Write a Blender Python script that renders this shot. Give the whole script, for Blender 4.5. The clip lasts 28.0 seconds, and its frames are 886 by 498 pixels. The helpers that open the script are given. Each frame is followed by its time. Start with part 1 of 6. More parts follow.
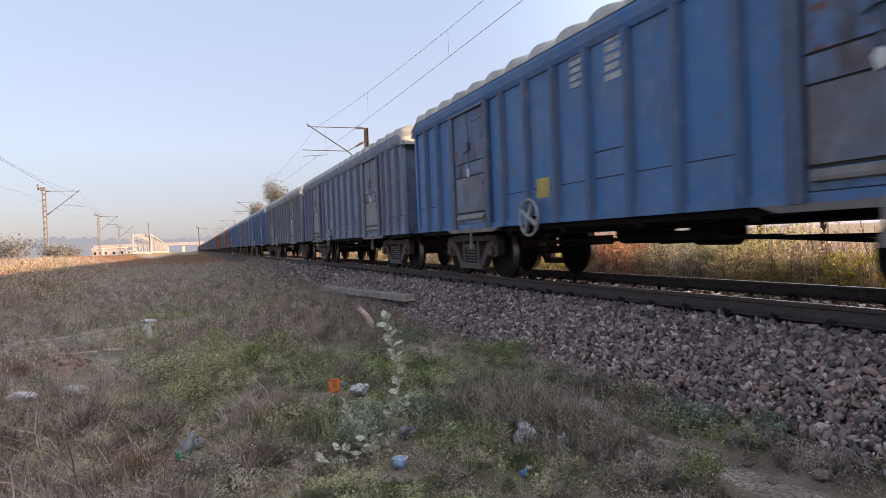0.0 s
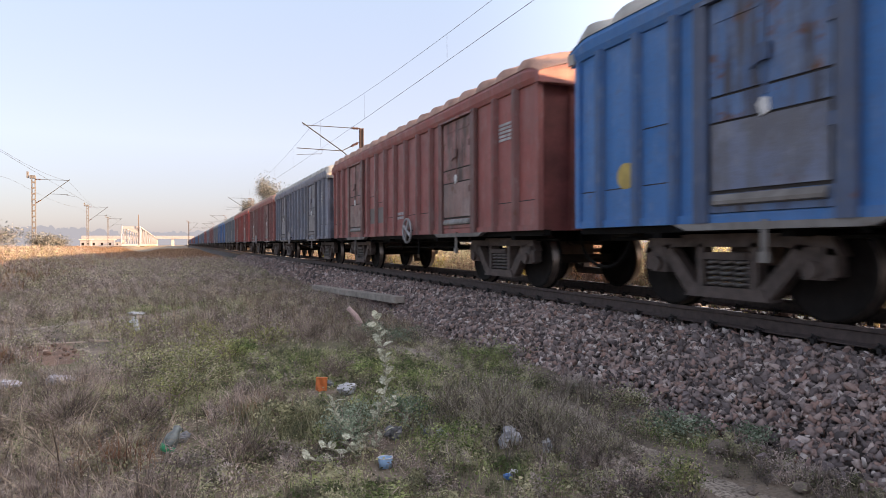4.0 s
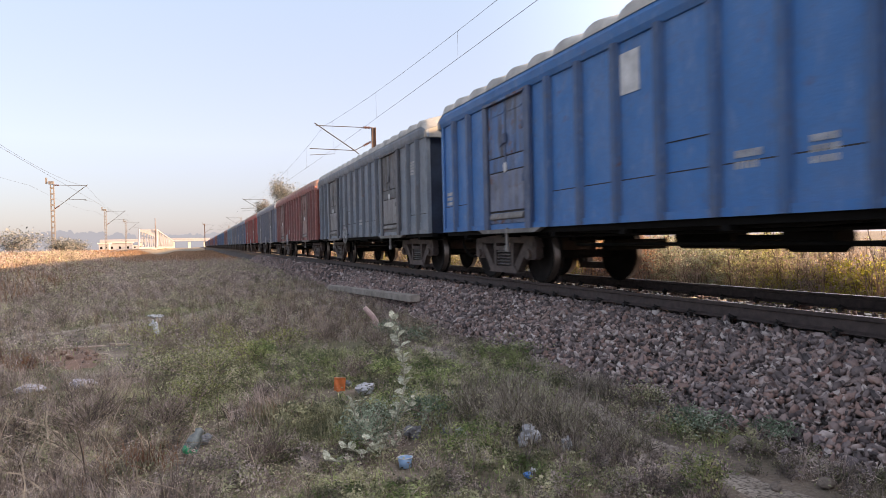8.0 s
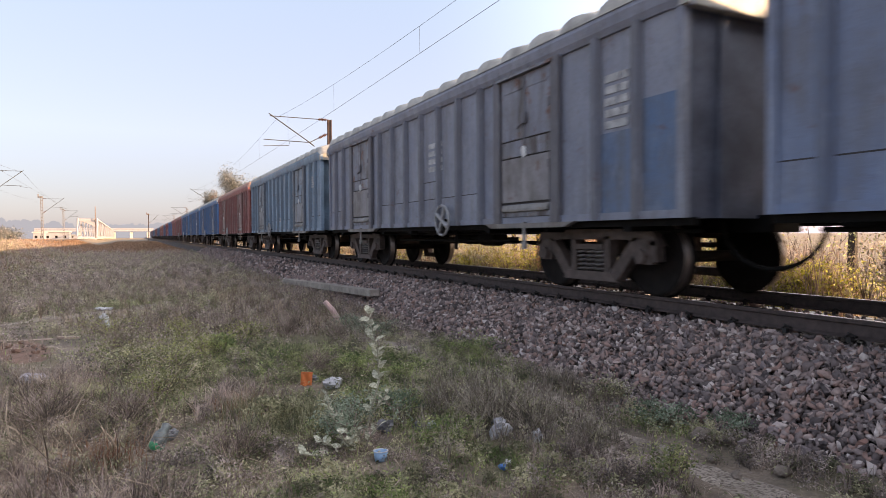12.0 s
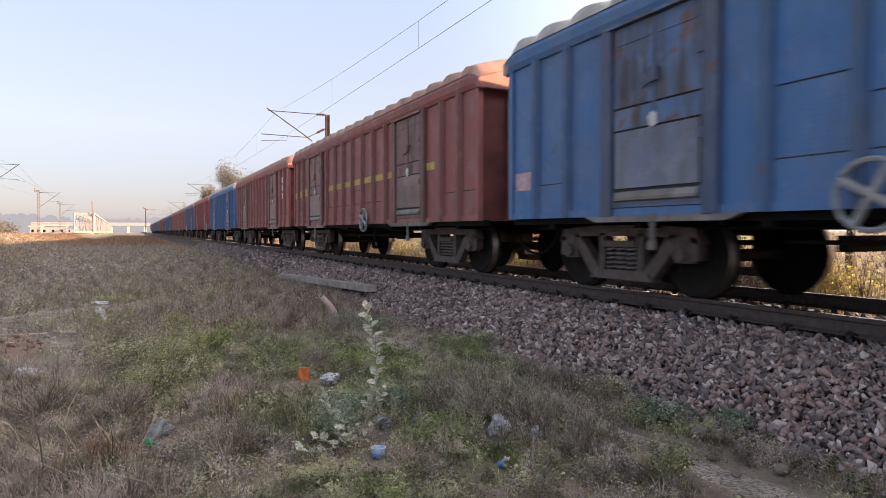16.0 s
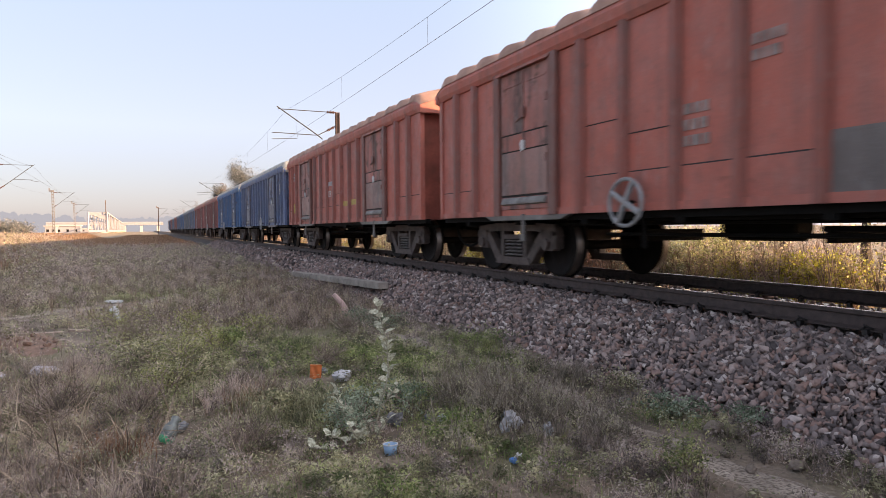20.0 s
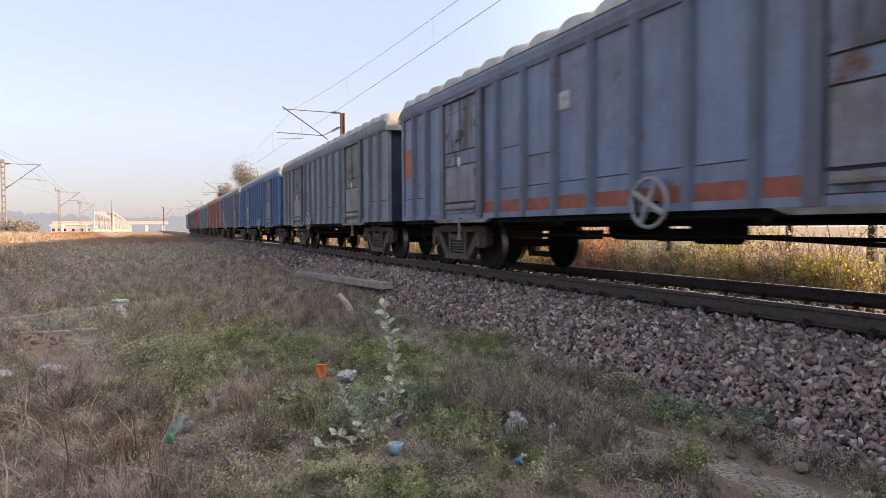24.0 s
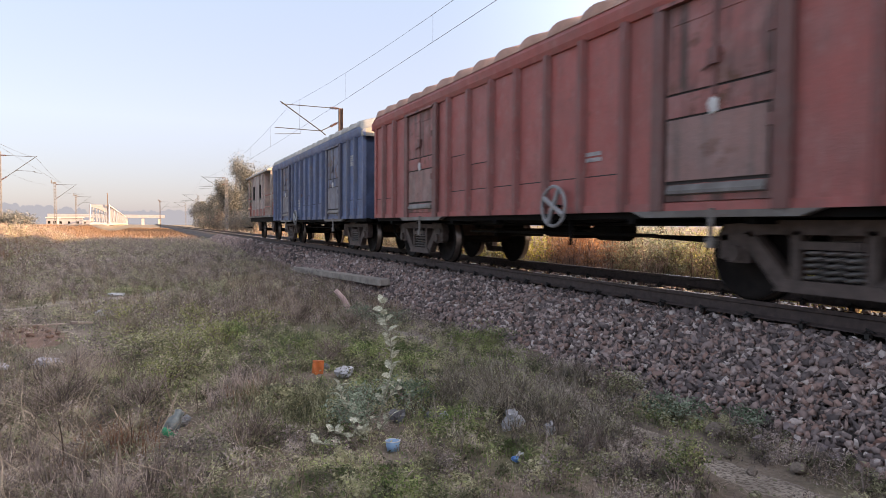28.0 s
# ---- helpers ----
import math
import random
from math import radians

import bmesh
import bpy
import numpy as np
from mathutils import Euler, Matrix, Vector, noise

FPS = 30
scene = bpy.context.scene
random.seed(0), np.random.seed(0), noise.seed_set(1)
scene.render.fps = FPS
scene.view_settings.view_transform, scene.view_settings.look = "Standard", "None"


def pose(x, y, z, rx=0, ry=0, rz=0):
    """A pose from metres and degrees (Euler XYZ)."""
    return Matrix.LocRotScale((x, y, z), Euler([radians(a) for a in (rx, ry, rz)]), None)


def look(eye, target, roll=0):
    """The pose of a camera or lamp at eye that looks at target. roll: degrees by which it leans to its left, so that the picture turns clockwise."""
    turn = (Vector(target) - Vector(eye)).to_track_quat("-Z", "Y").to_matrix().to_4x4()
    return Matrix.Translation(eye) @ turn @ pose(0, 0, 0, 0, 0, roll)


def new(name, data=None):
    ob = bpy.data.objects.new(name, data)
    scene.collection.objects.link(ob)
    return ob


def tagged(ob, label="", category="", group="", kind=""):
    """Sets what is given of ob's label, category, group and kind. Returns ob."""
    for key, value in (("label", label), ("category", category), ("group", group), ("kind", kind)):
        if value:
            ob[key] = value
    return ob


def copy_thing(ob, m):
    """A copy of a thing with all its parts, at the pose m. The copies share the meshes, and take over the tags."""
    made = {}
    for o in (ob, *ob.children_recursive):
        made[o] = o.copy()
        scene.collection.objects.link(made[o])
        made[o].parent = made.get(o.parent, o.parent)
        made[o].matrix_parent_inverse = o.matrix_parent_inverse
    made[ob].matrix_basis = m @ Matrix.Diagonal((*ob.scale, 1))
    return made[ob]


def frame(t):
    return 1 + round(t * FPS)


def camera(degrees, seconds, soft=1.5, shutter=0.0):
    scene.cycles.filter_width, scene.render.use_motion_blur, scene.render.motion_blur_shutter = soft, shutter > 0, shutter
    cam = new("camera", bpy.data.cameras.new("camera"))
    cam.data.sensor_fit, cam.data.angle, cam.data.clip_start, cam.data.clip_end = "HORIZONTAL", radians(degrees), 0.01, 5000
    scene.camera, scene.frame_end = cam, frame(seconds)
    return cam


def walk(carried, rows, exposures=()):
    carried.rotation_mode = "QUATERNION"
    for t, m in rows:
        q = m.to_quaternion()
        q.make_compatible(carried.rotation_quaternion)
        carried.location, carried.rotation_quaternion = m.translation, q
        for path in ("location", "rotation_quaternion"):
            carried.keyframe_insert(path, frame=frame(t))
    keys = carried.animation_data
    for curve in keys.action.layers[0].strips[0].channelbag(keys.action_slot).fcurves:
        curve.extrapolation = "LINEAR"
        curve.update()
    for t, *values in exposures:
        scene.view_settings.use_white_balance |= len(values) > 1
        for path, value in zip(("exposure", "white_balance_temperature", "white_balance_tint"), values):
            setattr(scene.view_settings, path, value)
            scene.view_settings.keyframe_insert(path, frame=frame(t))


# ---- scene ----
LENS = 70.73
cam = camera(LENS, 28.0, 0.7, 0.12)
# seconds, eye x y z (rail top is z 0, the track runs along y), yaw, pitch, roll
ROWS = [
    (0, 0.000, -0.000, 0.755, -21.93, -0.84, 2.34),
    (0.5, -0.001, -0.012, 0.757, -21.98, -0.63, 2.17),
    (1, 0.002, -0.019, 0.755, -22.37, -0.41, 1.85),
    (1.5, -0.010, -0.017, 0.743, -22.73, -0.66, 0.83),
    (2, -0.009, -0.010, 0.754, -23.65, -0.96, 0.31),
    (2.5, -0.016, -0.018, 0.747, -23.72, -0.65, -0.12),
    (3, -0.013, -0.016, 0.748, -23.52, -0.26, -0.26),
    (3.5, -0.015, -0.023, 0.751, -23.53, -0.24, -0.19),
    (4, -0.027, -0.028, 0.749, -22.76, -0.53, 0.21),
    (4.5, -0.027, -0.030, 0.755, -22.36, -0.65, 0.58),
    (6.5, -0.023, -0.017, 0.757, -22.08, -0.82, 1.57),
    (7, -0.028, -0.018, 0.761, -21.78, -0.97, 1.42),
    (7.5, -0.038, -0.029, 0.764, -21.66, -0.77, 1.36),
    (8, -0.038, -0.024, 0.766, -21.48, -0.77, 1.31),
    (8.5, -0.042, -0.030, 0.765, -21.34, -0.91, 1.39),
    (9, -0.044, -0.031, 0.763, -21.37, -1.25, 1.33),
    (9.5, -0.043, -0.018, 0.766, -22.08, -1.62, 1.34),
    (10, -0.093, -0.011, 0.766, -23.50, -1.91, 1.01),
    (10.5, -0.154, 0.001, 0.763, -24.62, -2.00, 0.44),
    (11, -0.187, 0.009, 0.769, -25.76, -1.68, 1.42),
    (11.5, -0.215, 0.010, 0.773, -26.33, -1.18, 0.55),
    (12, -0.223, 0.016, 0.771, -25.90, -1.28, 0.33),
    (12.5, -0.229, 0.015, 0.773, -25.50, -1.26, -0.03),
    (14.5, -0.217, 0.056, 0.765, -26.14, -1.86, 0.15),
    (15, -0.214, 0.063, 0.759, -26.07, -1.89, -0.06),
    (15.5, -0.214, 0.062, 0.762, -26.07, -1.81, -0.08),
    (16, -0.214, 0.058, 0.765, -26.11, -1.64, 0.03),
    (16.5, -0.213, 0.053, 0.766, -25.82, -1.48, 0.06),
    (17, -0.218, 0.050, 0.767, -25.77, -1.34, 0.15),
    (17.5, -0.220, 0.038, 0.770, -25.68, -1.31, 0.44),
    (18, -0.217, 0.042, 0.771, -25.61, -1.18, 0.58),
    (18.5, -0.214, 0.049, 0.771, -25.31, -1.21, 0.69),
    (19, -0.217, 0.058, 0.766, -25.37, -1.47, 0.55),
    (19.5, -0.210, 0.058, 0.769, -25.19, -1.79, 0.54),
    (20, -0.211, 0.061, 0.765, -25.14, -1.95, 0.50),
    (20.5, -0.209, 0.064, 0.762, -25.17, -2.08, 0.38),
    (21, -0.207, 0.066, 0.767, -24.92, -2.15, 0.46),
    (21.5, -0.208, 0.069, 0.766, -24.95, -2.32, 0.21),
    (23.5, -0.213, 0.062, 0.767, -24.67, -2.18, 0.44),
    (24, -0.230, 0.050, 0.768, -24.75, -1.90, 0.30),
    (24.5, -0.231, 0.049, 0.770, -24.62, -1.71, 0.26),
    (25, -0.229, 0.046, 0.770, -24.86, -1.53, 0.24),
    (25.5, -0.235, 0.041, 0.773, -24.71, -1.61, 0.18),
    (26, -0.235, 0.045, 0.772, -24.72, -1.51, 0.11),
    (26.5, -0.244, 0.052, 0.773, -24.27, -1.68, -0.23),
    (27, -0.240, 0.051, 0.771, -24.56, -1.84, -0.18),
    (27.5, -0.245, 0.051, 0.768, -24.90, -1.88, -0.30),
    (28, -0.242, 0.065, 0.770, -25.03, -2.18, -0.36),
]
walk(cam, [(t, pose(x, y, z, 90 + pitch, roll, yaw)) for t, x, y, z, yaw, pitch, roll in ROWS],
     [(0.0, 1.77, 6750, 11), (0.6, 1.85, 6850, 11), (1.4, 1.93, 7000, 12), (2.5, 1.97, 7050, 12), (28.0, 1.97, 7050, 12)])

# ---- light ----
SUN_AZ, SUN_EL = 30.0, 14.6  # degrees from +x towards -y, and above the horizon
HAZE = 1.74  # the haze's brightness away from the sun
world = bpy.data.worlds.new("world")
scene.world = world
world.use_nodes = True
wn, wl = world.node_tree.nodes, world.node_tree.links
sky = wn.new("ShaderNodeTexSky")
sky.sky_type, sky.sun_disc = "NISHITA", False
sky.sun_elevation, sky.sun_rotation = radians(SUN_EL), radians(90 + SUN_AZ)
sky.air_density, sky.dust_density, sky.ozone_density = 1.0, 1.0, 1.5
wn["Background"].inputs["Strength"].default_value = 0.15
# winter haze: pale and faintly pink at the horizon, bluer above, brighter and warmer round the sun
way = wn.new("ShaderNodeTexCoord")
split = wn.new("ShaderNodeSeparateXYZ")
fade = wn.new("ShaderNodeValToRGB")
haze = wn.new("ShaderNodeMix")
haze.data_type = "RGBA"
wl.new(way.outputs["Generated"], split.inputs[0])
wl.new(split.outputs["Z"], fade.inputs["Fac"])
fade.color_ramp.elements.new(0.5)
fade.color_ramp.elements.new(0.5)
fade.color_ramp.elements.new(0.5)
for e, (at, c) in zip(fade.color_ramp.elements, ((0.0, (0.52, 0.485, 0.655)), (0.05, (0.615, 0.585, 0.80)), (0.15, (0.86, 0.90, 1.19)), (0.42, (0.75, 0.93, 1.28)), (1.0, (0.78, 0.86, 1.05)))):
    e.position, e.color = at, (*[v * 0.75 for v in c], 1)
SUN_WAY = Vector((math.cos(radians(SUN_AZ)), -math.sin(radians(SUN_AZ)), math.tan(radians(SUN_EL))))
near = wn.new("ShaderNodeVectorMath")
near.operation = "DOT_PRODUCT"
wl.new(way.outputs["Generated"], near.inputs[0])
near.inputs[1].default_value = SUN_WAY.normalized()
glow = wn.new("ShaderNodeMapRange")
glow.interpolation_type = "SMOOTHERSTEP"
glow.inputs["From Min"].default_value, glow.inputs["From Max"].default_value = -0.1, 1.0
glow.inputs["To Min"].default_value, glow.inputs["To Max"].default_value = HAZE, HAZE * 5
wl.new(near.outputs["Value"], glow.inputs["Value"])
bright = wn.new("ShaderNodeVectorMath")
bright.operation = "SCALE"
wl.new(fade.outputs["Color"], bright.inputs[0])
wl.new(glow.outputs["Result"], bright.inputs["Scale"])
haze.inputs[0].default_value = 0.85
wl.new(sky.outputs["Color"], haze.inputs[6])
warm = wn.new("ShaderNodeMix")
warm.data_type, warm.blend_type = "RGBA", "MULTIPLY"
tint = wn.new("ShaderNodeMapRange")
tint.inputs["From Min"].default_value = 0.15
wl.new(near.outputs["Value"], tint.inputs["Value"])
wl.new(tint.outputs["Result"], warm.inputs[0])
wl.new(bright.outputs["Vector"], warm.inputs[6])
warm.inputs[7].default_value = (1.0, 0.80, 0.58, 1)
wl.new(warm.outputs[2], haze.inputs[7])
wl.new(haze.outputs[2], wn["Background"].inputs["Color"])
sun = new("sun", bpy.data.lights.new("sun", "SUN"))
sun.data.energy, sun.data.angle, sun.data.color = 5.0, radians(0.6), (1.0, 0.66, 0.38)
sun.matrix_world = look(SUN_WAY * 100, (0, 0, 0))


# ---- materials ----
class Nodes:
    """A principled material and short ways to wire it."""

    def __init__(self, name, rough=0.8, metal=0.0):
        self.mat = bpy.data.materials.new(name)
        self.mat.use_nodes = True
        self.tree = self.mat.node_tree
        self.bsdf = self.tree.nodes["Principled BSDF"]
        self.set(self.bsdf, "Roughness", rough)
        self.set(self.bsdf, "Metallic", metal)
        self.coord = self.node("ShaderNodeTexCoord").outputs["Object"]

    def node(self, kind):
        return self.tree.nodes.new(kind)

    def set(self, node, socket, value):
        if isinstance(value, bpy.types.NodeSocket):
            self.tree.links.new(value, node.inputs[socket])
        else:
            node.inputs[socket].default_value = value

    def mapped(self, scale, shift=(0, 0, 0)):
        n = self.node("ShaderNodeMapping")
        self.set(n, "Vector", self.coord)
        self.set(n, "Scale", scale)
        self.set(n, "Location", shift)
        return n.outputs["Vector"]

    def noise(self, scale, detail=4.0, vector=None, rough=0.55):
        n = self.node("ShaderNodeTexNoise")
        self.set(n, "Vector", vector or self.coord)
        self.set(n, "Scale", scale)
        self.set(n, "Detail", detail)
        self.set(n, "Roughness", rough)
        return n.outputs["Fac"]

    def ramp(self, fac, *stops):
        n = self.node("ShaderNodeValToRGB")
        self.set(n, "Fac", fac)
        while len(n.color_ramp.elements) < len(stops):
            n.color_ramp.elements.new(0.5)
        for e, (at, c) in zip(n.color_ramp.elements, stops):
            e.position = at
            e.color = (c, c, c, 1) if isinstance(c, (int, float)) else (*c, 1)
        return n.outputs["Color"]

    def mix(self, fac, a, b, how="MIX"):
        n = self.node("ShaderNodeMix")
        n.data_type, n.blend_type = "RGBA", how
        for at, v in ((0, fac), (6, a), (7, b)):
            if isinstance(v, bpy.types.NodeSocket):
                self.tree.links.new(v, n.inputs[at])
            else:
                n.inputs[at].default_value = v if at == 0 else (*v, 1)
        return n.outputs[2]

    def math(self, how, a, b=0.0):
        n = self.node("ShaderNodeMath")
        n.operation = how
        self.set(n, 0, a)
        self.set(n, 1, b)
        return n.outputs[0]

    def height(self, axis="Z"):
        n = self.node("ShaderNodeSeparateXYZ")
        self.set(n, "Vector", self.coord)
        return n.outputs[axis]

    def chance(self):
        return self.node("ShaderNodeObjectInfo").outputs["Random"]

    def island(self):
        return self.node("ShaderNodeNewGeometry").outputs["Random Per Island"]

    def bump(self, fac, strength=0.3, distance=0.02):
        n = self.node("ShaderNodeBump")
        self.set(n, "Height", fac)
        self.set(n, "Strength", strength)
        self.set(n, "Distance", distance)
        self.set(self.bsdf, "Normal", n.outputs["Normal"])

    def done(self, colour, rough=None):
        self.set(self.bsdf, "Base Color", colour if isinstance(colour, bpy.types.NodeSocket) else (*colour, 1))
        if rough is not None:
            self.set(self.bsdf, "Roughness", rough)
        return self.mat


def plain(name, colour, rough=0.7, metal=0.0, vary=0.25, scale=6.0, bump=0.15):
    """A painted or raw surface with two scales of stain and a fine grain."""
    n = Nodes(name, rough, metal)
    dark = tuple(c * (1 - vary) for c in colour)
    pale = tuple(min(1, c * (1 + vary)) for c in colour)
    c = n.mix(n.ramp(n.noise(scale), (0.3, 0), (0.7, 1)), dark, pale)
    c = n.mix(n.ramp(n.noise(scale * 9, 6), (0.35, 0.0), (0.75, 0.5)), c, dark)
    n.bump(n.noise(scale * 14, 5), bump, 0.01)
    return n.done(c)


def paint(name, colour, shift, grime=0.35, rust=0.3, fade=0.3, worn=0.62):
    """Old wagon paint: faded patches, rain streaks, brake dust low down the sides in blotches, rust spots."""
    n = Nodes(name, 0.55)
    at = (shift, shift * 1.7, shift * 0.3)
    # every piece has its own stains
    own = n.node("ShaderNodeVectorMath")
    own.operation = "MULTIPLY_ADD"
    n.set(own, 0, n.chance())
    own.inputs[1].default_value = (31.0, 57.0, 0.6)
    n.set(own, 2, n.coord)
    n.coord = own.outputs["Vector"]
    pale = tuple(0.62 * c + 0.38 * g for c, g in zip(colour, (0.42, 0.42, 0.42)))
    dusty = (0.105, 0.092, 0.085)
    rusty = (0.13, 0.05, 0.028)
    base = n.mapped((1, 1, 1), at)
    streak = n.mapped((5.5, 5.5, 0.35), at)
    c = n.mix(n.ramp(n.noise(0.55, 3, base), (0.4, 0), (0.68, fade * 1.6)), colour, pale)
    c = n.mix(n.ramp(n.noise(1.0, 6, streak, 0.6), (0.45, 0), (0.68, min(0.9, grime * 1.8))), c, dusty)
    c = n.mix(n.ramp(n.noise(0.8, 6, n.mapped((1, 1, 1), (shift + 7, 3, 1)), 0.68), (0.47, 0), (0.62, min(0.85, grime * 1.8))), c, dusty)
    c = n.mix(n.ramp(n.noise(2.6, 8, base, 0.7), (worn, 0), (worn + 0.07, min(1, rust * 2.2))), c, rusty)
    c = n.mix(n.ramp(n.noise(1.9, 5, n.mapped((1, 1, 1), (3, shift, 8)), 0.6), (0.54, 0), (0.64, fade * 1.5)), c, pale)
    if worn < 0.6:
        c = n.mix(n.ramp(n.noise(1.0, 6, n.mapped((4, 4, 0.5), (shift + 3, 0, 9)), 0.6), (0.5, 0), (0.62, 0.85)), c, (0.045, 0.030, 0.024))
    c = n.mix(n.ramp(n.noise(24, 4, base), (0.45, 0.0), (0.8, 0.3)), c, dusty)
    c = n.mix(n.ramp(n.noise(5.2, 7, n.mapped((1, 1, 0.8), (shift + 1, 5, 2)), 0.72), (0.56, 0), (0.66, 0.28)), c, dusty)
    c = n.mix(n.ramp(n.noise(7.5, 6, n.mapped((1.6, 1.6, 0.5), (shift + 4, 2, 6)), 0.7), (0.57, 0), (0.64, 0.35)), c, pale)
    dent = n.noise(1.7, 2, n.mapped((1, 1, 0.6), at))
    n.bump(n.math("ADD", n.math("MULTIPLY", dent, 3.0), n.noise(40, 4, base)), 0.35, 0.012)
    return n.done(c, n.ramp(n.noise(3, 4, base), (0.3, 0.45), (0.7, 0.75)))


COLOURS = {
    "blue": ((0.044, 0.160, 0.375), 1.0, 0.13, 0.25, 0.12), "royal": ((0.036, 0.170, 0.440), 2.3, 0.05, 0.2, 0.08), "slate": ((0.158, 0.208, 0.330), 3.1, 0.22, 0.25, 0.2),
    "steel": ((0.205, 0.225, 0.295), 4.7, 0.2, 0.3, 0.25), "grey": ((0.180, 0.218, 0.270), 5.9, 0.18, 0.25, 0.25), "navy": ((0.100, 0.155, 0.310), 6.4, 0.2, 0.2, 0.12),
    "teal": ((0.185, 0.285, 0.395), 7.7, 0.2, 0.3, 0.22), "red": ((0.430, 0.060, 0.046), 8.2, 0.15, 0.25, 0.05), "brown": ((0.315, 0.090, 0.080), 9.6, 0.14, 0.25, 0.06),
    "mauve": ((0.390, 0.108, 0.097), 10.4, 0.12, 0.2, 0.08), "orange": ((0.480, 0.130, 0.092), 11.8, 0.16, 0.3, 0.08),
}
PAINTS = {k: paint("paint_" + k, *v) for k, v in COLOURS.items()}
# ribs and doors get knocked and scraped: more rust, the doors browner
# rib paint is also darkened, standing in for the shaded rib faces
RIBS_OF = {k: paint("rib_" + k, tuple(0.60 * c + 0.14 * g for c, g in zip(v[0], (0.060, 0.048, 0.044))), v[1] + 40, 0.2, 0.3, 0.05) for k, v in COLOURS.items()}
DOORS = {k: paint("door_" + k, tuple((0.35 if k == "grey" else 0.8) * c + 0.2 * g for c, g in zip(v[0], (0.10, 0.085, 0.08))), v[1] + 80, 0.28, 0.5, 0.2, 0.55) for k, v in COLOURS.items()}
FLAP = paint("sill_grime", (0.165, 0.146, 0.132), 33.0, 0.42, 0.25, 0.5, 0.60)
FLAPS = {k: paint("flap_" + k, tuple(0.45 * c + 0.55 * g for c, g in zip(v[0], (0.215, 0.175, 0.150))), v[1] + 60, 0.35, 0.3, 0.3, 0.60) for k, v in COLOURS.items()}
POSTS = {k: paint("post_" + k, tuple(0.34 * c + 0.5 * g for c, g in zip(v[0], (0.075, 0.056, 0.050))), v[1] + 100, 0.15, 0.4, 0.05) for k, v in COLOURS.items()}
# end paint is darkened for the shade between coupled wagons; grey goes navy
ENDS = {k: plain("end_" + k, (0.022, 0.036, 0.070) if k == "grey" else tuple(0.6 * c for c in v[0]), 0.75, 0, 0.35, 2.0) for k, v in COLOURS.items()}
SEAM = plain("dark_seam", (0.030, 0.026, 0.026), 0.8, 0, 0.4)
POST = plain("post_rust", (0.085, 0.066, 0.060), 0.75, 0, 0.5, 2.5, 0.3)
ROOF = plain("galvanised_roof", (0.36, 0.34, 0.31), 0.6, 0.0, 0.35, 3.0)
REDROOF = plain("red_dusted_roof", (0.36, 0.20, 0.145), 0.65, 0.0, 0.35, 3.0)
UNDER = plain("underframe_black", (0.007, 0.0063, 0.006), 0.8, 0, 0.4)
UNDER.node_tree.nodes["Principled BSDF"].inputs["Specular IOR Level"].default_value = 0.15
CAST = plain("cast_steel", (0.095, 0.070, 0.062), 0.75, 0.0, 0.4, 8)
COIL = plain("grey_spring_steel", (0.165, 0.150, 0.145), 0.7, 0.0, 0.35, 8)
TREAD = plain("polished_tread", (0.20, 0.165, 0.145), 0.4, 0.9, 0.3)
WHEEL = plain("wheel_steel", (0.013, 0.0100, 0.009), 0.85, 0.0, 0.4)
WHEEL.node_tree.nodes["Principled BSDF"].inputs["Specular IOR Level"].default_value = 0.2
WHITE = plain("white_marking", (0.62, 0.62, 0.62), 0.7, 0, 0.25)
YELLOW = plain("yellow_marking", (0.48, 0.35, 0.10), 0.7, 0, 0.25)
RAIL = plain("rusty_rail", (0.066, 0.046, 0.042), 0.8, 0.0, 0.4, 12)
CLIP = plain("clip_iron", (0.020, 0.017, 0.016), 0.7, 0.0, 0.3, 12)
RAILHEAD = plain("rail_head", (0.35, 0.32, 0.30), 0.25, 0.95, 0.2)
CONCRETE = plain("concrete", (0.42, 0.40, 0.37), 0.9, 0, 0.25, 5, 0.3)
MASTMAT = plain("mast_rust", (0.12, 0.075, 0.055), 0.75, 0.2, 0.3, 4)
PALEMAST = plain("mast_galvanised", (0.15, 0.14, 0.14), 0.6, 0.2, 0.3, 4)
WIRE = plain("wire", (0.08, 0.075, 0.07), 0.5, 0.6, 0.2)
CERAMIC = plain("insulator_brown", (0.10, 0.045, 0.03), 0.3, 0, 0.2)


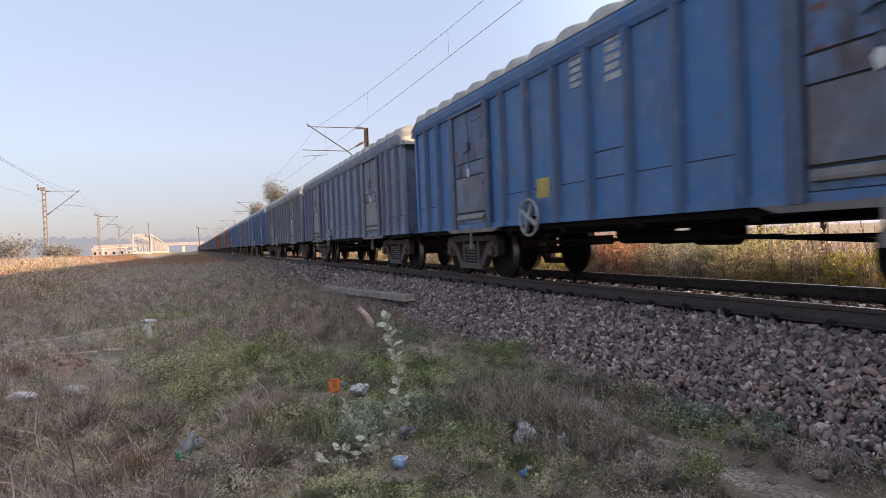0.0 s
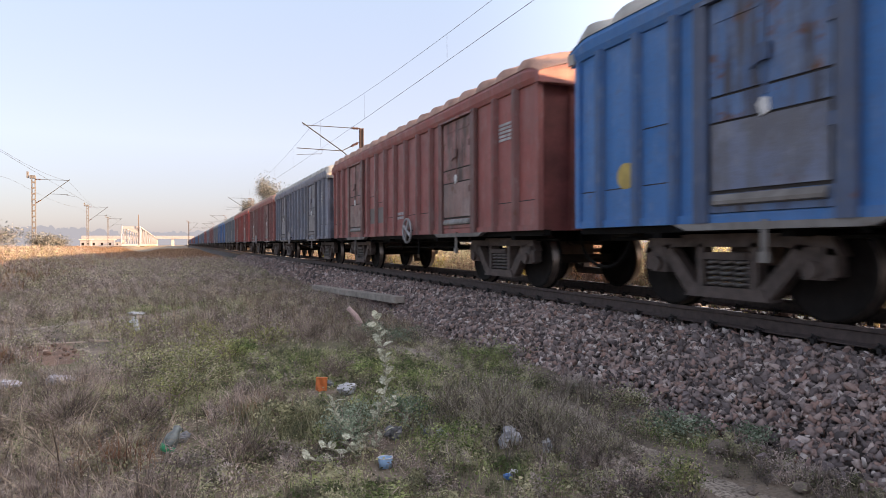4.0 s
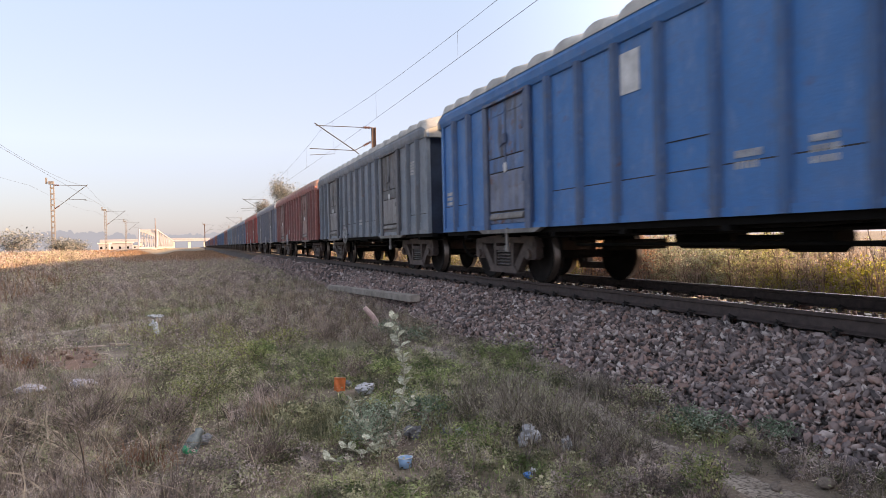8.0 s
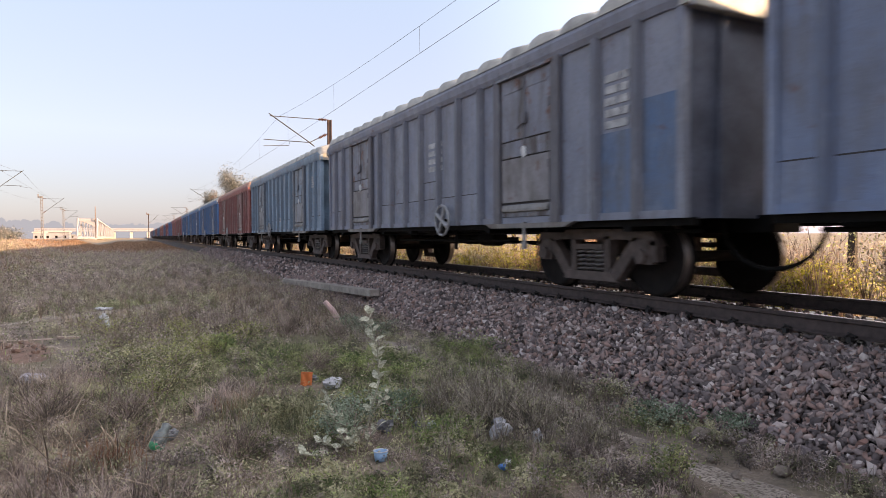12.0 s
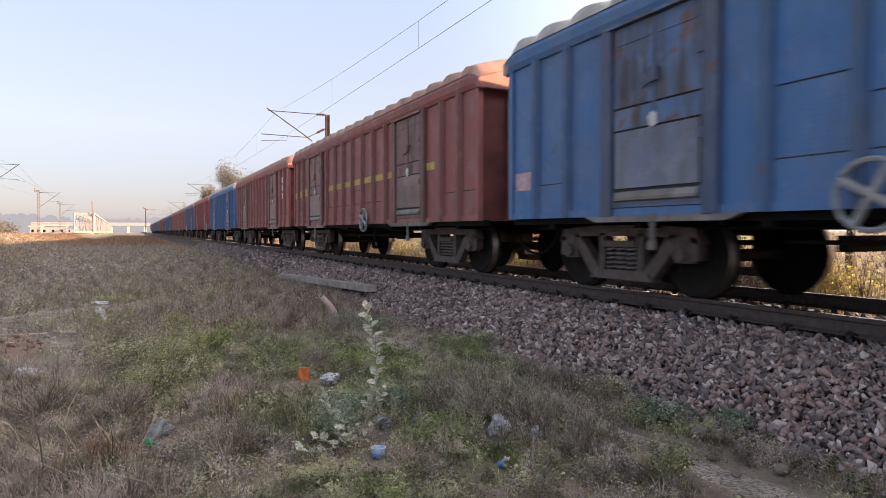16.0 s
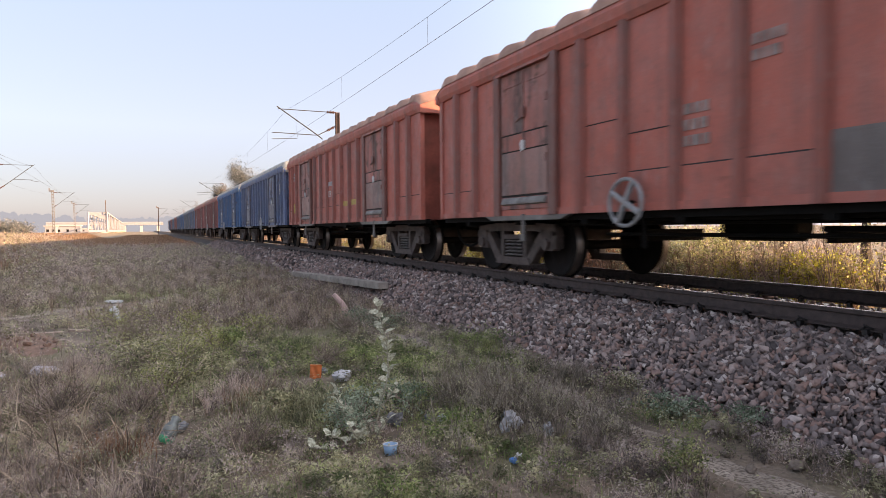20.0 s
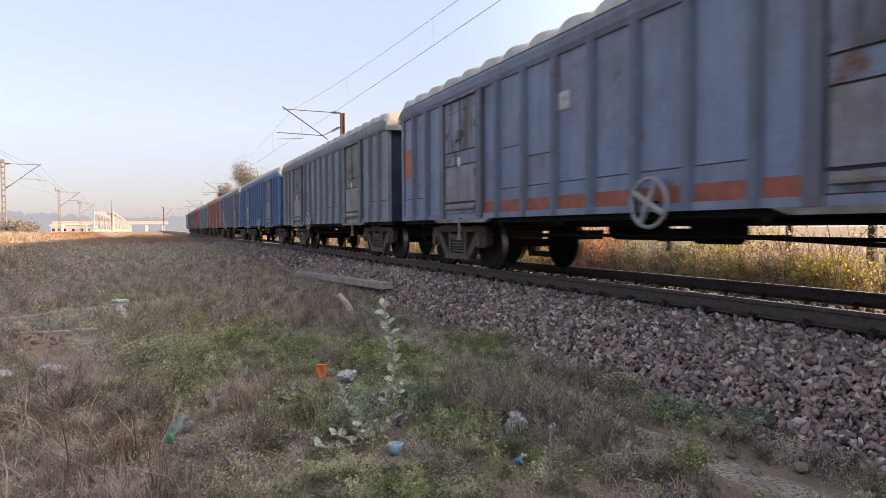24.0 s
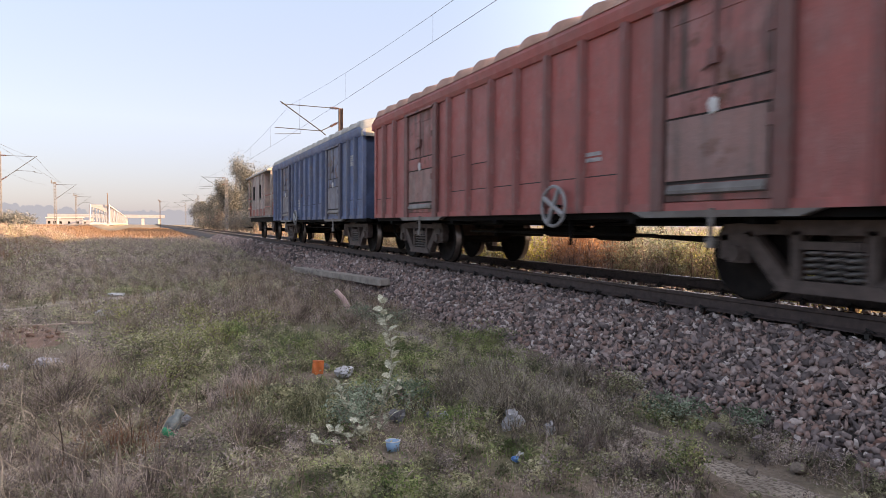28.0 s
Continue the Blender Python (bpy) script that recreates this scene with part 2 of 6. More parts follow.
# ---- mesh helpers ----
class M:
    """Gathers faces of one mesh."""

    def __init__(self):
        self.v, self.f, self.s = [], [], []

    def add(self, vs, fs, slot=0):
        o = len(self.v)
        self.v += [tuple(p) for p in vs]
        self.f += [tuple(i + o for i in f) for f in fs]
        self.s += [slot] * len(fs)
        return self

    def box(self, x0, x1, y0, y1, z0, z1, slot=0, bevel=0.0, turn=None):
        """A box; bevel takes its upright edges off."""
        b = bevel
        ring = [(x0 + b, y0), (x1 - b, y0), (x1, y0 + b), (x1, y1 - b), (x1 - b, y1), (x0 + b, y1), (x0, y1 - b), (x0, y0 + b)] if b else \
            [(x0, y0), (x1, y0), (x1, y1), (x0, y1)]
        return self.prism(ring, z0, z1, slot, turn)

    def prism(self, ring, z0, z1, slot=0, turn=None):
        n = len(ring)
        vs = [(x, y, z0) for x, y in ring] + [(x, y, z1) for x, y in ring]
        if turn is not None:
            vs = [turn @ Vector(p) for p in vs]
        fs = [tuple(range(n))[::-1], tuple(range(n, 2 * n))] + [(i, (i + 1) % n, n + (i + 1) % n, n + i) for i in range(n)]
        return self.add(vs, fs, slot)

    def slab(self, ring, x0, x1, slot=0):
        """A polygon of (y, z) given a thickness along x."""
        n = len(ring)
        vs = [(x0, y, z) for y, z in ring] + [(x1, y, z) for y, z in ring]
        fs = [tuple(range(n))[::-1], tuple(range(n, 2 * n))] + [(i, (i + 1) % n, n + (i + 1) % n, n + i) for i in range(n)]
        return self.add(vs, fs, slot)

    def along(self, ring, y0, y1, slot=0, steps=1):
        """A profile of (x, z) drawn along y."""
        n = len(ring)
        vs = [(x, y0 + (y1 - y0) * k / steps, z) for k in range(steps + 1) for x, z in ring]
        fs = [tuple(range(n)), tuple(range(n * steps, n * steps + n))[::-1]]
        fs += [(k * n + i, (k + 1) * n + i, (k + 1) * n + (i + 1) % n, k * n + (i + 1) % n) for k in range(steps) for i in range(n)]
        return self.add(vs, fs, slot)

    def tube(self, path, r, n=8, slot=0, r1=None):
        """A round bar through points, tapering from r to r1."""
        pts = [Vector(p) for p in path]
        r1 = r if r1 is None else r1
        vs = []
        for k, p in enumerate(pts):
            way = (pts[min(k + 1, len(pts) - 1)] - pts[max(k - 1, 0)]).normalized()
            a = way.cross(Vector((0.31, 0.17, 0.93)) if abs(way.z) < 0.9 else Vector((1, 0.2, 0))).normalized()
            b = way.cross(a)
            rr = r + (r1 - r) * k / max(1, len(pts) - 1)
            vs += [p + rr * (math.cos(2 * math.pi * i / n) * a + math.sin(2 * math.pi * i / n) * b) for i in range(n)]
        fs = [(k * n + i, k * n + (i + 1) % n, (k + 1) * n + (i + 1) % n, (k + 1) * n + i) for k in range(len(pts) - 1) for i in range(n)]
        fs += [tuple(range(n))[::-1], tuple(range(len(vs) - n, len(vs)))]
        return self.add(vs, fs, slot)

    def lathe(self, profile, axis=(0, 0, 0), n=24, slots=None):
        """A profile of (x along the axle, radius) turned round the x axis."""
        cx, cy, cz = axis
        m = len(profile)
        vs = [(cx + x, cy + r * math.cos(2 * math.pi * k / n), cz + r * math.sin(2 * math.pi * k / n)) for k in range(n) for x, r in profile]
        o = len(self.v)
        self.v += vs
        for k in range(n):
            for i in range(m - 1):
                self.f.append((o + k * m + i, o + k * m + i + 1, o + (k + 1) % n * m + i + 1, o + (k + 1) % n * m + i))
                self.s.append(slots[i] if slots else 0)
        return self

    def mesh(self, name, mats, smooth=False):
        me = bpy.data.meshes.new(name)
        me.from_pydata(self.v, [], self.f)
        for m in mats if isinstance(mats, (list, tuple)) else [mats]:
            me.materials.append(m)
        if any(self.s):
            me.polygons.foreach_set("material_index", self.s)
        if smooth:
            me.polygons.foreach_set("use_smooth", [True] * len(self.f))
        me.update()
        return me


def part(name, m, mats, parent=None, label="", smooth=False, at=None):
    ob = new(name, m.mesh(name, mats, smooth))
    if parent is not None:
        ob.parent = parent
    if at is not None:
        ob.matrix_basis = at
    return tagged(ob, label)


def thing(name, label, category, group="", kind="", at=None):
    ob = new(name)
    ob.empty_display_size = 0.3
    if at is not None:
        ob.matrix_basis = at
    return tagged(ob, label, category, group, kind)


def cloud(name, verts, faces, mats, kind="stuff", label="", category=""):
    """One object from number arrays: verts (n, 3), faces (m, 3 or 4)."""
    verts, faces = np.asarray(verts, np.float32), np.asarray(faces, np.int32)
    me = bpy.data.meshes.new(name)
    me.vertices.add(len(verts))
    me.vertices.foreach_set("co", verts.ravel())
    k = faces.shape[1]
    me.loops.add(faces.size)
    me.loops.foreach_set("vertex_index", faces.ravel())
    me.polygons.add(len(faces))
    me.polygons.foreach_set("loop_start", np.arange(0, faces.size, k, dtype=np.int32))
    for m in mats if isinstance(mats, (list, tuple)) else [mats]:
        me.materials.append(m)
    me.update(calc_edges=True)
    return tagged(new(name, me), label, category, "", kind)


XC = 6.394  # the track's centre line
GROUND = -0.80


def soil(x, y):
    """The ground's height; works on numbers and arrays."""
    x, y = np.asarray(x, float), np.asarray(y, float)
    z = GROUND + 0.03 * np.sin(x * 1.3 + 0.6 * np.sin(y * 0.7)) + 0.025 * np.sin(y * 0.9 + x * 0.4) + 0.012 * np.sin(x * 4.1 + y * 3.3)
    rise = np.clip((-2.9 - x - 0.033 * y) / 3.9, 0, 1)
    z = z + 0.98 * rise * rise * (3 - 2 * rise)
    fall = np.clip((x - 9.0) / 3.0, 0, 1)
    return z - 0.25 * fall + 0.0 * y


# ---- ground ----
def ground():
    xs = np.unique(np.concatenate([np.arange(-14, 5, 0.16), np.arange(5, 24, 0.8), np.arange(-40, -14, 2.0), np.arange(24, 60, 4.0), np.geomspace(60, 3000, 22), -np.geomspace(40, 3000, 24)]))
    ys = np.unique(np.concatenate([np.arange(0, 16, 0.16), np.arange(16, 60, 0.7), np.arange(60, 200, 5.0), np.geomspace(200, 4500, 26), np.arange(-30, 0, 1.5), -np.geomspace(30, 800, 14)]))
    X, Y = np.meshgrid(xs, ys, indexing="ij")
    Z = soil(X, Y)
    far = np.clip((np.abs(X) - 25) / 40, 0, 1)
    Z = Z * (1 - far) + far * (-0.9)
    n, m = X.shape
    idx = np.arange(n * m).reshape(n, m)
    faces = np.stack([idx[:-1, :-1], idx[1:, :-1], idx[1:, 1:], idx[:-1, 1:]], -1).reshape(-1, 4)
    t = Nodes("dry_soil", 0.95)
    green = t.ramp(t.noise(0.55, 5, None, 0.6), (0.48, 0), (0.62, 1))
    c = t.mix(t.ramp(t.noise(1.6, 6), (0.35, 0), (0.7, 1)), (0.120, 0.092, 0.070), (0.30, 0.232, 0.178))
    c = t.mix(t.math("MULTIPLY", green, 0.6), c, (0.13, 0.13, 0.045))
    c = t.mix(t.ramp(t.noise(28, 6), (0.4, 0), (0.75, 0.7)), c, (0.075, 0.056, 0.042))
    t.bump(t.noise(22, 8), 0.8, 0.04)
    ob = cloud("ground", np.stack([X, Y, Z], -1).reshape(-1, 3), faces, t.done(c), "structure", "dry earth with withered grass beside the track", "ground")
    return ob


ground()


def path_strip(name, line, label, mat=None):
    """Bare trodden earth: a strip along (x, y, half width), just over the ground, with ragged edges."""
    rng = np.random.default_rng(len(line))
    m = M()
    vs = []
    for k, (x, y, w) in enumerate(line):
        a = line[min(k + 1, len(line) - 1)]
        b = line[max(k - 1, 0)]
        d = Vector((a[0] - b[0], a[1] - b[1])).normalized()
        for j in range(7):
            u = (j / 3 - 1) * w * (1 + (rng.uniform(-0.25, 0.25) if j in (0, 6) else 0))
            px, py = x - d.y * u, y + d.x * u
            vs.append((px, py, float(soil(px, py)) + 0.012 - 0.016 * abs(j / 3 - 1) ** 2))
    m.add(vs, [(k * 7 + j, k * 7 + j + 1, k * 7 + j + 8, k * 7 + j + 7) for k in range(len(line) - 1) for j in range(6)])
    tagged(part(name, m, mat or DUST, None, label, True), "", "path", "", "structure")


def dust():
    n = Nodes("bare_dust", 0.95)
    c = n.mix(n.ramp(n.noise(4, 6), (0.35, 0), (0.7, 1)), (0.24, 0.195, 0.16), (0.46, 0.385, 0.32))
    c = n.mix(n.ramp(n.noise(40, 6), (0.45, 0), (0.62, 0.85)), c, (0.085, 0.062, 0.045))
    n.bump(n.noise(45, 7), 0.8, 0.02)
    return n.done(c)


DUST = dust()
path_strip("trodden_path", [(3.30 + 0.09 * math.sin(y * 1.3) + 0.04 * math.sin(y * 4.1), y, (0.17 + 0.05 * math.sin(y * 3) + 0.035 * math.sin(y * 7.7)) * min(1, 0.35 + 0.5 * (y - 1.6))) for y in [1.6 + 0.12 * k for k in range(33)]], "pale bare earth path along the ballast")
path_strip("bare_patch", [(3.0 - 0.12 * (y - 8.3), y, 0.26 * math.sqrt(max(0.02, 1 - ((y - 8.2) / 1.35) ** 2))) for y in [6.9 + 0.13 * k for k in range(21)]], "patch of pale bare earth in the grass")
path_strip("bare_track", [(x, 15.5 + 0.72 * (x + 0.15) + 0.12 * math.sin(x * 2.7), 0.22 + 0.07 * math.sin(x * 3.3)) for x in [0.1 - 0.15 * k for k in range(40)]], "bare earth track crossing the grass")

RED_SOIL = plain("red_soil", (0.21, 0.125, 0.09), 0.95, 0, 0.45, 7, 0.8)
path_strip("bare_patch", [(-1.5 - 0.25 * (y - 9.4), y, 0.42 * math.sqrt(max(0.03, 1 - ((y - 10.5) / 1.25) ** 2))) for y in [9.3 + 0.12 * k for k in range(21)]], "patch of bare reddish broken earth", RED_SOIL)


# ---- ballast and track ----
BED = [(4.02, -0.90), (4.35, -0.66), (4.85, -0.34), (5.12, -0.25), (5.35, -0.225), (7.45, -0.225), (7.75, -0.28), (8.9, -1.0)]


def bed_z(x):
    return np.interp(x, [p[0] for p in BED], [p[1] for p in BED])


def ballast_material():
    n = Nodes("crushed_granite", 0.85)
    r = n.island()
    c = n.ramp(r, (0.0, (0.064, 0.050, 0.049)), (0.25, (0.155, 0.118, 0.113)), (0.5, (0.275, 0.212, 0.198)), (0.72, (0.300, 0.180, 0.146)), (0.88, (0.42, 0.325, 0.295)), (1.0, (0.58, 0.50, 0.465)))
    c = n.mix(n.ramp(n.noise(60, 5), (0.4, 0), (0.7, 0.25)), c, (0.12, 0.09, 0.08))
    n.bump(n.noise(90, 5), 0.4, 0.006)
    return n.done(c)


STONE = ballast_material()


def loose_stone():
    n = Nodes("loose_granite", 0.85)
    c = n.ramp(n.chance(), (0.0, (0.11, 0.09, 0.095)), (0.35, (0.22, 0.175, 0.175)), (0.6, (0.32, 0.25, 0.235)), (0.8, (0.27, 0.145, 0.115)), (1.0, (0.54, 0.46, 0.43)))
    c = n.mix(n.ramp(n.noise(60, 5), (0.4, 0), (0.7, 0.25)), c, (0.12, 0.09, 0.08))
    n.bump(n.noise(90, 5), 0.4, 0.006)
    return n.done(c)


LOOSE = loose_stone()


def stone_shapes(count, rng):
    """Broken stones: hulls of a few points, flat-faced and sharp-edged."""
    out = []
    while len(out) < count:
        n = 6 + len(out) % 3
        p = rng.normal(0, 1, (n, 3))
        p /= np.linalg.norm(p, axis=1, keepdims=True)
        p *= np.array([1.2, 0.9, 0.62]) * rng.uniform(0.8, 1.2, 3)
        bm = bmesh.new()
        for q in p:
            bm.verts.new(q)
        bmesh.ops.convex_hull(bm, input=bm.verts[:])
        bm.verts.index_update()
        tri = np.array([[v.index for v in f.verts] for f in bm.faces])
        size = np.ptp(p, axis=0)
        if len(bm.verts) == n and tri.shape[1] == 3 and size.min() > 0.7 and size.max() > 1.6:
            out.append((p, tri))
        bm.free()
    return out


def scatter_stones(rng, x0, x1, y0, y1, count, size, zf, lift=0.36):
    shapes = stone_shapes(36, rng)
    x, y = rng.uniform(x0, x1, count), rng.uniform(y0, y1, count)
    z = zf(x) + rng.uniform(-0.35, 0.5, count) * size * lift * 2
    s = size * np.clip(rng.lognormal(-0.05, 0.32, count), 0.45, 1.9)
    a = rng.uniform(0, 2 * math.pi, (count, 3))
    vs, fs, first = [], [], 0
    for i in range(count):
        ca, sa, cb, sb, cc, sc = math.cos(a[i, 0]), math.sin(a[i, 0]), math.cos(a[i, 1]), math.sin(a[i, 1]), math.cos(a[i, 2]), math.sin(a[i, 2])
        rz = np.array([[ca, -sa, 0], [sa, ca, 0], [0, 0, 1]])
        rx = np.array([[1, 0, 0], [0, cb, -sb], [0, sb, cb]])
        ry = np.array([[cc, 0, sc], [0, 1, 0], [-sc, 0, cc]])
        p, tri = shapes[i % 36]
        vs.append(p @ (rz @ rx @ ry).T * s[i] * 0.56 + (x[i], y[i], z[i]))
        fs.append(tri + first)
        first += len(p)
    return np.concatenate(vs), np.concatenate(fs)


def rail_profile(x):
    h = [(-0.068, -0.172), (0.068, -0.172), (0.068, -0.160), (0.012, -0.142), (0.010, -0.050), (0.034, -0.040), (0.036, -0.006), (0.028, 0.0),
         (-0.028, 0.0), (-0.036, -0.006), (-0.034, -0.040), (-0.010, -0.050), (-0.012, -0.142), (-0.068, -0.160)]
    return [(x + a, b) for a, b in h]


def track():
    m = M().along([(x, z - 0.03) for x, z in BED] + [(8.9, -1.3), (4.02, -1.3)], -80, 900)
    bed = part("ballast_bed", m, STONE, None, "grey crushed stone ballast shoulder under the track")
    tagged(bed, "", "ballast", "", "structure")
    # kept dark: the shade in gaps between stones is put into this colour
    t = Nodes("ballast_base", 0.9)
    c = t.ramp(t.noise(16, 6), (0.35, (0.03, 0.024, 0.022)), (0.7, (0.10, 0.078, 0.07)))
    t.bump(t.noise(18, 6), 1.0, 0.05)
    bed.data.materials[0] = t.done(c)
    rng = np.random.default_rng(4)
    for y0, y1, count, size in ((-7, 0.5, 3500, 0.078), (0.5, 9, 17000, 0.071), (9, 22, 14000, 0.078), (22, 60, 7500, 0.11)):
        v, f = scatter_stones(rng, 3.92, 5.34, y0, y1, count, size, bed_z)
        ob = cloud("ballast_stones", v, f, STONE)
        ob.parent = bed
    shapes = [M().add(p * 0.037, tri.tolist()).mesh("ballast_stone", LOOSE) for p, tri in stone_shapes(12, rng)]
    for i in range(230):
        x, y = rng.uniform(3.75, 5.3), rng.uniform(1.8, 5.5)
        o = new("ballast_stone", shapes[i % 12])
        o.parent = bed
        s = rng.uniform(0.7, 1.5)
        o.matrix_basis = pose(x, y, max(float(bed_z(x)), GROUND) + 0.025 * s, *rng.uniform(0, 360, 3)) @ Matrix.Diagonal((s, s, s, 1))
    v, f = scatter_stones(rng, 5.42, 7.6, 0, 40, 5000, 0.07, bed_z, 0.1)
    cloud("ballast_stones", v, f, STONE).parent = bed
    rails = []
    for side in (-1, 1):
        x = XC + side * 0.873
        r = M().along(rail_profile(x), -80, 900)
        ob = part("rail", r, [RAIL, RAILHEAD], None, "rusty brown flat-bottom steel rail with a worn bright head")
        tagged(ob, "", "rail", "rails of the near track", "structure")
        slots = [0] * len(r.f)
        slots[2 + 7] = 1
        ob.data.polygons.foreach_set("material_index", slots)
        rails.append(ob)
    clip = M().tube([(0.02, -0.036, 0.0), (-0.03, -0.038, 0.012), (-0.05, -0.012, 0.032), (-0.03, 0.014, 0.034), (0.0, 0.016, 0.014), (-0.015, 0.034, 0.002), (-0.045, 0.034, -0.012)], 0.010, 6).box(-0.05, 0.0, -0.02, 0.02, -0.05, -0.004).mesh("rail_clip", CLIP)
    tie = M().along([(-1.37, -0.19), (1.37, -0.19), (1.37, -0.36), (-1.37, -0.36)], -0.11, 0.11).mesh("sleeper", CONCRETE)
    for k in range(104):
        y = 0.35 + 0.61 * (k - 12)
        o = new("sleeper", tie)
        o.parent, o.matrix_basis = bed, pose(XC, y, -0.075)
        for s in (-1, 1):
            for q in (-1, 1):
                if q == s and s > 0 or k > 58:
                    continue
                o = new("rail_clip", clip)
                o.parent = rails[0 if s < 0 else 1]
                o.matrix_basis = pose(XC + s * 0.873 + q * 0.075, y, -0.150, 0, 0, 0 if q < 0 else 180)


track()


# ---- the goods train ----
COUPLED = 0.95  # between two bodies
# the two kinds: body length, ribs and doors from the rear end, bogie distance, hand wheel
SHORT_KIND = (13.52, [0.70, 1.41] + [4.33 + 0.81 * i for i in range(7)] + [12.11, 12.82], (2.98, 10.54), 4.75, 5.30, 2.62)
LONG_KIND = (14.50, [0.53, 1.22, 1.82] + [4.45 + 0.933 * i for i in range(7)] + [12.68, 13.28, 13.97], (2.98, 11.52), 5.10, 5.62, 3.00)
FLOOR, EAVE, SIDE = 0.94, 3.38, 1.46


def wheelset_mesh():
    m = M()
    for s in (-1, 1):
        pr = [(s * x, r) for x, r in ((0.62, 0.0), (0.70, 0.10), (0.735, 0.16), (0.77, 0.24), (0.77, 0.40), (0.745, 0.44), (0.745, 0.515), (0.775, 0.50), (0.79, 0.485), (0.90, 0.478), (0.905, 0.43), (0.86, 0.40), (0.85, 0.22), (0.89, 0.13), (0.90, 0.0))]
        m.lathe(pr, n=22, slots=[0, 0, 0, 0, 0, 0, 0, 0, 1, 0, 0, 0, 0, 0])
    m.tube([(-1.08, 0, 0), (1.08, 0, 0)], 0.075, 12)
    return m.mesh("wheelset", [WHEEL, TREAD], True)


WHEELSETS = []


def bogie(parent, y):
    b = part("bogie", M().box(-0.85, 0.85, -0.2, 0.2, 0.50, 0.72, 0, 0.03).box(-0.2, 0.2, -0.22, 0.22, 0.72, 0.86), CAST, parent, "rusty cast steel bogie", at=pose(0, y, 0))
    for s in (-1, 1):
        x0, x1 = (s * 0.96, s * 1.10) if s > 0 else (s * 1.10, s * 0.96)
        m = M()
        m.slab([(-1.26, 0.62), (-1.16, 0.80), (-0.5, 0.84), (0.5, 0.84), (1.16, 0.80), (1.26, 0.62), (1.0, 0.64), (0.7, 0.70), (-0.7, 0.70), (-1.0, 0.64)], x0, x1)
        for q in (-1, 1):
            m.slab([(q * 1.00, 0.69), (q * 0.84, 0.74), (q * 0.40, 0.27), (q * 0.53, 0.16)][::q], x0, x1)
            m.slab([(q * 0.40, 0.74), (q * 0.30, 0.74), (q * 0.30, 0.24), (q * 0.40, 0.24)][::q], x0, x1)
            m.box(x0 - 0.015, x1 + 0.015, q * 1.0 - 0.13, q * 1.0 + 0.13, 0.40, 0.70, 0, 0.03)
            m.slab([(q * 1.22, 0.68), (q * 1.10, 0.70), (q * 1.15, 0.42), (q * 1.22, 0.44)][::q], x0, x1)
        m.slab([(-0.56, 0.15), (0.56, 0.15), (0.47, 0.27), (-0.47, 0.27)], x0 - 0.02, x1 + 0.02)
        part("side_frame", m, CAST, b)
        for yy in (-0.185, 0.0, 0.185) if s < 0 else ():
            o = new("coil_spring", SPRING)
            o.parent, o.matrix_basis = b, pose(s * 1.03, yy, 0.275)
        part("spring_seat", M().box(s * 1.03 - 0.1, s * 1.03 + 0.1, -0.285, 0.285, 0.565, 0.64, 0, 0.02), CAST, b)
        for q in (-1, 1):
            m = M()
            m.tube([(s * 1.09, q * 1.0, 0.50), (s * 1.165, q * 1.0, 0.50)], 0.085, 14)
            part("axle_box_cap", m, CAST, b)
    for q in (-1, 1):
        w = new("wheelset", WHEEL_MESH)
        w.parent = b
        w.matrix_parent_inverse = pose(0, q * 1.0, 0.478)
        WHEELSETS.append(w)
    return b


WHEEL_MESH = wheelset_mesh()
SPRING = M().tube([(0.078 * math.cos(a), 0.078 * math.sin(a), 0.29 * a / (2 * math.pi * 5)) for a in [math.pi / 4 * i for i in range(41)]], 0.019, 4).mesh("coil_spring", COIL, True)


OVER = 0.10  # the roof's overhang at each end


def sag(y, half):
    """How far the roof and its edge come down towards the ends."""
    u = max(0.0, min(1.0, (abs(y) - half + 0.35) / (0.35 + OVER)))
    return 0.13 * u * u


def roof_mesh(half):
    nx, ny = 14, 18 * 6
    m = M()
    vs = []
    for j in range(ny + 1):
        y = (half + OVER) * (2 * j / ny - 1)
        b = 0.15 * abs(math.sin(math.pi * 18 * j / ny)) ** 0.6 * min(1, (half + OVER - abs(y)) / 0.45)
        for i in range(nx + 1):
            u = -1 + 2 * i / nx
            x = 1.55 * math.sin(u * math.pi / 2 * 0.96) / math.sin(math.pi / 2 * 0.96)
            z = EAVE + 0.04 + 0.30 * (1 - abs(x / 1.55) ** 2.0) - sag(y, half)
            rad = Vector((u * 0.25, 0.95)) * min(1, (1 - abs(u)) * 7) ** 0.5
            vs.append((x + b * rad.x, y, z + b * rad.y))
    k = nx + 1
    m.add(vs, [(j * k + i, j * k + i + 1, (j + 1) * k + i + 1, (j + 1) * k + i) for j in range(ny) for i in range(nx)])
    return m


def roof_end(half, side):
    """The cap that closes the roof over an end wall."""
    pts = []
    for i in range(15):
        u = -1 + 2 * i / 14
        x = 1.55 * math.sin(u * math.pi / 2 * 0.96) / math.sin(math.pi / 2 * 0.96)
        pts.append((x, EAVE + 0.035 + 0.30 * (1 - abs(x / 1.55) ** 2.0) - 0.13))
    y = side * (half + OVER)
    return M().along([(1.55, EAVE - 0.24), (-1.55, EAVE - 0.24)] + pts, y - 0.003 * side, y - side * (OVER + 0.02))


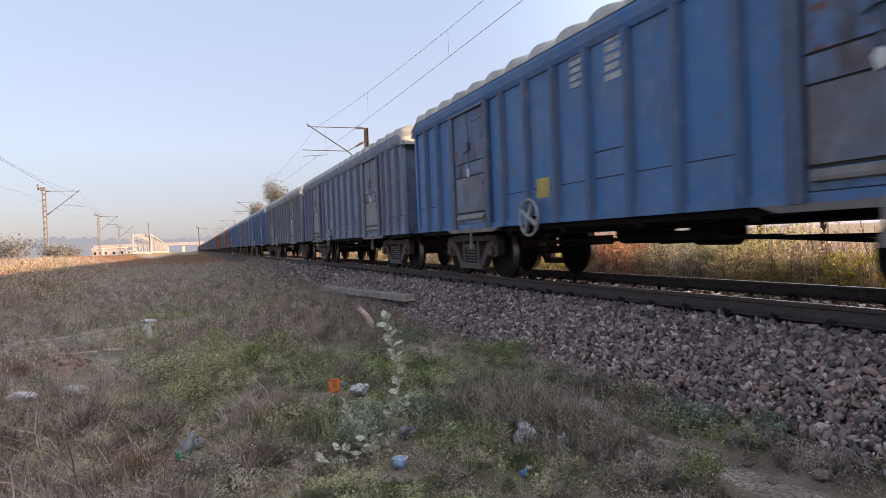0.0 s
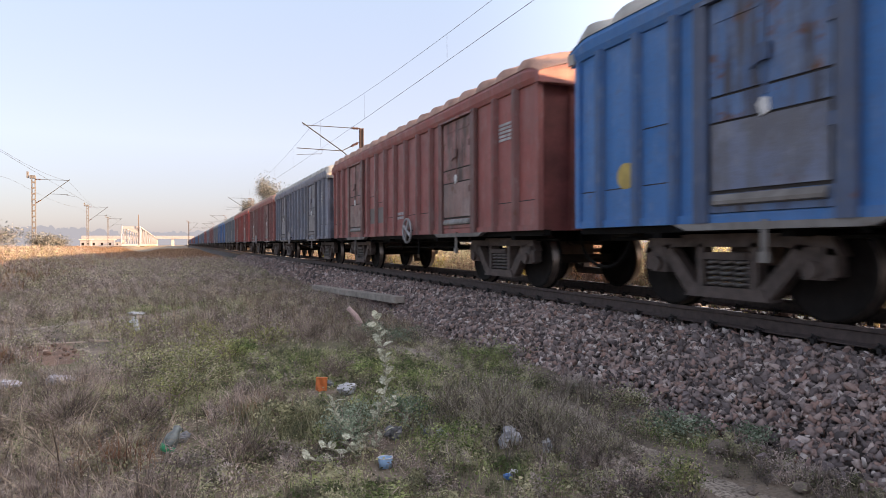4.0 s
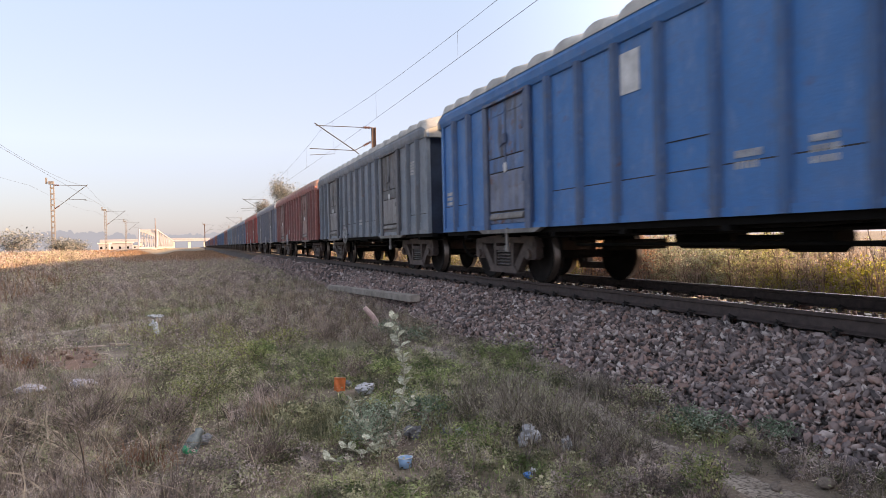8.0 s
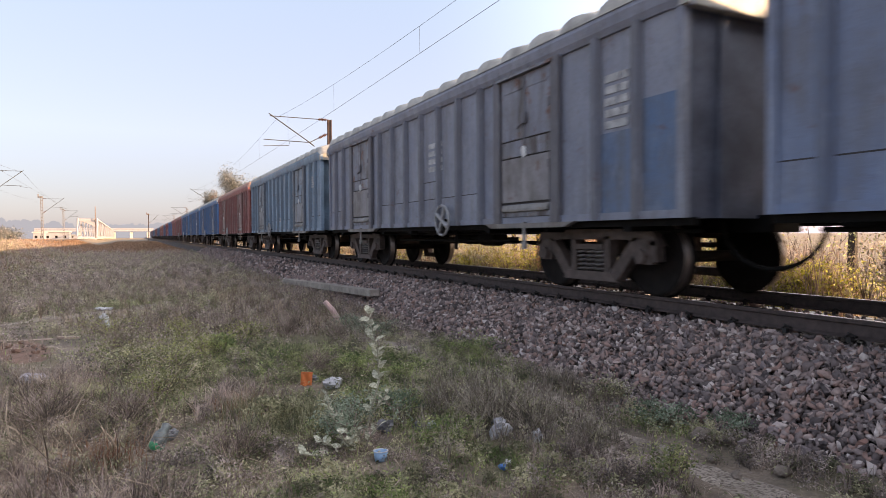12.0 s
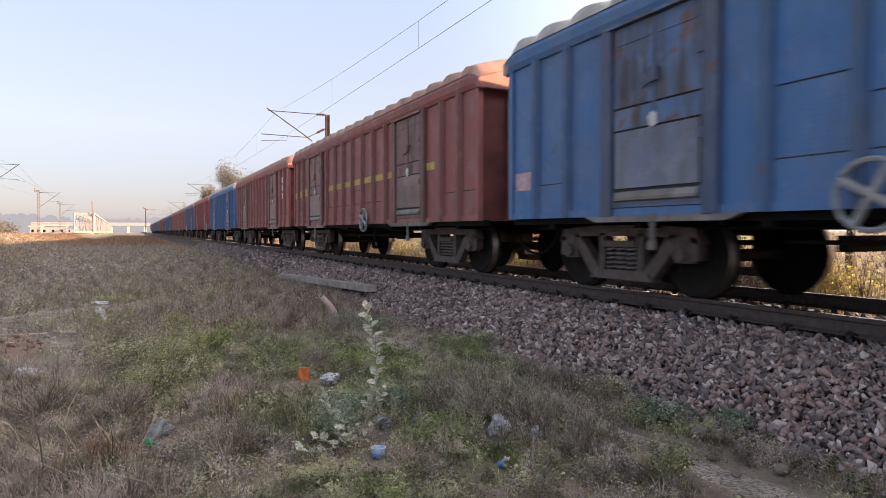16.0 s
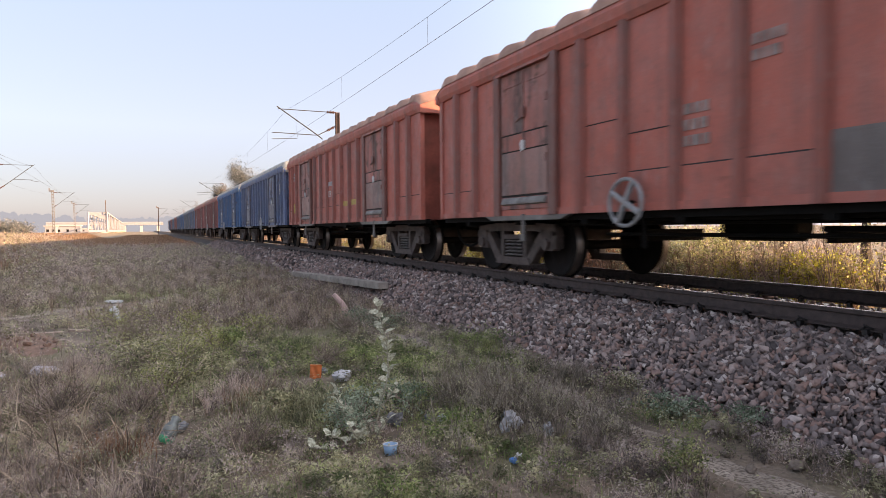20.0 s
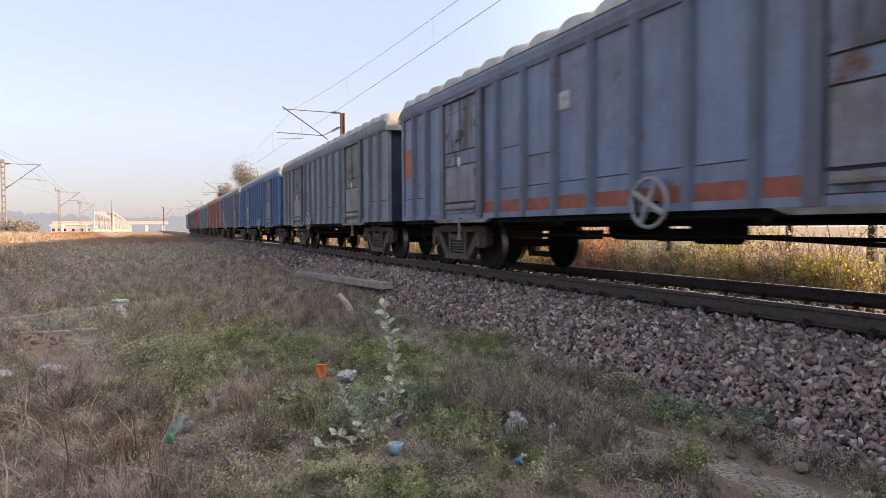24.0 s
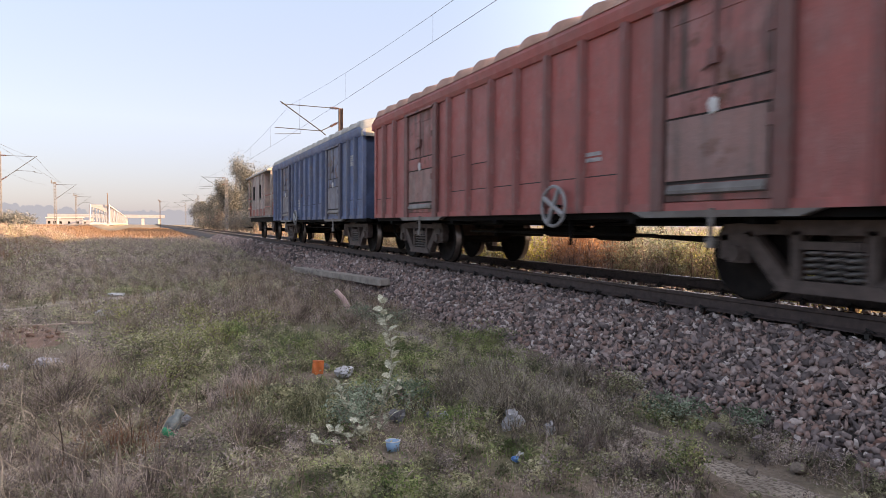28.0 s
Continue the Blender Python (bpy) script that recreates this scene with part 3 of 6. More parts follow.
def eave_mesh(half, side):
    """The rounded edge where the roof sheet turns down over the side."""
    ys = [half + OVER, half + 0.02, half - 0.12, half - 0.25, half - 0.36]
    ys = ys + [-y for y in ys[::-1]]
    vs = []
    for y in ys:
        d = sag(y, half)
        vs += [(side * a, y, EAVE + b - (d if b > -0.1 else d * 0.4)) for a, b in ((SIDE, -0.21), (SIDE + 0.035, -0.205), (SIDE + 0.07, -0.13), (SIDE + 0.09, -0.02), (SIDE + 0.075, 0.045), (SIDE, 0.05))]
    n = len(ys)
    fs = [(k * 6 + i, (k + 1) * 6 + i, (k + 1) * 6 + (i + 1) % 6, k * 6 + (i + 1) % 6) for k in range(n - 1) for i in range(6)]
    return M().add(vs, fs + [tuple(range(6)), tuple(range(6 * n - 6, 6 * n))[::-1]])


def wagon(colour, label, seed, kind):
    """A covered bogie goods wagon, its middle on the rails; the side with negative x is the one with separate doors."""
    BODY, RIBS, DOOR_AT, centres, wheel_at, _ = kind
    HALF = BODY / 2
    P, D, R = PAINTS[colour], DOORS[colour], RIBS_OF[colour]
    w = thing("goods_wagon", label, "goods wagon", "wagons of the train")
    m = M().box(-SIDE, SIDE, -HALF + 0.10, HALF - 0.10, FLOOR + 0.02, EAVE + 0.02)
    for s in (-1, 1):
        for yy in (-HALF, HALF - 0.10):
            part("corner_post", M().box(s * SIDE - 0.05 if s > 0 else -SIDE - 0.045, s * SIDE + 0.045 if s > 0 else -SIDE + 0.05, yy, yy + 0.10, FLOOR, EAVE), P, w)
    part("body", m, P, w)
    for yy in (-HALF + 0.085, HALF - 0.1):
        part("end_wall", M().box(-SIDE + 0.055, SIDE - 0.055, yy, yy + 0.015, FLOOR, EAVE - 0.1), ENDS[colour], w, "dark grimy end wall")
        for x in (-0.85, 0.85):
            y0 = yy - 0.05 if yy < 0 else yy + 0.015
            part("end_stanchion", M().box(x - 0.06, x + 0.06, y0, y0 + 0.05, FLOOR, EAVE - 0.1), ENDS[colour], w)
    for y in DOOR_AT:
        part("far_door", M().box(SIDE, SIDE + 0.05, HALF - y - 0.64, HALF - y + 0.64, 1.04, 3.22), D, w)
    part("sole_strip", M().box(-SIDE - 0.035, -SIDE, -HALF + 0.1, HALF - 0.1, FLOOR, FLOOR + 0.09), P, w)
    edges = [0.1] + [y for r in RIBS for y in (r - 0.045, r + 0.045)] + [BODY - 0.1]
    rng = random.Random(seed)
    for a, b in zip(edges[::2], edges[1::2]):
        if a < DOOR_AT[0] < b or a < DOOR_AT[1] < b:
            continue
        top = 1.46 if seed == 3 else 1.40
        part("side_plate", M().box(-SIDE - 0.010, -SIDE, HALF - b, HALF - a, FLOOR + 0.09, top).box(-SIDE - 0.004, -SIDE, HALF - b, HALF - a, top, top + 0.016, 1), [P, SEAM], w)
        if rng.random() < 0.14:
            low = top + rng.uniform(0.35, 0.8)
            if low < 2.9:
                part("side_plate", M().box(-SIDE - 0.008, -SIDE, HALF - b, HALF - a, low, 3.17).box(-SIDE - 0.004, -SIDE, HALF - b, HALF - a, low - 0.014, low, 1), [P, SEAM], w)
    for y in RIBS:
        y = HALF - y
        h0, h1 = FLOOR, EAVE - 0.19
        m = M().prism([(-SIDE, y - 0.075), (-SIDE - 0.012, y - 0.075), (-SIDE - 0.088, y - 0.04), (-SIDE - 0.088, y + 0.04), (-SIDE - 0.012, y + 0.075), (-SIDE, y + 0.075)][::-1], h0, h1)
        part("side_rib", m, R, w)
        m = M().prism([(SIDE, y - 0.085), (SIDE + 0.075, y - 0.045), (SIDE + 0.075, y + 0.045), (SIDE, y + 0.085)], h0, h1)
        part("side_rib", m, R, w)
    part("roof", roof_mesh(HALF), ROOF, w, "corrugated arched roof sheet", True)
    for side in (-1, 1):
        part("eave_rail", eave_mesh(HALF, side), P, w)
        part("roof_end", roof_end(HALF, side), ROOF, w)
    for y in DOOR_AT:
        door(w, HALF - y, D, FLAPS[colour], POSTS[colour])
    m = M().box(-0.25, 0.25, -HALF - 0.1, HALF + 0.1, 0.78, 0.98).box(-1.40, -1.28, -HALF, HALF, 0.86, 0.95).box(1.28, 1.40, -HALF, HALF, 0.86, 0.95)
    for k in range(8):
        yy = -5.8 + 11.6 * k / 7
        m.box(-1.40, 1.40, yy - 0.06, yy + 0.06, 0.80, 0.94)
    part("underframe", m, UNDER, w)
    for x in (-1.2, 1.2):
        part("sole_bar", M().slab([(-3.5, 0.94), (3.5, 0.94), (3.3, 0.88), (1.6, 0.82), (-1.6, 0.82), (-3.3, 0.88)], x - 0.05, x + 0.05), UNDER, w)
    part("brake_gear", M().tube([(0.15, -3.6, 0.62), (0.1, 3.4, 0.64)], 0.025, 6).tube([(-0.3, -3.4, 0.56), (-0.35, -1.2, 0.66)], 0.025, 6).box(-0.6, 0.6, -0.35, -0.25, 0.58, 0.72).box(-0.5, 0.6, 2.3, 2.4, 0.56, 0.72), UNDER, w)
    for y, d in ((-HALF, -1), (HALF, 1)):
        part("coupler", M().box(-0.10, 0.10, min(y, y + d * 0.30), max(y, y + d * 0.30), 0.98, 1.16, 0, 0.03).box(-0.16, 0.16, min(y + d * 0.24, y + d * 0.46), max(y + d * 0.24, y + d * 0.46), 0.92, 1.2, 0, 0.05), CAST, w)
        if d > 0:
            loop = [(-0.5, y + 0.68 - 0.62 * math.cos(a), 0.90 - 0.52 * math.sin(a)) for a in [math.pi * i / 12 for i in range(13)]]
            part("brake_hose", M().tube(loop, 0.028, 7), UNDER, w, "black hanging brake hose")
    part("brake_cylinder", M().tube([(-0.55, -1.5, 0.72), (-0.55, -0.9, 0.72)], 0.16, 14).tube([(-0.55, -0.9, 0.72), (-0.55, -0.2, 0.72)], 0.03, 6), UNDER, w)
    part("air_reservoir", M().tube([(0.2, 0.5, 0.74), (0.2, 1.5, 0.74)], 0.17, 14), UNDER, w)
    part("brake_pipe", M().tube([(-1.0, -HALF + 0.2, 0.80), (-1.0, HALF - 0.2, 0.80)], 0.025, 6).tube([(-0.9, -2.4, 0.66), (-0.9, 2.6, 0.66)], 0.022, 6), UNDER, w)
    hand_wheel(w, HALF - wheel_at)
    bogie(w, -centres)
    bogie(w, centres)
    return w


def door(w, y, D, F, O):
    """Two upper leaves over a lower flap, between two posts, with hinges and a lock."""
    x = -SIDE
    d = part("door", M().box(x - 0.035, x, y - 0.66, y + 0.66, 1.04, 3.14), SEAM, w, "grimy double-leaf door")
    part("bottom_panel", M().box(x - 0.045, x - 0.035, y - 0.65, y + 0.65, 1.04, 1.225), D, d)
    for q in (-1, 1):
        part("door_post", M().box(x - 0.088, x, y + q * 0.76 - 0.09, y + q * 0.76 + 0.09, FLOOR, EAVE - 0.19, 0, 0.015), O, w)
        m = M().box(x - 0.050, x - 0.035, y + (0.012 if q > 0 else -0.64), y + (0.64 if q > 0 else -0.012), 2.20, 3.12)
        m.box(x - 0.058, x - 0.050, y + (0.07 if q > 0 else -0.58), y + (0.58 if q > 0 else -0.07), 2.92, 2.96)
        part("upper_leaf", m, D, d)
        for z in (1.70, 2.55) if q < 0 else ():
            part("hinge", M().box(x - 0.10, x - 0.035, y + q * 0.655 - 0.035, y + q * 0.655 + 0.035, z, z + 0.11, 0, 0.015), POST, d)
    part("middle_panel", M().box(x - 0.050, x - 0.035, y - 0.64, y + 0.64, 1.94, 2.175), D, d)
    part("lower_flap", M().box(x - 0.056, x - 0.035, y - 0.62, y + 0.62, 1.26, 1.915), F, d, "worn dusty lower flap")
    part("flap_lip", M().along([(x - 0.036, 1.10), (x - 0.085, 1.12), (x - 0.085, 1.155), (x - 0.05, 1.215), (x - 0.036, 1.22)], y - 0.60, y + 0.60), FLAP, d, "pale bent lip under the flap")
    part("lock_bar", M().box(x - 0.062, x - 0.050, y - 0.022, y + 0.022, 2.1, 3.1).box(x - 0.10, x - 0.055, y - 0.07, y + 0.07, 2.40, 2.56, 0, 0.03).tube([(x - 0.085, y - 0.02, 2.43), (x - 0.09, y + 0.13, 2.36)], 0.018, 6), POST, d)
    part("seal_tag", M().slab([(y - 0.06, 1.93), (y + 0.03, 1.90), (y + 0.07, 2.02), (y + 0.02, 2.08), (y - 0.05, 2.05)], x - 0.075, x - 0.058), WHITE, d, "pale paper seal tag")
    part("hood", M().box(x - 0.11, x, y - 0.72, y + 0.72, 3.13, 3.17), D, d)
    part("door_sill", M().slab([(y - 1.15, FLOOR), (y + 1.15, FLOOR), (y + 0.95, FLOOR - 0.07), (y - 0.95, FLOOR - 0.07)], x - 0.07, x + 0.02), FLAP, w)
    part("door_lever", M().box(x - 0.08, x - 0.04, y - 0.03, y + 0.03, 0.60, 0.96, 0, 0.01).box(x - 0.09, x - 0.03, y - 0.05, y + 0.05, 0.56, 0.66, 0, 0.01), FLAP, w)


def hand_wheel(w, y):
    z, x = 1.04, -1.60
    m = M()
    ring = [(x, y + 0.275 * math.cos(a), z + 0.275 * math.sin(a)) for a in [2 * math.pi * i / 20 for i in range(21)]]
    m.tube(ring, 0.024, 6)
    for a in (0.5, 0.5 + math.pi / 2):
        m.tube([(x, y + 0.27 * math.cos(a), z + 0.27 * math.sin(a)), (x, y - 0.27 * math.cos(a), z - 0.27 * math.sin(a))], 0.036, 6)
    part("hand_brake_wheel", m, STEEL_PAINT, w, "pale steel hand brake wheel")
    part("brake_shaft", M().tube([(x, y, z), (-1.3, y, z), (-1.3, y, 0.5)], 0.03, 6), UNDER, w)


SKY_PANEL = plain("pale_blue_sticker", (0.50, 0.62, 0.78), 0.5, 0, 0.15, 8)
STEEL_PAINT = plain("worn_grey_steel", (0.30, 0.30, 0.31), 0.5, 0.3, 0.3)
# colours from the head of the part that is seen to the tail
ORDER = ["blue", "slate", "steel", "blue", "slate", "royal", "brown", "steel", "brown", "red", "grey", "royal", "grey", "brown", "steel", "red", "slate", "steel", "teal",
         "brown", "blue", "blue", "blue", "brown", "mauve", "royal", "red", "navy", "orange", "orange", "navy", "blue", "brown", "mauve", "slate", "grey", "blue", "slate", "orange", "teal", "mauve", "navy"]
WORDS = dict(blue="blue-painted", royal="bright royal blue", slate="slate blue-grey", steel="pale steel-grey", grey="weathered light grey", navy="dark grey-blue", teal="faded light blue",
             red="bright red oxide", brown="dull red-brown", mauve="faded dusty red", orange="sun-bleached orange-brown")
REAR0 = 13.66  # where the first wagon's rear end stands at the start
LONG = (1, 2, 5, 10, 13, 16, 20)  # wagons of the longer kind
NO_HAND_WHEEL = (4, 9, 11, 21, 24, 25, 29, 33)
WHEEL_AHEAD = (5, 6, 10, 14, 15, 16, 17, 23, 30, 34, 36, 38, 39, 40)  # hand wheels nearer to the front door
TRAIN = []


def run(t):
    """How far the train has come."""
    return 0.0163 * t * t + 20.406 * t


def rear(k):
    """Where the rear end of wagon k stands at the start."""
    longer = sum(1 for q in LONG if q <= k)
    return REAR0 + k * (SHORT_KIND[0] + COUPLED) + longer * (LONG_KIND[0] - SHORT_KIND[0])


def build_train():
    models = {0: wagon("blue", "", 3, SHORT_KIND), 1: wagon("blue", "", 8, LONG_KIND), 3: wagon("blue", "", 8, SHORT_KIND)}
    kinds = (("paint_", PAINTS), ("door_", DOORS), ("rib_", RIBS_OF), ("end_", ENDS), ("flap_", FLAPS), ("post_", POSTS))
    for k in range(-1, len(ORDER)):
        colour = ORDER[max(k, 0)]
        kind = LONG_KIND if k in LONG else SHORT_KIND
        w = models[k] if k in models else copy_thing(models[1 if k in LONG else 0 if k % 2 else 3], pose(0, 0, 0))
        tagged(w, WORDS[colour] + " covered bogie goods wagon, grimy at the doors")
        for o in list(w.children_recursive):
            if k in NO_HAND_WHEEL and o.name.startswith(("hand_brake_wheel", "brake_shaft")):
                bpy.data.objects.remove(o)
                continue
            if o.name.startswith("wheelset") and k not in models:
                WHEELSETS.append(o)
            if k in WHEEL_AHEAD and o.name.startswith(("hand_brake_wheel", "brake_shaft")):
                o.matrix_basis = pose(0, -kind[5], 0)
            if k == 26 and o.name.startswith(("hand_brake_wheel", "brake_shaft")):
                o.matrix_basis = pose(0, -7.5, 0.06)
            if colour in ("red", "brown", "mauve", "orange") and o.name.startswith("roof_end"):
                o.material_slots[0].link = "OBJECT"
                o.material_slots[0].material = PAINTS[colour]
            if colour in ("red", "brown", "mauve", "orange") and o.name.split(".")[0] == "roof":
                o.material_slots[0].link = "OBJECT"
                o.material_slots[0].material = REDROOF
            for s in o.material_slots:
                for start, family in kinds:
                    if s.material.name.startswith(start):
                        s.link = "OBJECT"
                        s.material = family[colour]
        TRAIN.append((w, rear(k) - kind[0] / 2))


def spread(k, y):
    """A distance along the side, with the middle panels drawn out to their full width."""
    return y + (0.34 if k in LONG else 0.46) * min(1, max(0, (y - 4.4) / 4.6))


def mark(k, y0, y1, z0, z1, mat, lines=0):
    """A painted panel, or lines of lettering too worn to read, y from the wagon's rear end."""
    w = TRAIN[k + 1][0]
    HALF = (LONG_KIND if k in LONG else SHORT_KIND)[0] / 2
    y0, y1 = spread(k, y0), spread(k, y1)
    x = -SIDE - 0.0135
    if not lines:
        part("painted_panel", M().box(x, -SIDE, HALF - y1, HALF - y0, z0, z1), mat, w)
        return
    rng = random.Random(k * 31 + int(y0 * 100))
    step = (z1 - z0) / lines
    for i in range(lines):
        a = y0
        while a < y1 - 0.02:
            b = min(y1, a + step * rng.uniform(0.35, 0.75) if lines < 4 else a + (y1 - y0) * rng.uniform(0.4, 1.0))
            part("lettering_bar", M().box(x, -SIDE, HALF - b, HALF - a, z0 + i * step, z0 + (i + 0.66) * step), mat, w)
            a = b + step * 0.22


def word(k, text, y, z, size, mat):
    """A painted word that can be read, starting y from the wagon's rear end."""
    HALF = (LONG_KIND if k in LONG else SHORT_KIND)[0] / 2
    y = spread(k, y)
    c = bpy.data.curves.new("lettering", "FONT")
    c.body, c.size, c.extrude = text, size, 0.002
    c.materials.append(mat)
    ob = new("lettering", c)
    ob.parent = TRAIN[k + 1][0]
    ob.matrix_basis = Matrix(((0, 0, -1, -SIDE - 0.014), (-1, 0, 0, HALF - y), (0, 1, 0, z), (0, 0, 0, 1)))


def disc(k, y, z, r, mat):
    HALF = (LONG_KIND if k in LONG else SHORT_KIND)[0] / 2
    ring = [(HALF - y + r * math.cos(2 * math.pi * i / 20), z + r * math.sin(2 * math.pi * i / 20)) for i in range(20)]
    part("painted_disc", M().slab(ring, -SIDE - 0.0135, -SIDE), mat, TRAIN[k + 1][0], "round yellow painted disc")


CREAM = paint("cream_paint", (0.48, 0.38, 0.34), 51.0, 0.3, 0.5, 0.3)
VAN_RED = paint("van_red", (0.38, 0.09, 0.055), 57.0, 0.3, 0.4, 0.1)


def brake_van():
    """The guard's van at the tail: a cabin between two open end platforms, on two axles."""
    van = thing("brake_van", "red-brown and cream guard's brake van at the train's tail", "brake van")
    P, L = CREAM, 3.75
    part("underframe", M().box(-1.35, 1.35, -L, L, 0.90, 1.12), UNDER, van)
    part("floor", M().box(-1.5, 1.5, -L, L, 1.12, 1.2), FLAP, van)
    part("cabin", M().box(-1.5, 1.5, -2.2, 2.2, 1.2, 3.35), P, van, "faded cream-pink cabin wall")
    for s in (-1, 1):
        part("lower_panel", M().box(s * 1.515 - 0.012, s * 1.515 + 0.012, -2.2, 2.2, 1.2, 1.55), VAN_RED, van, "stained lower panel")
        for y in (-1.9, -0.75, 0.4, 1.6):
            part("cabin_rib", M().box(s * 1.545 - 0.018, s * 1.545 + 0.018, y - 0.04, y + 0.04, 1.2, 3.35), P, van)
    part("front_door", M().box(-0.4, 0.4, -2.24, -2.2, 1.2, 3.1), VAN_RED, van)
    for y in (-1.1, 0.9):
        part("window", M().box(-1.53, -1.5, y, y + 0.55, 2.1, 2.8), UNDER, van, "dark side window")
        part("window_frame", M().box(-1.545, -1.5, y - 0.06, y + 0.61, 2.02, 2.09), FLAP, van)
    part("roof", M().along([(-1.62, 3.33), (-1.62, 3.40), (-1.0, 3.62), (0, 3.72), (1.0, 3.62), (1.62, 3.40), (1.62, 3.33)], -L, L), ROOF, van)
    for y in (-L + 0.06, L - 0.06):
        for x in (-1.42, 1.42):
            part("roof_post", M().box(x - 0.04, x + 0.04, y - 0.04, y + 0.04, 1.2, 3.35), P, van)
        part("end_panel", M().box(-1.42, 1.42, y - 0.03, y + 0.03, 1.2, 1.85), VAN_RED, van)
        for z in (1.95, 2.25):
            part("hand_rail", M().tube([(-1.42, y, z), (1.42, y, z)], 0.03, 6), VAN_RED, van)
    for s in (-1, 1):
        for y in (-L + 0.8, L - 0.8):
            for z in (1.62, 2.2):
                part("side_rail", M().tube([(s * 1.46, y - 0.75, z), (s * 1.46, y + 0.75, z)], 0.03, 6), VAN_RED, van)
            part("footboard", M().box(s * 1.55 - 0.12, s * 1.55 + 0.12, y - 0.6, y + 0.6, 0.55, 0.6), UNDER, van)
        for y in (-2.2, 2.2):
            part("axle_guard", M().slab([(y - 0.45, 0.9), (y + 0.45, 0.9), (y + 0.15, 0.38), (y - 0.15, 0.38)], s * 1.0, s * 1.08), CAST, van)
    for y in (-2.2, 2.2):
        o = new("wheelset", WHEEL_MESH)
        o.parent = van
        o.matrix_parent_inverse = pose(0, y, 0.478)
        WHEELSETS.append(o)
    for y, d in ((-L, -1), (L, 1)):
        part("coupler", M().box(-0.12, 0.12, min(y, y + d * 0.45), max(y, y + d * 0.45), 0.95, 1.15, 0, 0.03), CAST, van)
    TRAIN.append((van, rear(len(ORDER) - 1) + COUPLED + L))


build_train()
brake_van()
ORANGE_PATCH = plain("orange_patch", (0.42, 0.10, 0.035), 0.6, 0, 0.3, 5)
BAND_RED = plain("faded_red_band", (0.30, 0.085, 0.055), 0.65, 0, 0.3, 5)
PINK = plain("pink_sticker", (0.52, 0.34, 0.38), 0.6, 0, 0.3, 9)
GREYPATCH = paint("repair_grey", (0.145, 0.118, 0.110), 71.0, 0.3, 0.4, 0.2)
FAINT = plain("faint_lettering", (0.32, 0.25, 0.23), 0.75, 0, 0.4, 9)
REPAINT = paint("blue_touch_up", (0.060, 0.125, 0.250), 73.0, 0.25, 0.3, 0.25)
WORN = plain("worn_lettering", (0.42, 0.42, 0.43), 0.75, 0, 0.4, 9)
mark(0, 6.17, 6.59, 2.75, 3.25, WORN, 5)
mark(0, 6.87, 7.27, 2.66, 3.25, WORN, 5)
mark(0, 5.27, 5.59, 1.33, 1.62, YELLOW)
mark(4, 8.09, 8.64, 0.97, 1.27, WORN)
mark(5, 6.98, 7.3, 2.45, 2.98, WHITE)
mark(9, 7.13, 7.48, 2.55, 2.92, WHITE, 2)
mark(9, 5.23, 5.83, 2.35, 2.75, WORN, 3)
mark(10, 4.69, 5.07, 2.4, 2.75, WORN)
mark(11, 5.89, 6.21, 2.52, 3.03, WHITE)
mark(11, 7.49, 7.77, 1.40, 1.62, WORN, 2)
mark(11, 8.23, 8.47, 1.36, 1.64, WORN, 3)
mark(14, 4.55, 4.85, 2.5, 2.9, SKY_PANEL)
mark(14, 4.5, 4.9, 1.35, 1.7, ORANGE_PATCH)
mark(14, 6.75, 7.05, 1.6, 1.85, ORANGE_PATCH)
mark(14, 8.8, 9.2, 1.03, 1.75, PAINTS["blue"])
mark(14, 10.95, 11.56, 1.03, 1.62, PAINTS["blue"])
mark(14, 12.45, 12.9, 2.3, 2.9, WORN, 4)
mark(15, 5.12, 5.44, 2.5, 2.86, SKY_PANEL)
mark(15, 5.2, 5.66, 1.88, 2.06, WORN, 1)
word(15, "NF", 5.2, 1.58, 0.30, WORN)
mark(15, 0.69, 1.01, 1.94, 2.04, WORN, 1)
mark(16, 7.17, 7.67, 1.3, 1.5, YELLOW, 3)
mark(17, 11.74, 12.27, 1.03, 2.0, REPAINT)
mark(17, 12.45, 12.95, 1.03, 2.3, REPAINT)
mark(17, 11.8, 12.2, 2.05, 2.75, WORN, 5)
mark(17, 6.83, 7.38, 2.0, 2.6, WORN, 4)
mark(20, 5.9, 6.2, 2.56, 2.96, WHITE)
mark(20, 5.9, 6.27, 1.8, 2.42, WORN, 2)
for y0, y1 in ((4.28, 9.25), (9.9, 11.3)):
    mark(23, y0, y1, 1.95, 2.10, YELLOW)
for z in (2.05, 2.36, 2.67):
    mark(24, 11.72, 12.26, z, z + 0.2, WHITE)
mark(24, 5.98, 6.4, 2.1, 2.3, WORN, 1)
word(24, "ER", 5.98, 1.78, 0.28, WORN)
mark(24, 7.48, 7.8, 1.24, 1.46, WORN, 3)
mark(24, 8.2, 8.58, 1.22, 1.46, WORN, 3)
mark(26, 5.68, 5.88, 2.0, 2.5, WHITE)
mark(28, 5.9, 6.2, 1.6, 2.1, FAINT, 3)
mark(28, 6.65, 6.95, 2.3, 2.6, FAINT, 2)
mark(29, 5.88, 6.35, 2.1, 2.3, WORN, 1)
word(29, "ER", 5.88, 1.76, 0.28, WHITE)
mark(29, 7.36, 7.86, 1.42, 1.56, YELLOW)
mark(29, 8.1, 8.6, 1.43, 1.58, YELLOW)
mark(34, 11.77, 12.29, 1.75, 3.25, ORANGE_PATCH)
mark(34, 3.85, 9.2, 1.03, 1.22, BAND_RED)
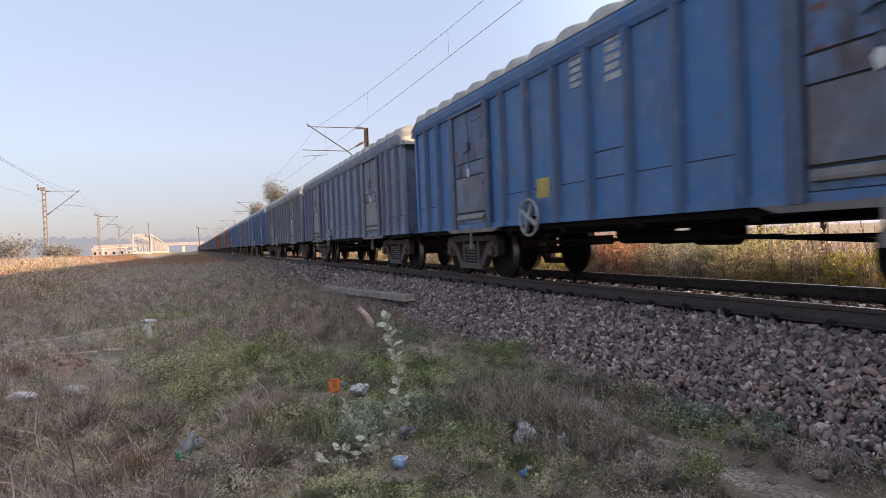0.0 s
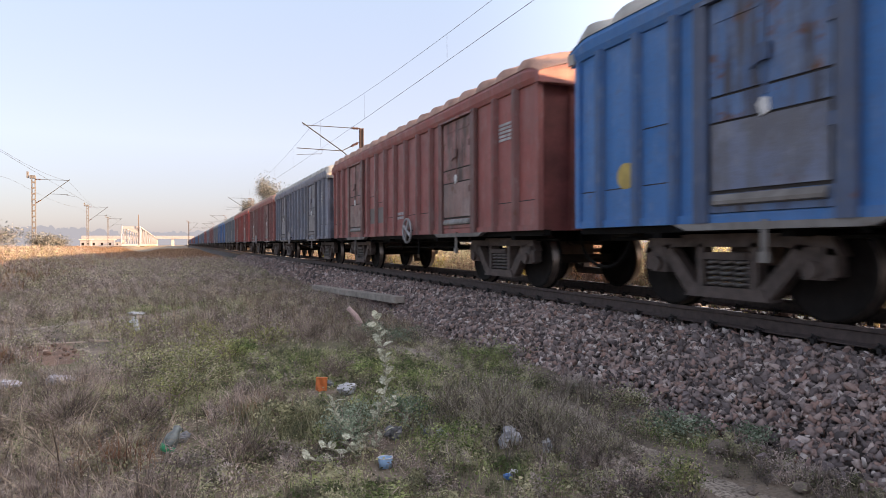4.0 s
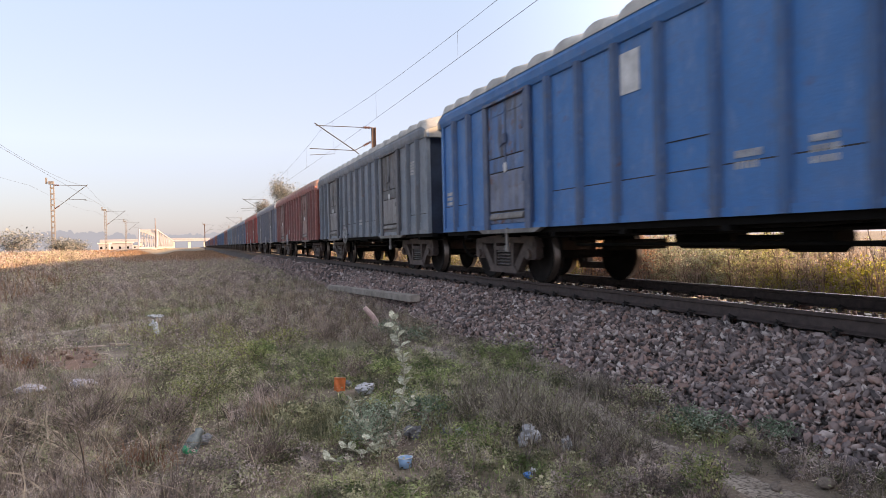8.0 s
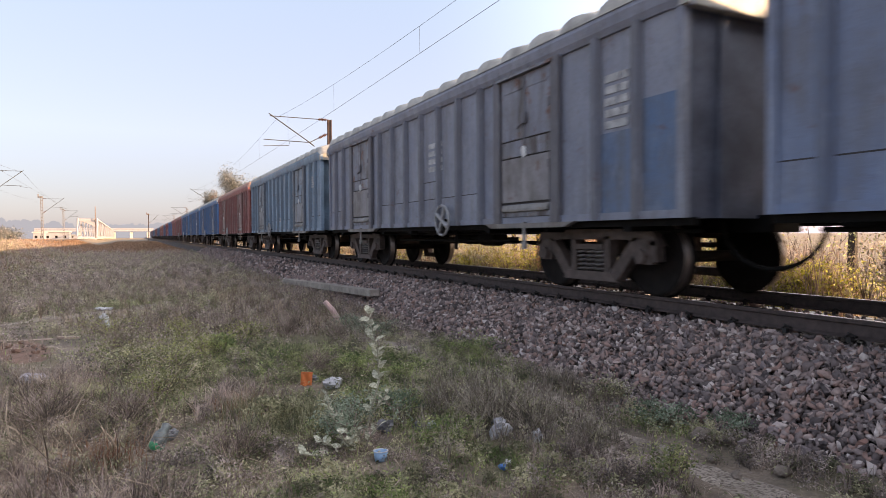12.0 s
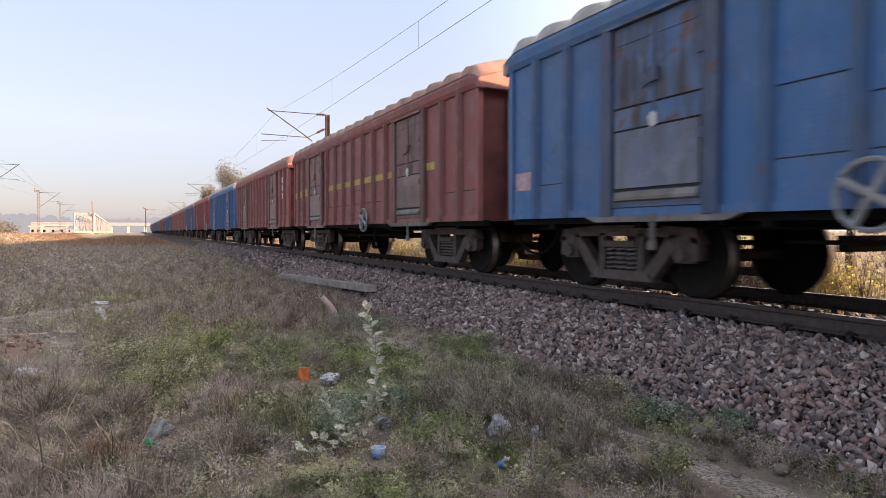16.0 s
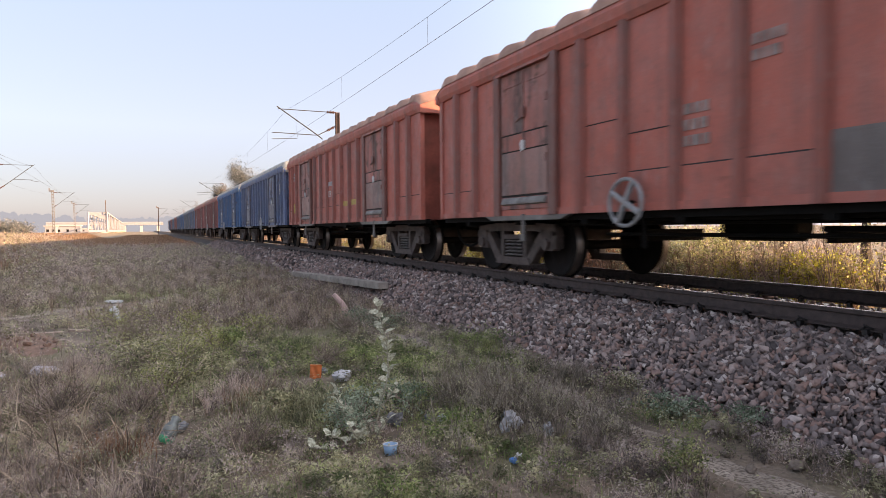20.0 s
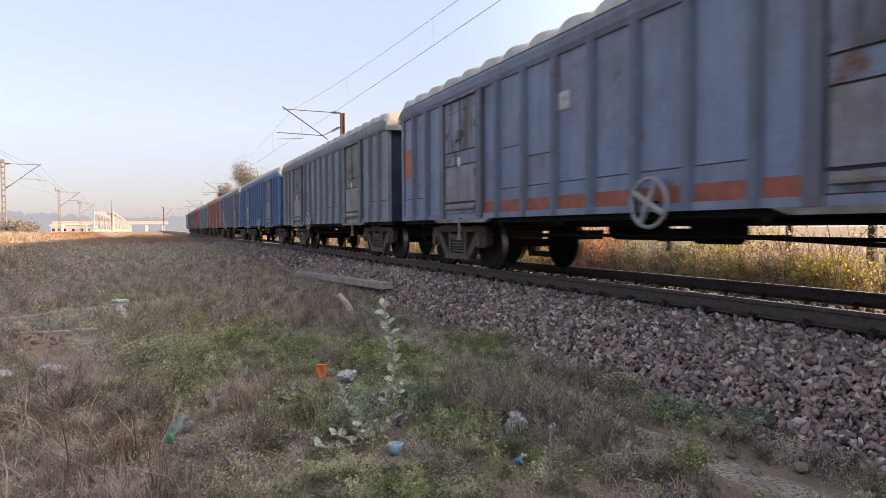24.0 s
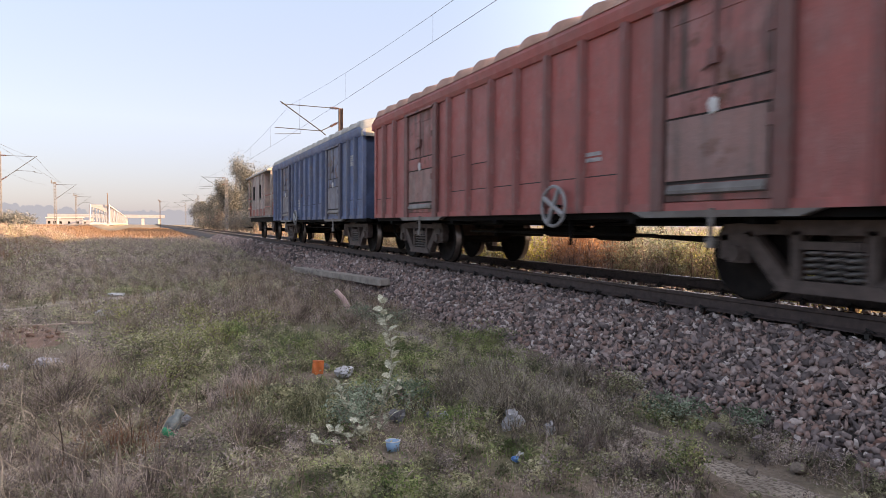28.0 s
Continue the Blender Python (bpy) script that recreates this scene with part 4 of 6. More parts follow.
mark(34, 0.12, 0.55, 1.9, 2.5, ORANGE_PATCH)
mark(34, 5.85, 6.1, 2.4, 2.65, WORN)
mark(29, 0.78, 1.34, 1.38, 1.74, YELLOW)
mark(26, 0.78, 1.34, 1.34, 1.84, YELLOW)
mark(26, 0.82, 1.28, 1.40, 1.80, FAINT, 5)
mark(24, 0.78, 1.30, 1.28, 1.70, FAINT)
mark(23, 0.12, 0.63, 1.92, 2.12, YELLOW)
mark(23, 0.77, 1.34, 1.92, 2.14, YELLOW)
mark(23, 1.49, 2.1, 1.94, 2.18, YELLOW)
mark(2, 1.36, 1.70, 1.30, 1.58, PINK)
mark(2, 0.62, 0.86, 1.62, 1.70, SEAM)
mark(2, 0.62, 0.82, 1.48, 1.56, SEAM)
mark(30, 0.16, 0.56, 1.42, 1.68, PINK)
mark(22, 0.16, 0.55, 1.36, 1.62, PINK)
mark(6, 4.45, 5.6, 1.30, 1.72, GREYPATCH)
mark(9, 0.78, 1.28, 1.12, 1.46, FAINT)
mark(38, 4.5, 9.2, 1.03, 1.36, GREYPATCH)
mark(28, 7.2, 9.0, 1.03, 1.55, GREYPATCH)
for k in (3, 9, 13, 21, 25, 26, 29, 33):
    mark(k, 0.82, 1.22, 2.62, 2.95, WORN, 3)
for k in (4, 11, 21, 25, 27):
    mark(k, 0.20, 0.56, 1.5, 1.8, WORN, 3)
mark(30, 11.9, 12.3, 1.2, 1.5, WORN)
disc(5, 1.0, 1.55, 0.16, YELLOW)
for z in (2.2, 2.42):
    mark(21, 11.93, 12.43, z, z + 0.12, WHITE)
mark(35, -0.09, 0.31, 1.2, 1.42, ORANGE_PATCH)
mark(36, 11.92, 12.38, 1.55, 2.1, WORN, 6)
mark(37, 6.66, 7.21, 2.3, 2.9, WORN, 3)
mark(40, 8.01, 8.36, 1.6, 1.75, WORN, 2)
for k in (1, 2, 3, 6, 7, 8, 12, 13, 18, 19, 22, 25, 27, 30, 31, 32, 33, 38, 39, 41):
    mark(k, 11.76, 12.22, 2.2 + 0.04 * (k % 7), 2.75, WORN, 5)
    mark(k, 5.2 if k % 2 else 6.65, 5.65 if k % 2 else 7.1, 1.34, 1.34 + 0.1 * (2 + k % 3), WORN, 2 + k % 3)


# ---- plants ----
def leafy(name, a, b, c, rough=0.75, soft=0.35):
    """Leaves or blades, each its own tint between three colours, letting some light through."""
    n = Nodes(name, rough)
    col = n.ramp(n.island(), (0.0, tuple(0.85 * v for v in a)), (0.15, a), (0.5, b), (0.92, c), (1.0, tuple(min(0.85, 1.1 * v) for v in c)))
    col = n.mix(n.ramp(n.noise(0.9, 4), (0.35, 0.0), (0.7, 0.45)), col, tuple(0.8 * v for v in a))
    col = n.mix(n.ramp(n.noise(4.5, 3), (0.44, 0.0), (0.58, 0.8)), col, tuple(0.55 * v for v in a))
    col = n.mix(n.ramp(n.noise(3.1, 3, n.mapped((1, 1, 1), (9, 4, 2))), (0.5, 0.0), (0.64, 0.75)), col, tuple(min(0.8, 1.15 * v) for v in c))
    m = n.done(col)
    t = n.node("ShaderNodeBsdfTranslucent")
    n.set(t, "Color", col)
    k = n.node("ShaderNodeMixShader")
    n.set(k, 0, soft)
    n.tree.links.new(n.bsdf.outputs[0], k.inputs[1])
    n.tree.links.new(t.outputs[0], k.inputs[2])
    n.tree.links.new(k.outputs[0], n.tree.nodes["Material Output"].inputs["Surface"])
    return m


STRAW = leafy("straw", (0.180, 0.126, 0.092), (0.432, 0.318, 0.243), (0.75, 0.59, 0.48))
FRESH = leafy("fresh_grass", (0.115, 0.160, 0.052), (0.265, 0.330, 0.112), (0.47, 0.49, 0.22))
OLIVE = leafy("olive_herb", (0.150, 0.150, 0.082), (0.355, 0.340, 0.190), (0.58, 0.53, 0.34))
LIME = leafy("lime_herb", (0.145, 0.165, 0.050), (0.32, 0.335, 0.105), (0.52, 0.50, 0.20))
TWIG = leafy("dead_twigs", (0.145, 0.110, 0.092), (0.34, 0.255, 0.218), (0.54, 0.42, 0.37), 0.9, 0.15)
DUSKY = leafy("dusky_weeds", (0.155, 0.122, 0.108), (0.365, 0.292, 0.258), (0.57, 0.465, 0.42), 0.9, 0.2)
PALESTRAW = leafy("bleached_straw", (0.145, 0.104, 0.077), (0.345, 0.258, 0.184), (0.54, 0.42, 0.31), 0.85, 0.25)
VERGE = leafy("verge_grass", (0.16, 0.085, 0.050), (0.29, 0.170, 0.102), (0.41, 0.265, 0.170), 0.8, 0.3)
# leaf colours of far trees and bushes, with the haze's grey put in
HAZY = leafy("hazy_leaves", (0.12, 0.13, 0.125), (0.175, 0.18, 0.17), (0.24, 0.235, 0.22), 0.85, 0.3)
DARKBARK = plain("dark_bark", (0.055, 0.045, 0.038), 0.9, 0, 0.4, 6, 0.5)
DARKTWIG = leafy("dark_dead_twigs", (0.14, 0.112, 0.088), (0.30, 0.25, 0.20), (0.48, 0.41, 0.335), 0.9, 0.15)
RUSTY = leafy("rusty_straw", (0.24, 0.10, 0.05), (0.32, 0.15, 0.075), (0.36, 0.21, 0.12))
SAGE = leafy("sage_leaves", (0.125, 0.175, 0.105), (0.23, 0.285, 0.19), (0.40, 0.44, 0.33))


def patchy(x, y, seed, scale):
    """A smooth pattern between 0 and 1."""
    p = np.random.default_rng(seed).uniform(0, 6.28, 12)
    s = 0
    for i in range(6):
        a = p[i] * 1.7
        f = scale * (0.7 + 0.45 * i)
        s = s + np.sin(f * (x * math.cos(a) + y * math.sin(a)) + p[i + 6]) / (1 + 0.35 * i)
    return np.clip(0.5 + s / 5.2, 0, 1)


def on_path(x, y):
    """The trodden strip along the foot of the ballast, and the bare place further off."""
    a = np.exp(-((x - 3.30 - 0.09 * np.sin(y * 1.3) - 0.04 * np.sin(y * 4.1)) / 0.26) ** 4) * (y < 5.4) * (y > 1.5)
    b = np.exp(-((x - 3.0 + 0.12 * (y - 8.3)) / 0.25) ** 2 - ((y - 8.2) / 1.3) ** 2)
    c = 0.88 * np.exp(-((y - 14.6 - 0.72 * (x + 0.15)) / 1.15) ** 4) * (x < 0.1) * (x > -6)
    s = 0 * x
    for u, v, r in OPEN_SPOTS:
        s = np.maximum(s, np.exp(-(((x - u * (1 - 0.35 * r)) / r) ** 2 + ((y - v + 0.6 * r) / (1.5 * r)) ** 2) ** 2))
    return np.clip(a + b + c + s, 0, 1)


# where litter has flattened the growth
OPEN_SPOTS = [(1.26, 4.05, 0.16), (1.29, 6.37, 0.14), (1.47, 6.12, 0.16), (1.93, 3.55, 0.12), (-0.11, 5.15, 0.2), (-1.29, 7.9, 0.22), (-1.81, 7.9, 0.2), (3.7, 3.45, 0.2), (2.3, 4.15, 0.16), (1.5, 4.5, 0.16), (2.36, 3.8, 0.12), (-0.75, 12.2, 0.3), (3.30, 2.85, 0.2), (3.62, 2.75, 0.2), (3.05, 6.9, 0.3), (0.9, 3.0, 0.2), (1.9, 2.9, 0.25), (-1.9, 11.3, 0.6), (-1.75, 10.7, 0.6), (-1.65, 10.0, 0.6), (-1.5, 9.3, 0.5), (2.4, 9.4, 0.5), (-0.93, 15.0, 0.3), (-1.9, 10.3, 1.0)]
GREENS = [(2.25, 4.95, 0.5), (2.05, 3.75, 0.4), (2.85, 5.7, 0.4), (3.2, 6.2, 0.4), (2.7, 4.5, 0.3), (-0.05, 7.6, 0.8), (1.5, 7.7, 0.7), (2.55, 7.0, 0.55), (0.75, 8.7, 0.45), (-0.6, 10.0, 0.8), (2.3, 6.3, 0.5), (0.15, 6.7, 0.45), (0.6, 5.0, 0.35), (1.75, 5.6, 0.5), (1.9, 4.2, 0.4), (1.2, 6.9, 0.45), (3.45, 7.3, 0.5), (-0.3, 15.6, 1.1), (0.9, 14.2, 1.0), (1.85, 4.9, 0.45), (3.7, 3.9, 0.35), (1.1, 5.0, 0.4), (0.9, 3.4, 0.5), (2.4, 5.6, 0.35)]


def green(x, y):
    g = 0 * x
    for a, b, r in GREENS:
        g = np.maximum(g, np.exp(-(((x - a) / r) ** 2 + ((y - b) / (1.2 * r)) ** 2)))
    return g


def blades(rng, x, y, length, width, lean, zf=soil):
    """Bent blades of three triangles each."""
    n = len(x)
    a = rng.uniform(0, 2 * math.pi, n)
    h = length * rng.uniform(0.45, 1.25, n)
    l = lean * rng.uniform(0.1, 1.3, n) * h
    w = width * rng.uniform(0.6, 1.4, n)
    b = np.stack([x, y, zf(x, y) - 0.01], 1)
    d = np.stack([np.cos(a), np.sin(a), 0 * a], 1)
    s = np.stack([-np.sin(a), np.cos(a), 0 * a], 1) * w[:, None] * 0.5
    up = np.array([0, 0, 1.0])
    mid = b + d * (l * 0.35)[:, None] + up * (h * 0.6)[:, None]
    tip = b + d * l[:, None] + up * (h * np.sqrt(np.clip(1.1 - (l / h) ** 2 * 0.5, 0.2, 1)))[:, None]
    v = np.stack([b - s, b + s, mid - s * 0.7, mid + s * 0.7, tip], 1).reshape(-1, 3)
    o = np.arange(n)[:, None, None] * 5
    f = (np.array([(0, 1, 3), (0, 3, 2), (2, 3, 4)])[None] + o).reshape(-1, 3)
    return v, f


def twigs(rng, x, y, size, fan=9, rough=1.0, zf=soil):
    """Small dead weeds: thin forked stalks in a fan."""
    n = len(x)
    size = size * rng.uniform(0.55, 1.35, n)
    vs, fs, o = [], [], 0
    base = np.stack([x, y, zf(x, y) - 0.01], 1)
    for k in range(fan):
        a = rng.uniform(0, 2 * math.pi, n)
        tilt = rng.uniform(0.05, 0.55, n) * rough
        way = np.stack([np.cos(a) * np.sin(tilt), np.sin(a) * np.sin(tilt), np.cos(tilt)], 1)
        h = (size * rng.uniform(0.5, 1.0, n))[:, None]
        start = base + way * h * (0.0 if k < 4 else 0.35)
        end = start + way * h * (1.0 if k < 4 else 0.55) + rng.normal(0, 0.06, (n, 3)) * h
        side = np.stack([-np.sin(a), np.cos(a), 0 * a], 1) * (0.0026 + 0.007 * size[:, None])
        vs.append(np.stack([start - side, start + side, end], 1).reshape(-1, 3))
        fs.append(np.arange(n * 3).reshape(-1, 3) + o)
        o += n * 3
        for q in range(2):
            s2 = start + (end - start) * rng.uniform(0.4, 0.85, (n, 1))
            e2 = s2 + (way + rng.normal(0, 0.5, (n, 3))) * h * 0.33
            vs.append(np.stack([s2 - side * 0.6, s2 + side * 0.6, e2], 1).reshape(-1, 3))
            fs.append(np.arange(n * 3).reshape(-1, 3) + o)
            o += n * 3
    return np.concatenate(vs), np.concatenate(fs)


def strands(rng, x, y, length, width, rise=0.6, zf=soil):
    """Tangled stalks: thin ribbons of three pieces, bent over at random."""
    n = len(x)
    a = rng.uniform(0, 2 * math.pi, n)
    el = rng.uniform(0.05, 1.0, n) * rise * 1.5
    h = length * rng.uniform(0.4, 1.4, n)
    p = np.stack([x, y, zf(x, y) + rng.uniform(0, 0.03, n)], 1)
    side = np.stack([-np.sin(a), np.cos(a), rng.uniform(-0.6, 0.6, n)], 1) * (width * rng.uniform(0.6, 1.5, n))[:, None] * 0.5
    rows = []
    for k in range(4):
        rows += [p - side * (1 - 0.22 * k), p + side * (1 - 0.22 * k)]
        d = np.stack([np.cos(a) * np.cos(el), np.sin(a) * np.cos(el), np.sin(el)], 1)
        p = p + d * (h / 3)[:, None]
        p[:, 2] = np.maximum(p[:, 2], zf(p[:, 0], p[:, 1]) + 0.004)
        a = a + rng.normal(0, 0.45, n)
        el = el - rng.uniform(0.0, 0.7, n)
    v = np.stack(rows, 1).reshape(-1, 3)
    o = np.arange(n)[:, None, None] * 8
    f = (np.array([(0, 1, 3), (0, 3, 2), (2, 3, 5), (2, 5, 4), (4, 5, 7), (4, 7, 6)])[None] + o).reshape(-1, 3)
    return v, f


def leaves(rng, centres, size, flat=0.5):
    """Folded leaves: a quad of two triangles round each centre, turned at random."""
    n = len(centres)
    a = rng.normal(0, 1, (n, 3))
    a[:, 2] *= flat
    a /= np.linalg.norm(a, axis=1, keepdims=True)
    b = np.cross(a, rng.normal(0, 1, (n, 3)))
    b /= np.linalg.norm(b, axis=1, keepdims=True)
    s = (size * rng.uniform(0.6, 1.4, n))[:, None]
    c = np.cross(a, b) * s * 0.15
    v = np.stack([centres - a * s, centres + b * s * 0.45 + c, centres + a * s, centres - b * s * 0.45 + c], 1).reshape(-1, 3)
    o = np.arange(n)[:, None, None] * 4
    f = (np.array([(0, 1, 2), (0, 2, 3)])[None] + o).reshape(-1, 3)
    return v, f


def sown(rng, zones, keep):
    """Places over the zones (x0, x1, y0, y1, count), thinned by a chance from 0 to 1."""
    out = []
    for x0, x1, y0, y1, count in zones:
        x, y = rng.uniform(x0, x1, count), rng.uniform(y0, y1, count)
        k = rng.uniform(0, 1, count) < keep(x, y)
        out.append((x[k], y[k]))
    return out


def field():
    rng = np.random.default_rng(11)
    near, mid, off = (-3.4, 4.1, 1.6, 9), (-9, 4.0, 9, 22), (-12, 3.9, 22, 75)
    clear = lambda x, y: (1 - 0.93 * on_path(x, y)) * (1 - np.clip((x - 3.8) / 0.3, 0, 1))
    dry = lambda x, y: clear(x, y) * (0.1 + 1.1 * patchy(x, y, 3, 1.5) ** 1.5) * (1 - 0.8 * green(x, y)) * (1 - 0.6 * np.clip((x - 0.4) / 0.5, 0, 1) * (y < 9))
    for zone, n, length, width in ((near, 20000, 0.065, 0.0045), (mid, 30000, 0.10, 0.007), (off, 34000, 0.18, 0.016)):
        (x, y), = sown(rng, [(*zone, n)], dry)
        cloud("dry_grass", *blades(rng, x, y, length, width, 1.3), STRAW, "stuff", "short withered straw-coloured grass", "grass")
    for zone, n, length, width in ((near, 15000, 0.20, 0.0032), (mid, 14000, 0.30, 0.006), (off, 9000, 0.5, 0.014)):
        (x, y), = sown(rng, [(*zone, n)], dry)
        cloud("straw_tangle", *strands(rng, x, y, length, width), STRAW, "stuff", "tangled dry stalks over the ground", "grass")
    lush = lambda x, y: clear(x, y) * np.clip(green(x, y) * 1.5 + 0.3 * (patchy(x, y, 8, 0.8) > 0.60), 0, 1)
    for zone, n, length, width in ((near, 75000, 0.075, 0.0048), (mid, 46000, 0.10, 0.008), (off, 20000, 0.13, 0.016)):
        (x, y), = sown(rng, [(*zone, n)], lush)
        cloud("green_grass", *blades(rng, x, y, length, width, 1.1), FRESH, "stuff", "low green grass in patches", "grass")
    herb = lambda x, y: clear(x, y) * np.clip(0.10 + 0.8 * patchy(x, y, 21, 1.4) ** 2 + 0.5 * green(x, y), 0, 1)
    for zone, n, size in ((near, 60000, 0.015), (mid, 60000, 0.017), (off, 30000, 0.036)):
        (x, y), = sown(rng, [(*zone, n)], herb)
        c = np.stack([x, y, soil(x, y) + rng.uniform(0.003, 0.06, len(x)) * (1 if size < 0.015 else 1.6)], 1)
        cloud("ground_herbs", *leaves(rng, c, size, 0.45), OLIVE, "stuff", "small olive-green herbs between the grass", "herbs")
    bright = lambda x, y: clear(x, y) * np.clip(green(x, y) ** 1.5 * 1.2, 0, 1)
    for zone, n, size in ((near, 90000, 0.013), (mid, 40000, 0.018)):
        (x, y), = sown(rng, [(*zone, n)], bright)
        c = np.stack([x, y, soil(x, y) + rng.uniform(0.003, 0.07, len(x))], 1)
        cloud("ground_herbs", *leaves(rng, c, size, 0.45), FRESH, "stuff", "fresh green herbs in thick patches", "herbs")
    weed = lambda x, y: clear(x, y) * np.clip(1.35 * patchy(x, y, 5, 0.9) - 0.35, 0, 1)
    for zone, n, size in ((near, 2600, 0.17), (mid, 5600, 0.27), (off, 6500, 0.42)):
        (x, y), = sown(rng, [(*zone, n)], weed)
        cloud("dead_weeds", *twigs(rng, x, y, size, 9 if size < 0.4 else 7, 1.5), TWIG, "stuff", "grey-brown dead weeds with forked stalks", "weeds")
    # cushions of low weeds: fine stalks under small leaves, each its own height
    def cushions(zone, count, r, per, size, mat, keep, label):
        (x, y), = sown(rng, [(*zone, count)], keep)
        n = len(x)
        rad, tall = r * rng.uniform(0.5, 1.5, n), r * rng.uniform(0.5, 1.6, n)
        i = np.repeat(np.arange(n), per)
        d = rng.normal(0, 0.42, (n * per, 2))
        h = rng.beta(1.6, 1.3, n * per) * np.clip(1.15 - (d ** 2).sum(1), 0.12, 1)
        px, py = x[i] + d[:, 0] * rad[i], y[i] + d[:, 1] * rad[i]
        c = np.stack([px, py, soil(px, py) + 0.004 + h * tall[i]], 1)
        cloud("low_weeds", *leaves(rng, c, size, 0.8), mat, "stuff", label, "weeds")
        k = rng.uniform(0, 1, n * per) < 0.16
        cloud("weed_stalks", *blades(rng, px[k], py[k], 0.9 * r, 0.12 * size + 0.0016, 0.5), TWIG, "stuff", "fine brown stalks of low weeds", "weeds")
    brown = lambda x, y: clear(x, y) * np.clip(1.1 - 1.2 * green(x, y), 0, 1) * (0.25 + patchy(x, y, 5, 0.9))
    olive = lambda x, y: clear(x, y) * np.clip(0.15 + 0.9 * patchy(x, y, 21, 1.4) ** 1.5 + 0.9 * green(x, y), 0, 1)
    for zone, n, r, per, size in (((0.6, 4.1, 1.9, 5.2), 420, 0.10, 130, 0.0085), ((-3.0, 4.0, 3.0, 9), 900, 0.13, 110, 0.011), ((-8, 3.9, 9, 22), 2200, 0.24, 60, 0.016), ((-11, 3.9, 22, 60), 2600, 0.42, 44, 0.032)):
        cushions(zone, n, r, per, size, DUSKY, brown, "cushions of grey-brown half-dead weeds")
        cushions(zone, n, r * 0.85, per, size * 1.1, OLIVE, olive, "cushions of olive-green low weeds")
    for zone, n, r, per, size in (((0.6, 4.1, 1.9, 9), 340, 0.11, 110, 0.011), ((-3, 3.9, 6, 17), 420, 0.15, 80, 0.013)):
        cushions(zone, n, r, per, size, FRESH, bright, "cushions of fresh green weeds")
    # pale heads of taller weeds over the further ground
    (x, y), = sown(rng, [(-8, 3.8, 9.5, 24, 1500)], lambda x, y: clear(x, y) * np.clip(1.7 * patchy(x, y, 44, 0.8) - 0.45, 0, 1))
    cloud("dead_weeds", *twigs(rng, x, y, 0.36, 11, 1.2), PALESTRAW, "stuff", "pale pinkish dead weeds standing in drifts", "weeds")
    (x, y), = sown(rng, [(1.2, 3.9, 10.5, 19, 700)], lambda x, y: clear(x, y) * 0.8)
    cloud("dead_weeds", *twigs(rng, x, y, 0.26, 11, 1.3), PALESTRAW, "stuff", "pale pinkish dead weeds standing in drifts", "weeds")
    # the nearest ground, close underfoot
    close = (0.3, 4.15, 1.9, 5.2)
    (x, y), = sown(rng, [(*close, 34000)], lambda x, y: clear(x, y) * (0.1 + 0.9 * patchy(x, y, 3, 2.2) ** 2))
    cloud("dry_grass", *blades(rng, x, y, 0.05, 0.0035, 1.4), STRAW, "stuff", "short withered straw-coloured grass", "grass")
    (x, y), = sown(rng, [(*close, 9000)], lambda x, y: clear(x, y) * (0.1 + 0.9 * patchy(x, y, 6, 2.2) ** 2))
    cloud("straw_tangle", *strands(rng, x, y, 0.16, 0.003), STRAW, "stuff", "tangled dry stalks over the ground", "grass")
    (x, y), = sown(rng, [(-3.2, 0.6, 3.2, 8.0, 11500)], lambda x, y: np.clip(1.0 - 1.2 * green(x, y) - 1.1 * (x + 1.1 - 0.12 * (y - 4)), 0.06, 1))
    cloud("straw_tangle", *strands(rng, x, y, 0.34, 0.0042, 0.9), PALESTRAW, "stuff", "thick tangle of pale bleached stalks", "grass")
    (x, y), = sown(rng, [(-3.2, 0.9, 3.0, 7.0, 420)], lambda x, y: np.clip(0.9 - 1.2 * green(x, y) - 0.6 * (x + 0.6), 0.1, 1))
    cloud("bent_stalks", *strands(rng, x, y, 0.62, 0.0085, 1.0), PALESTRAW, "stuff", "long pale stalks bent over the grass", "grass")
    # thicker growth where it stands out: brown straw in front, dark twigs by the path, reddish tufts
    def tuft(x, y, r, n, size, mat, kind, label):
        px, py = rng.normal(x, r * 0.5, n), rng.normal(y, r * 0.5, n)
        if kind == "twig":
            v, f = twigs(rng, px, py, size, 11, 1.4)
        else:
            v, f = strands(rng, px, py, size, 0.0038, 0.75) if mat is STRAW else blades(rng, px, py, size, 0.0045, 0.9)
        cloud("weed_tuft" if kind == "twig" else "grass_tuft", v, f, mat, "stuff", label, "weeds")
    for x, y, r in ((2.1, 4.4, 0.6), (2.45, 4.9, 0.55), (2.5, 3.9, 0.6), (2.7, 5.6, 0.5), (2.0, 5.1, 0.45), (3.5, 5.1, 0.35), (2.75, 4.4, 0.5)):
        tuft(x, y, r, 27, 0.25, DARKTWIG, "twig", "dense dark dead weed by the trodden path")
    for x, y, r in ((-1.0, 4.6, 0.7), (-0.5, 3.9, 0.6), (-1.7, 6.2, 0.9), (-0.9, 7.6, 0.5), (0.55, 6.1, 0.4), (-2.4, 8.6, 0.7)):
        tuft(x, y, r, 50, 0.24, TWIG, "twig", "tangle of pale brown dead stalks")
        tuft(x, y, r, 900, 0.28, STRAW, "blade", "tuft of dry brown straw")
    for x, y, r in ((0.75, 5.0, 0.26), (1.0, 5.2, 0.2), (0.55, 5.5, 0.2), (1.5, 7.6, 0.22)):
        tuft(x, y, r, 420, 0.24, OLIVE, "blade", "olive-green tussock of coarse grass")
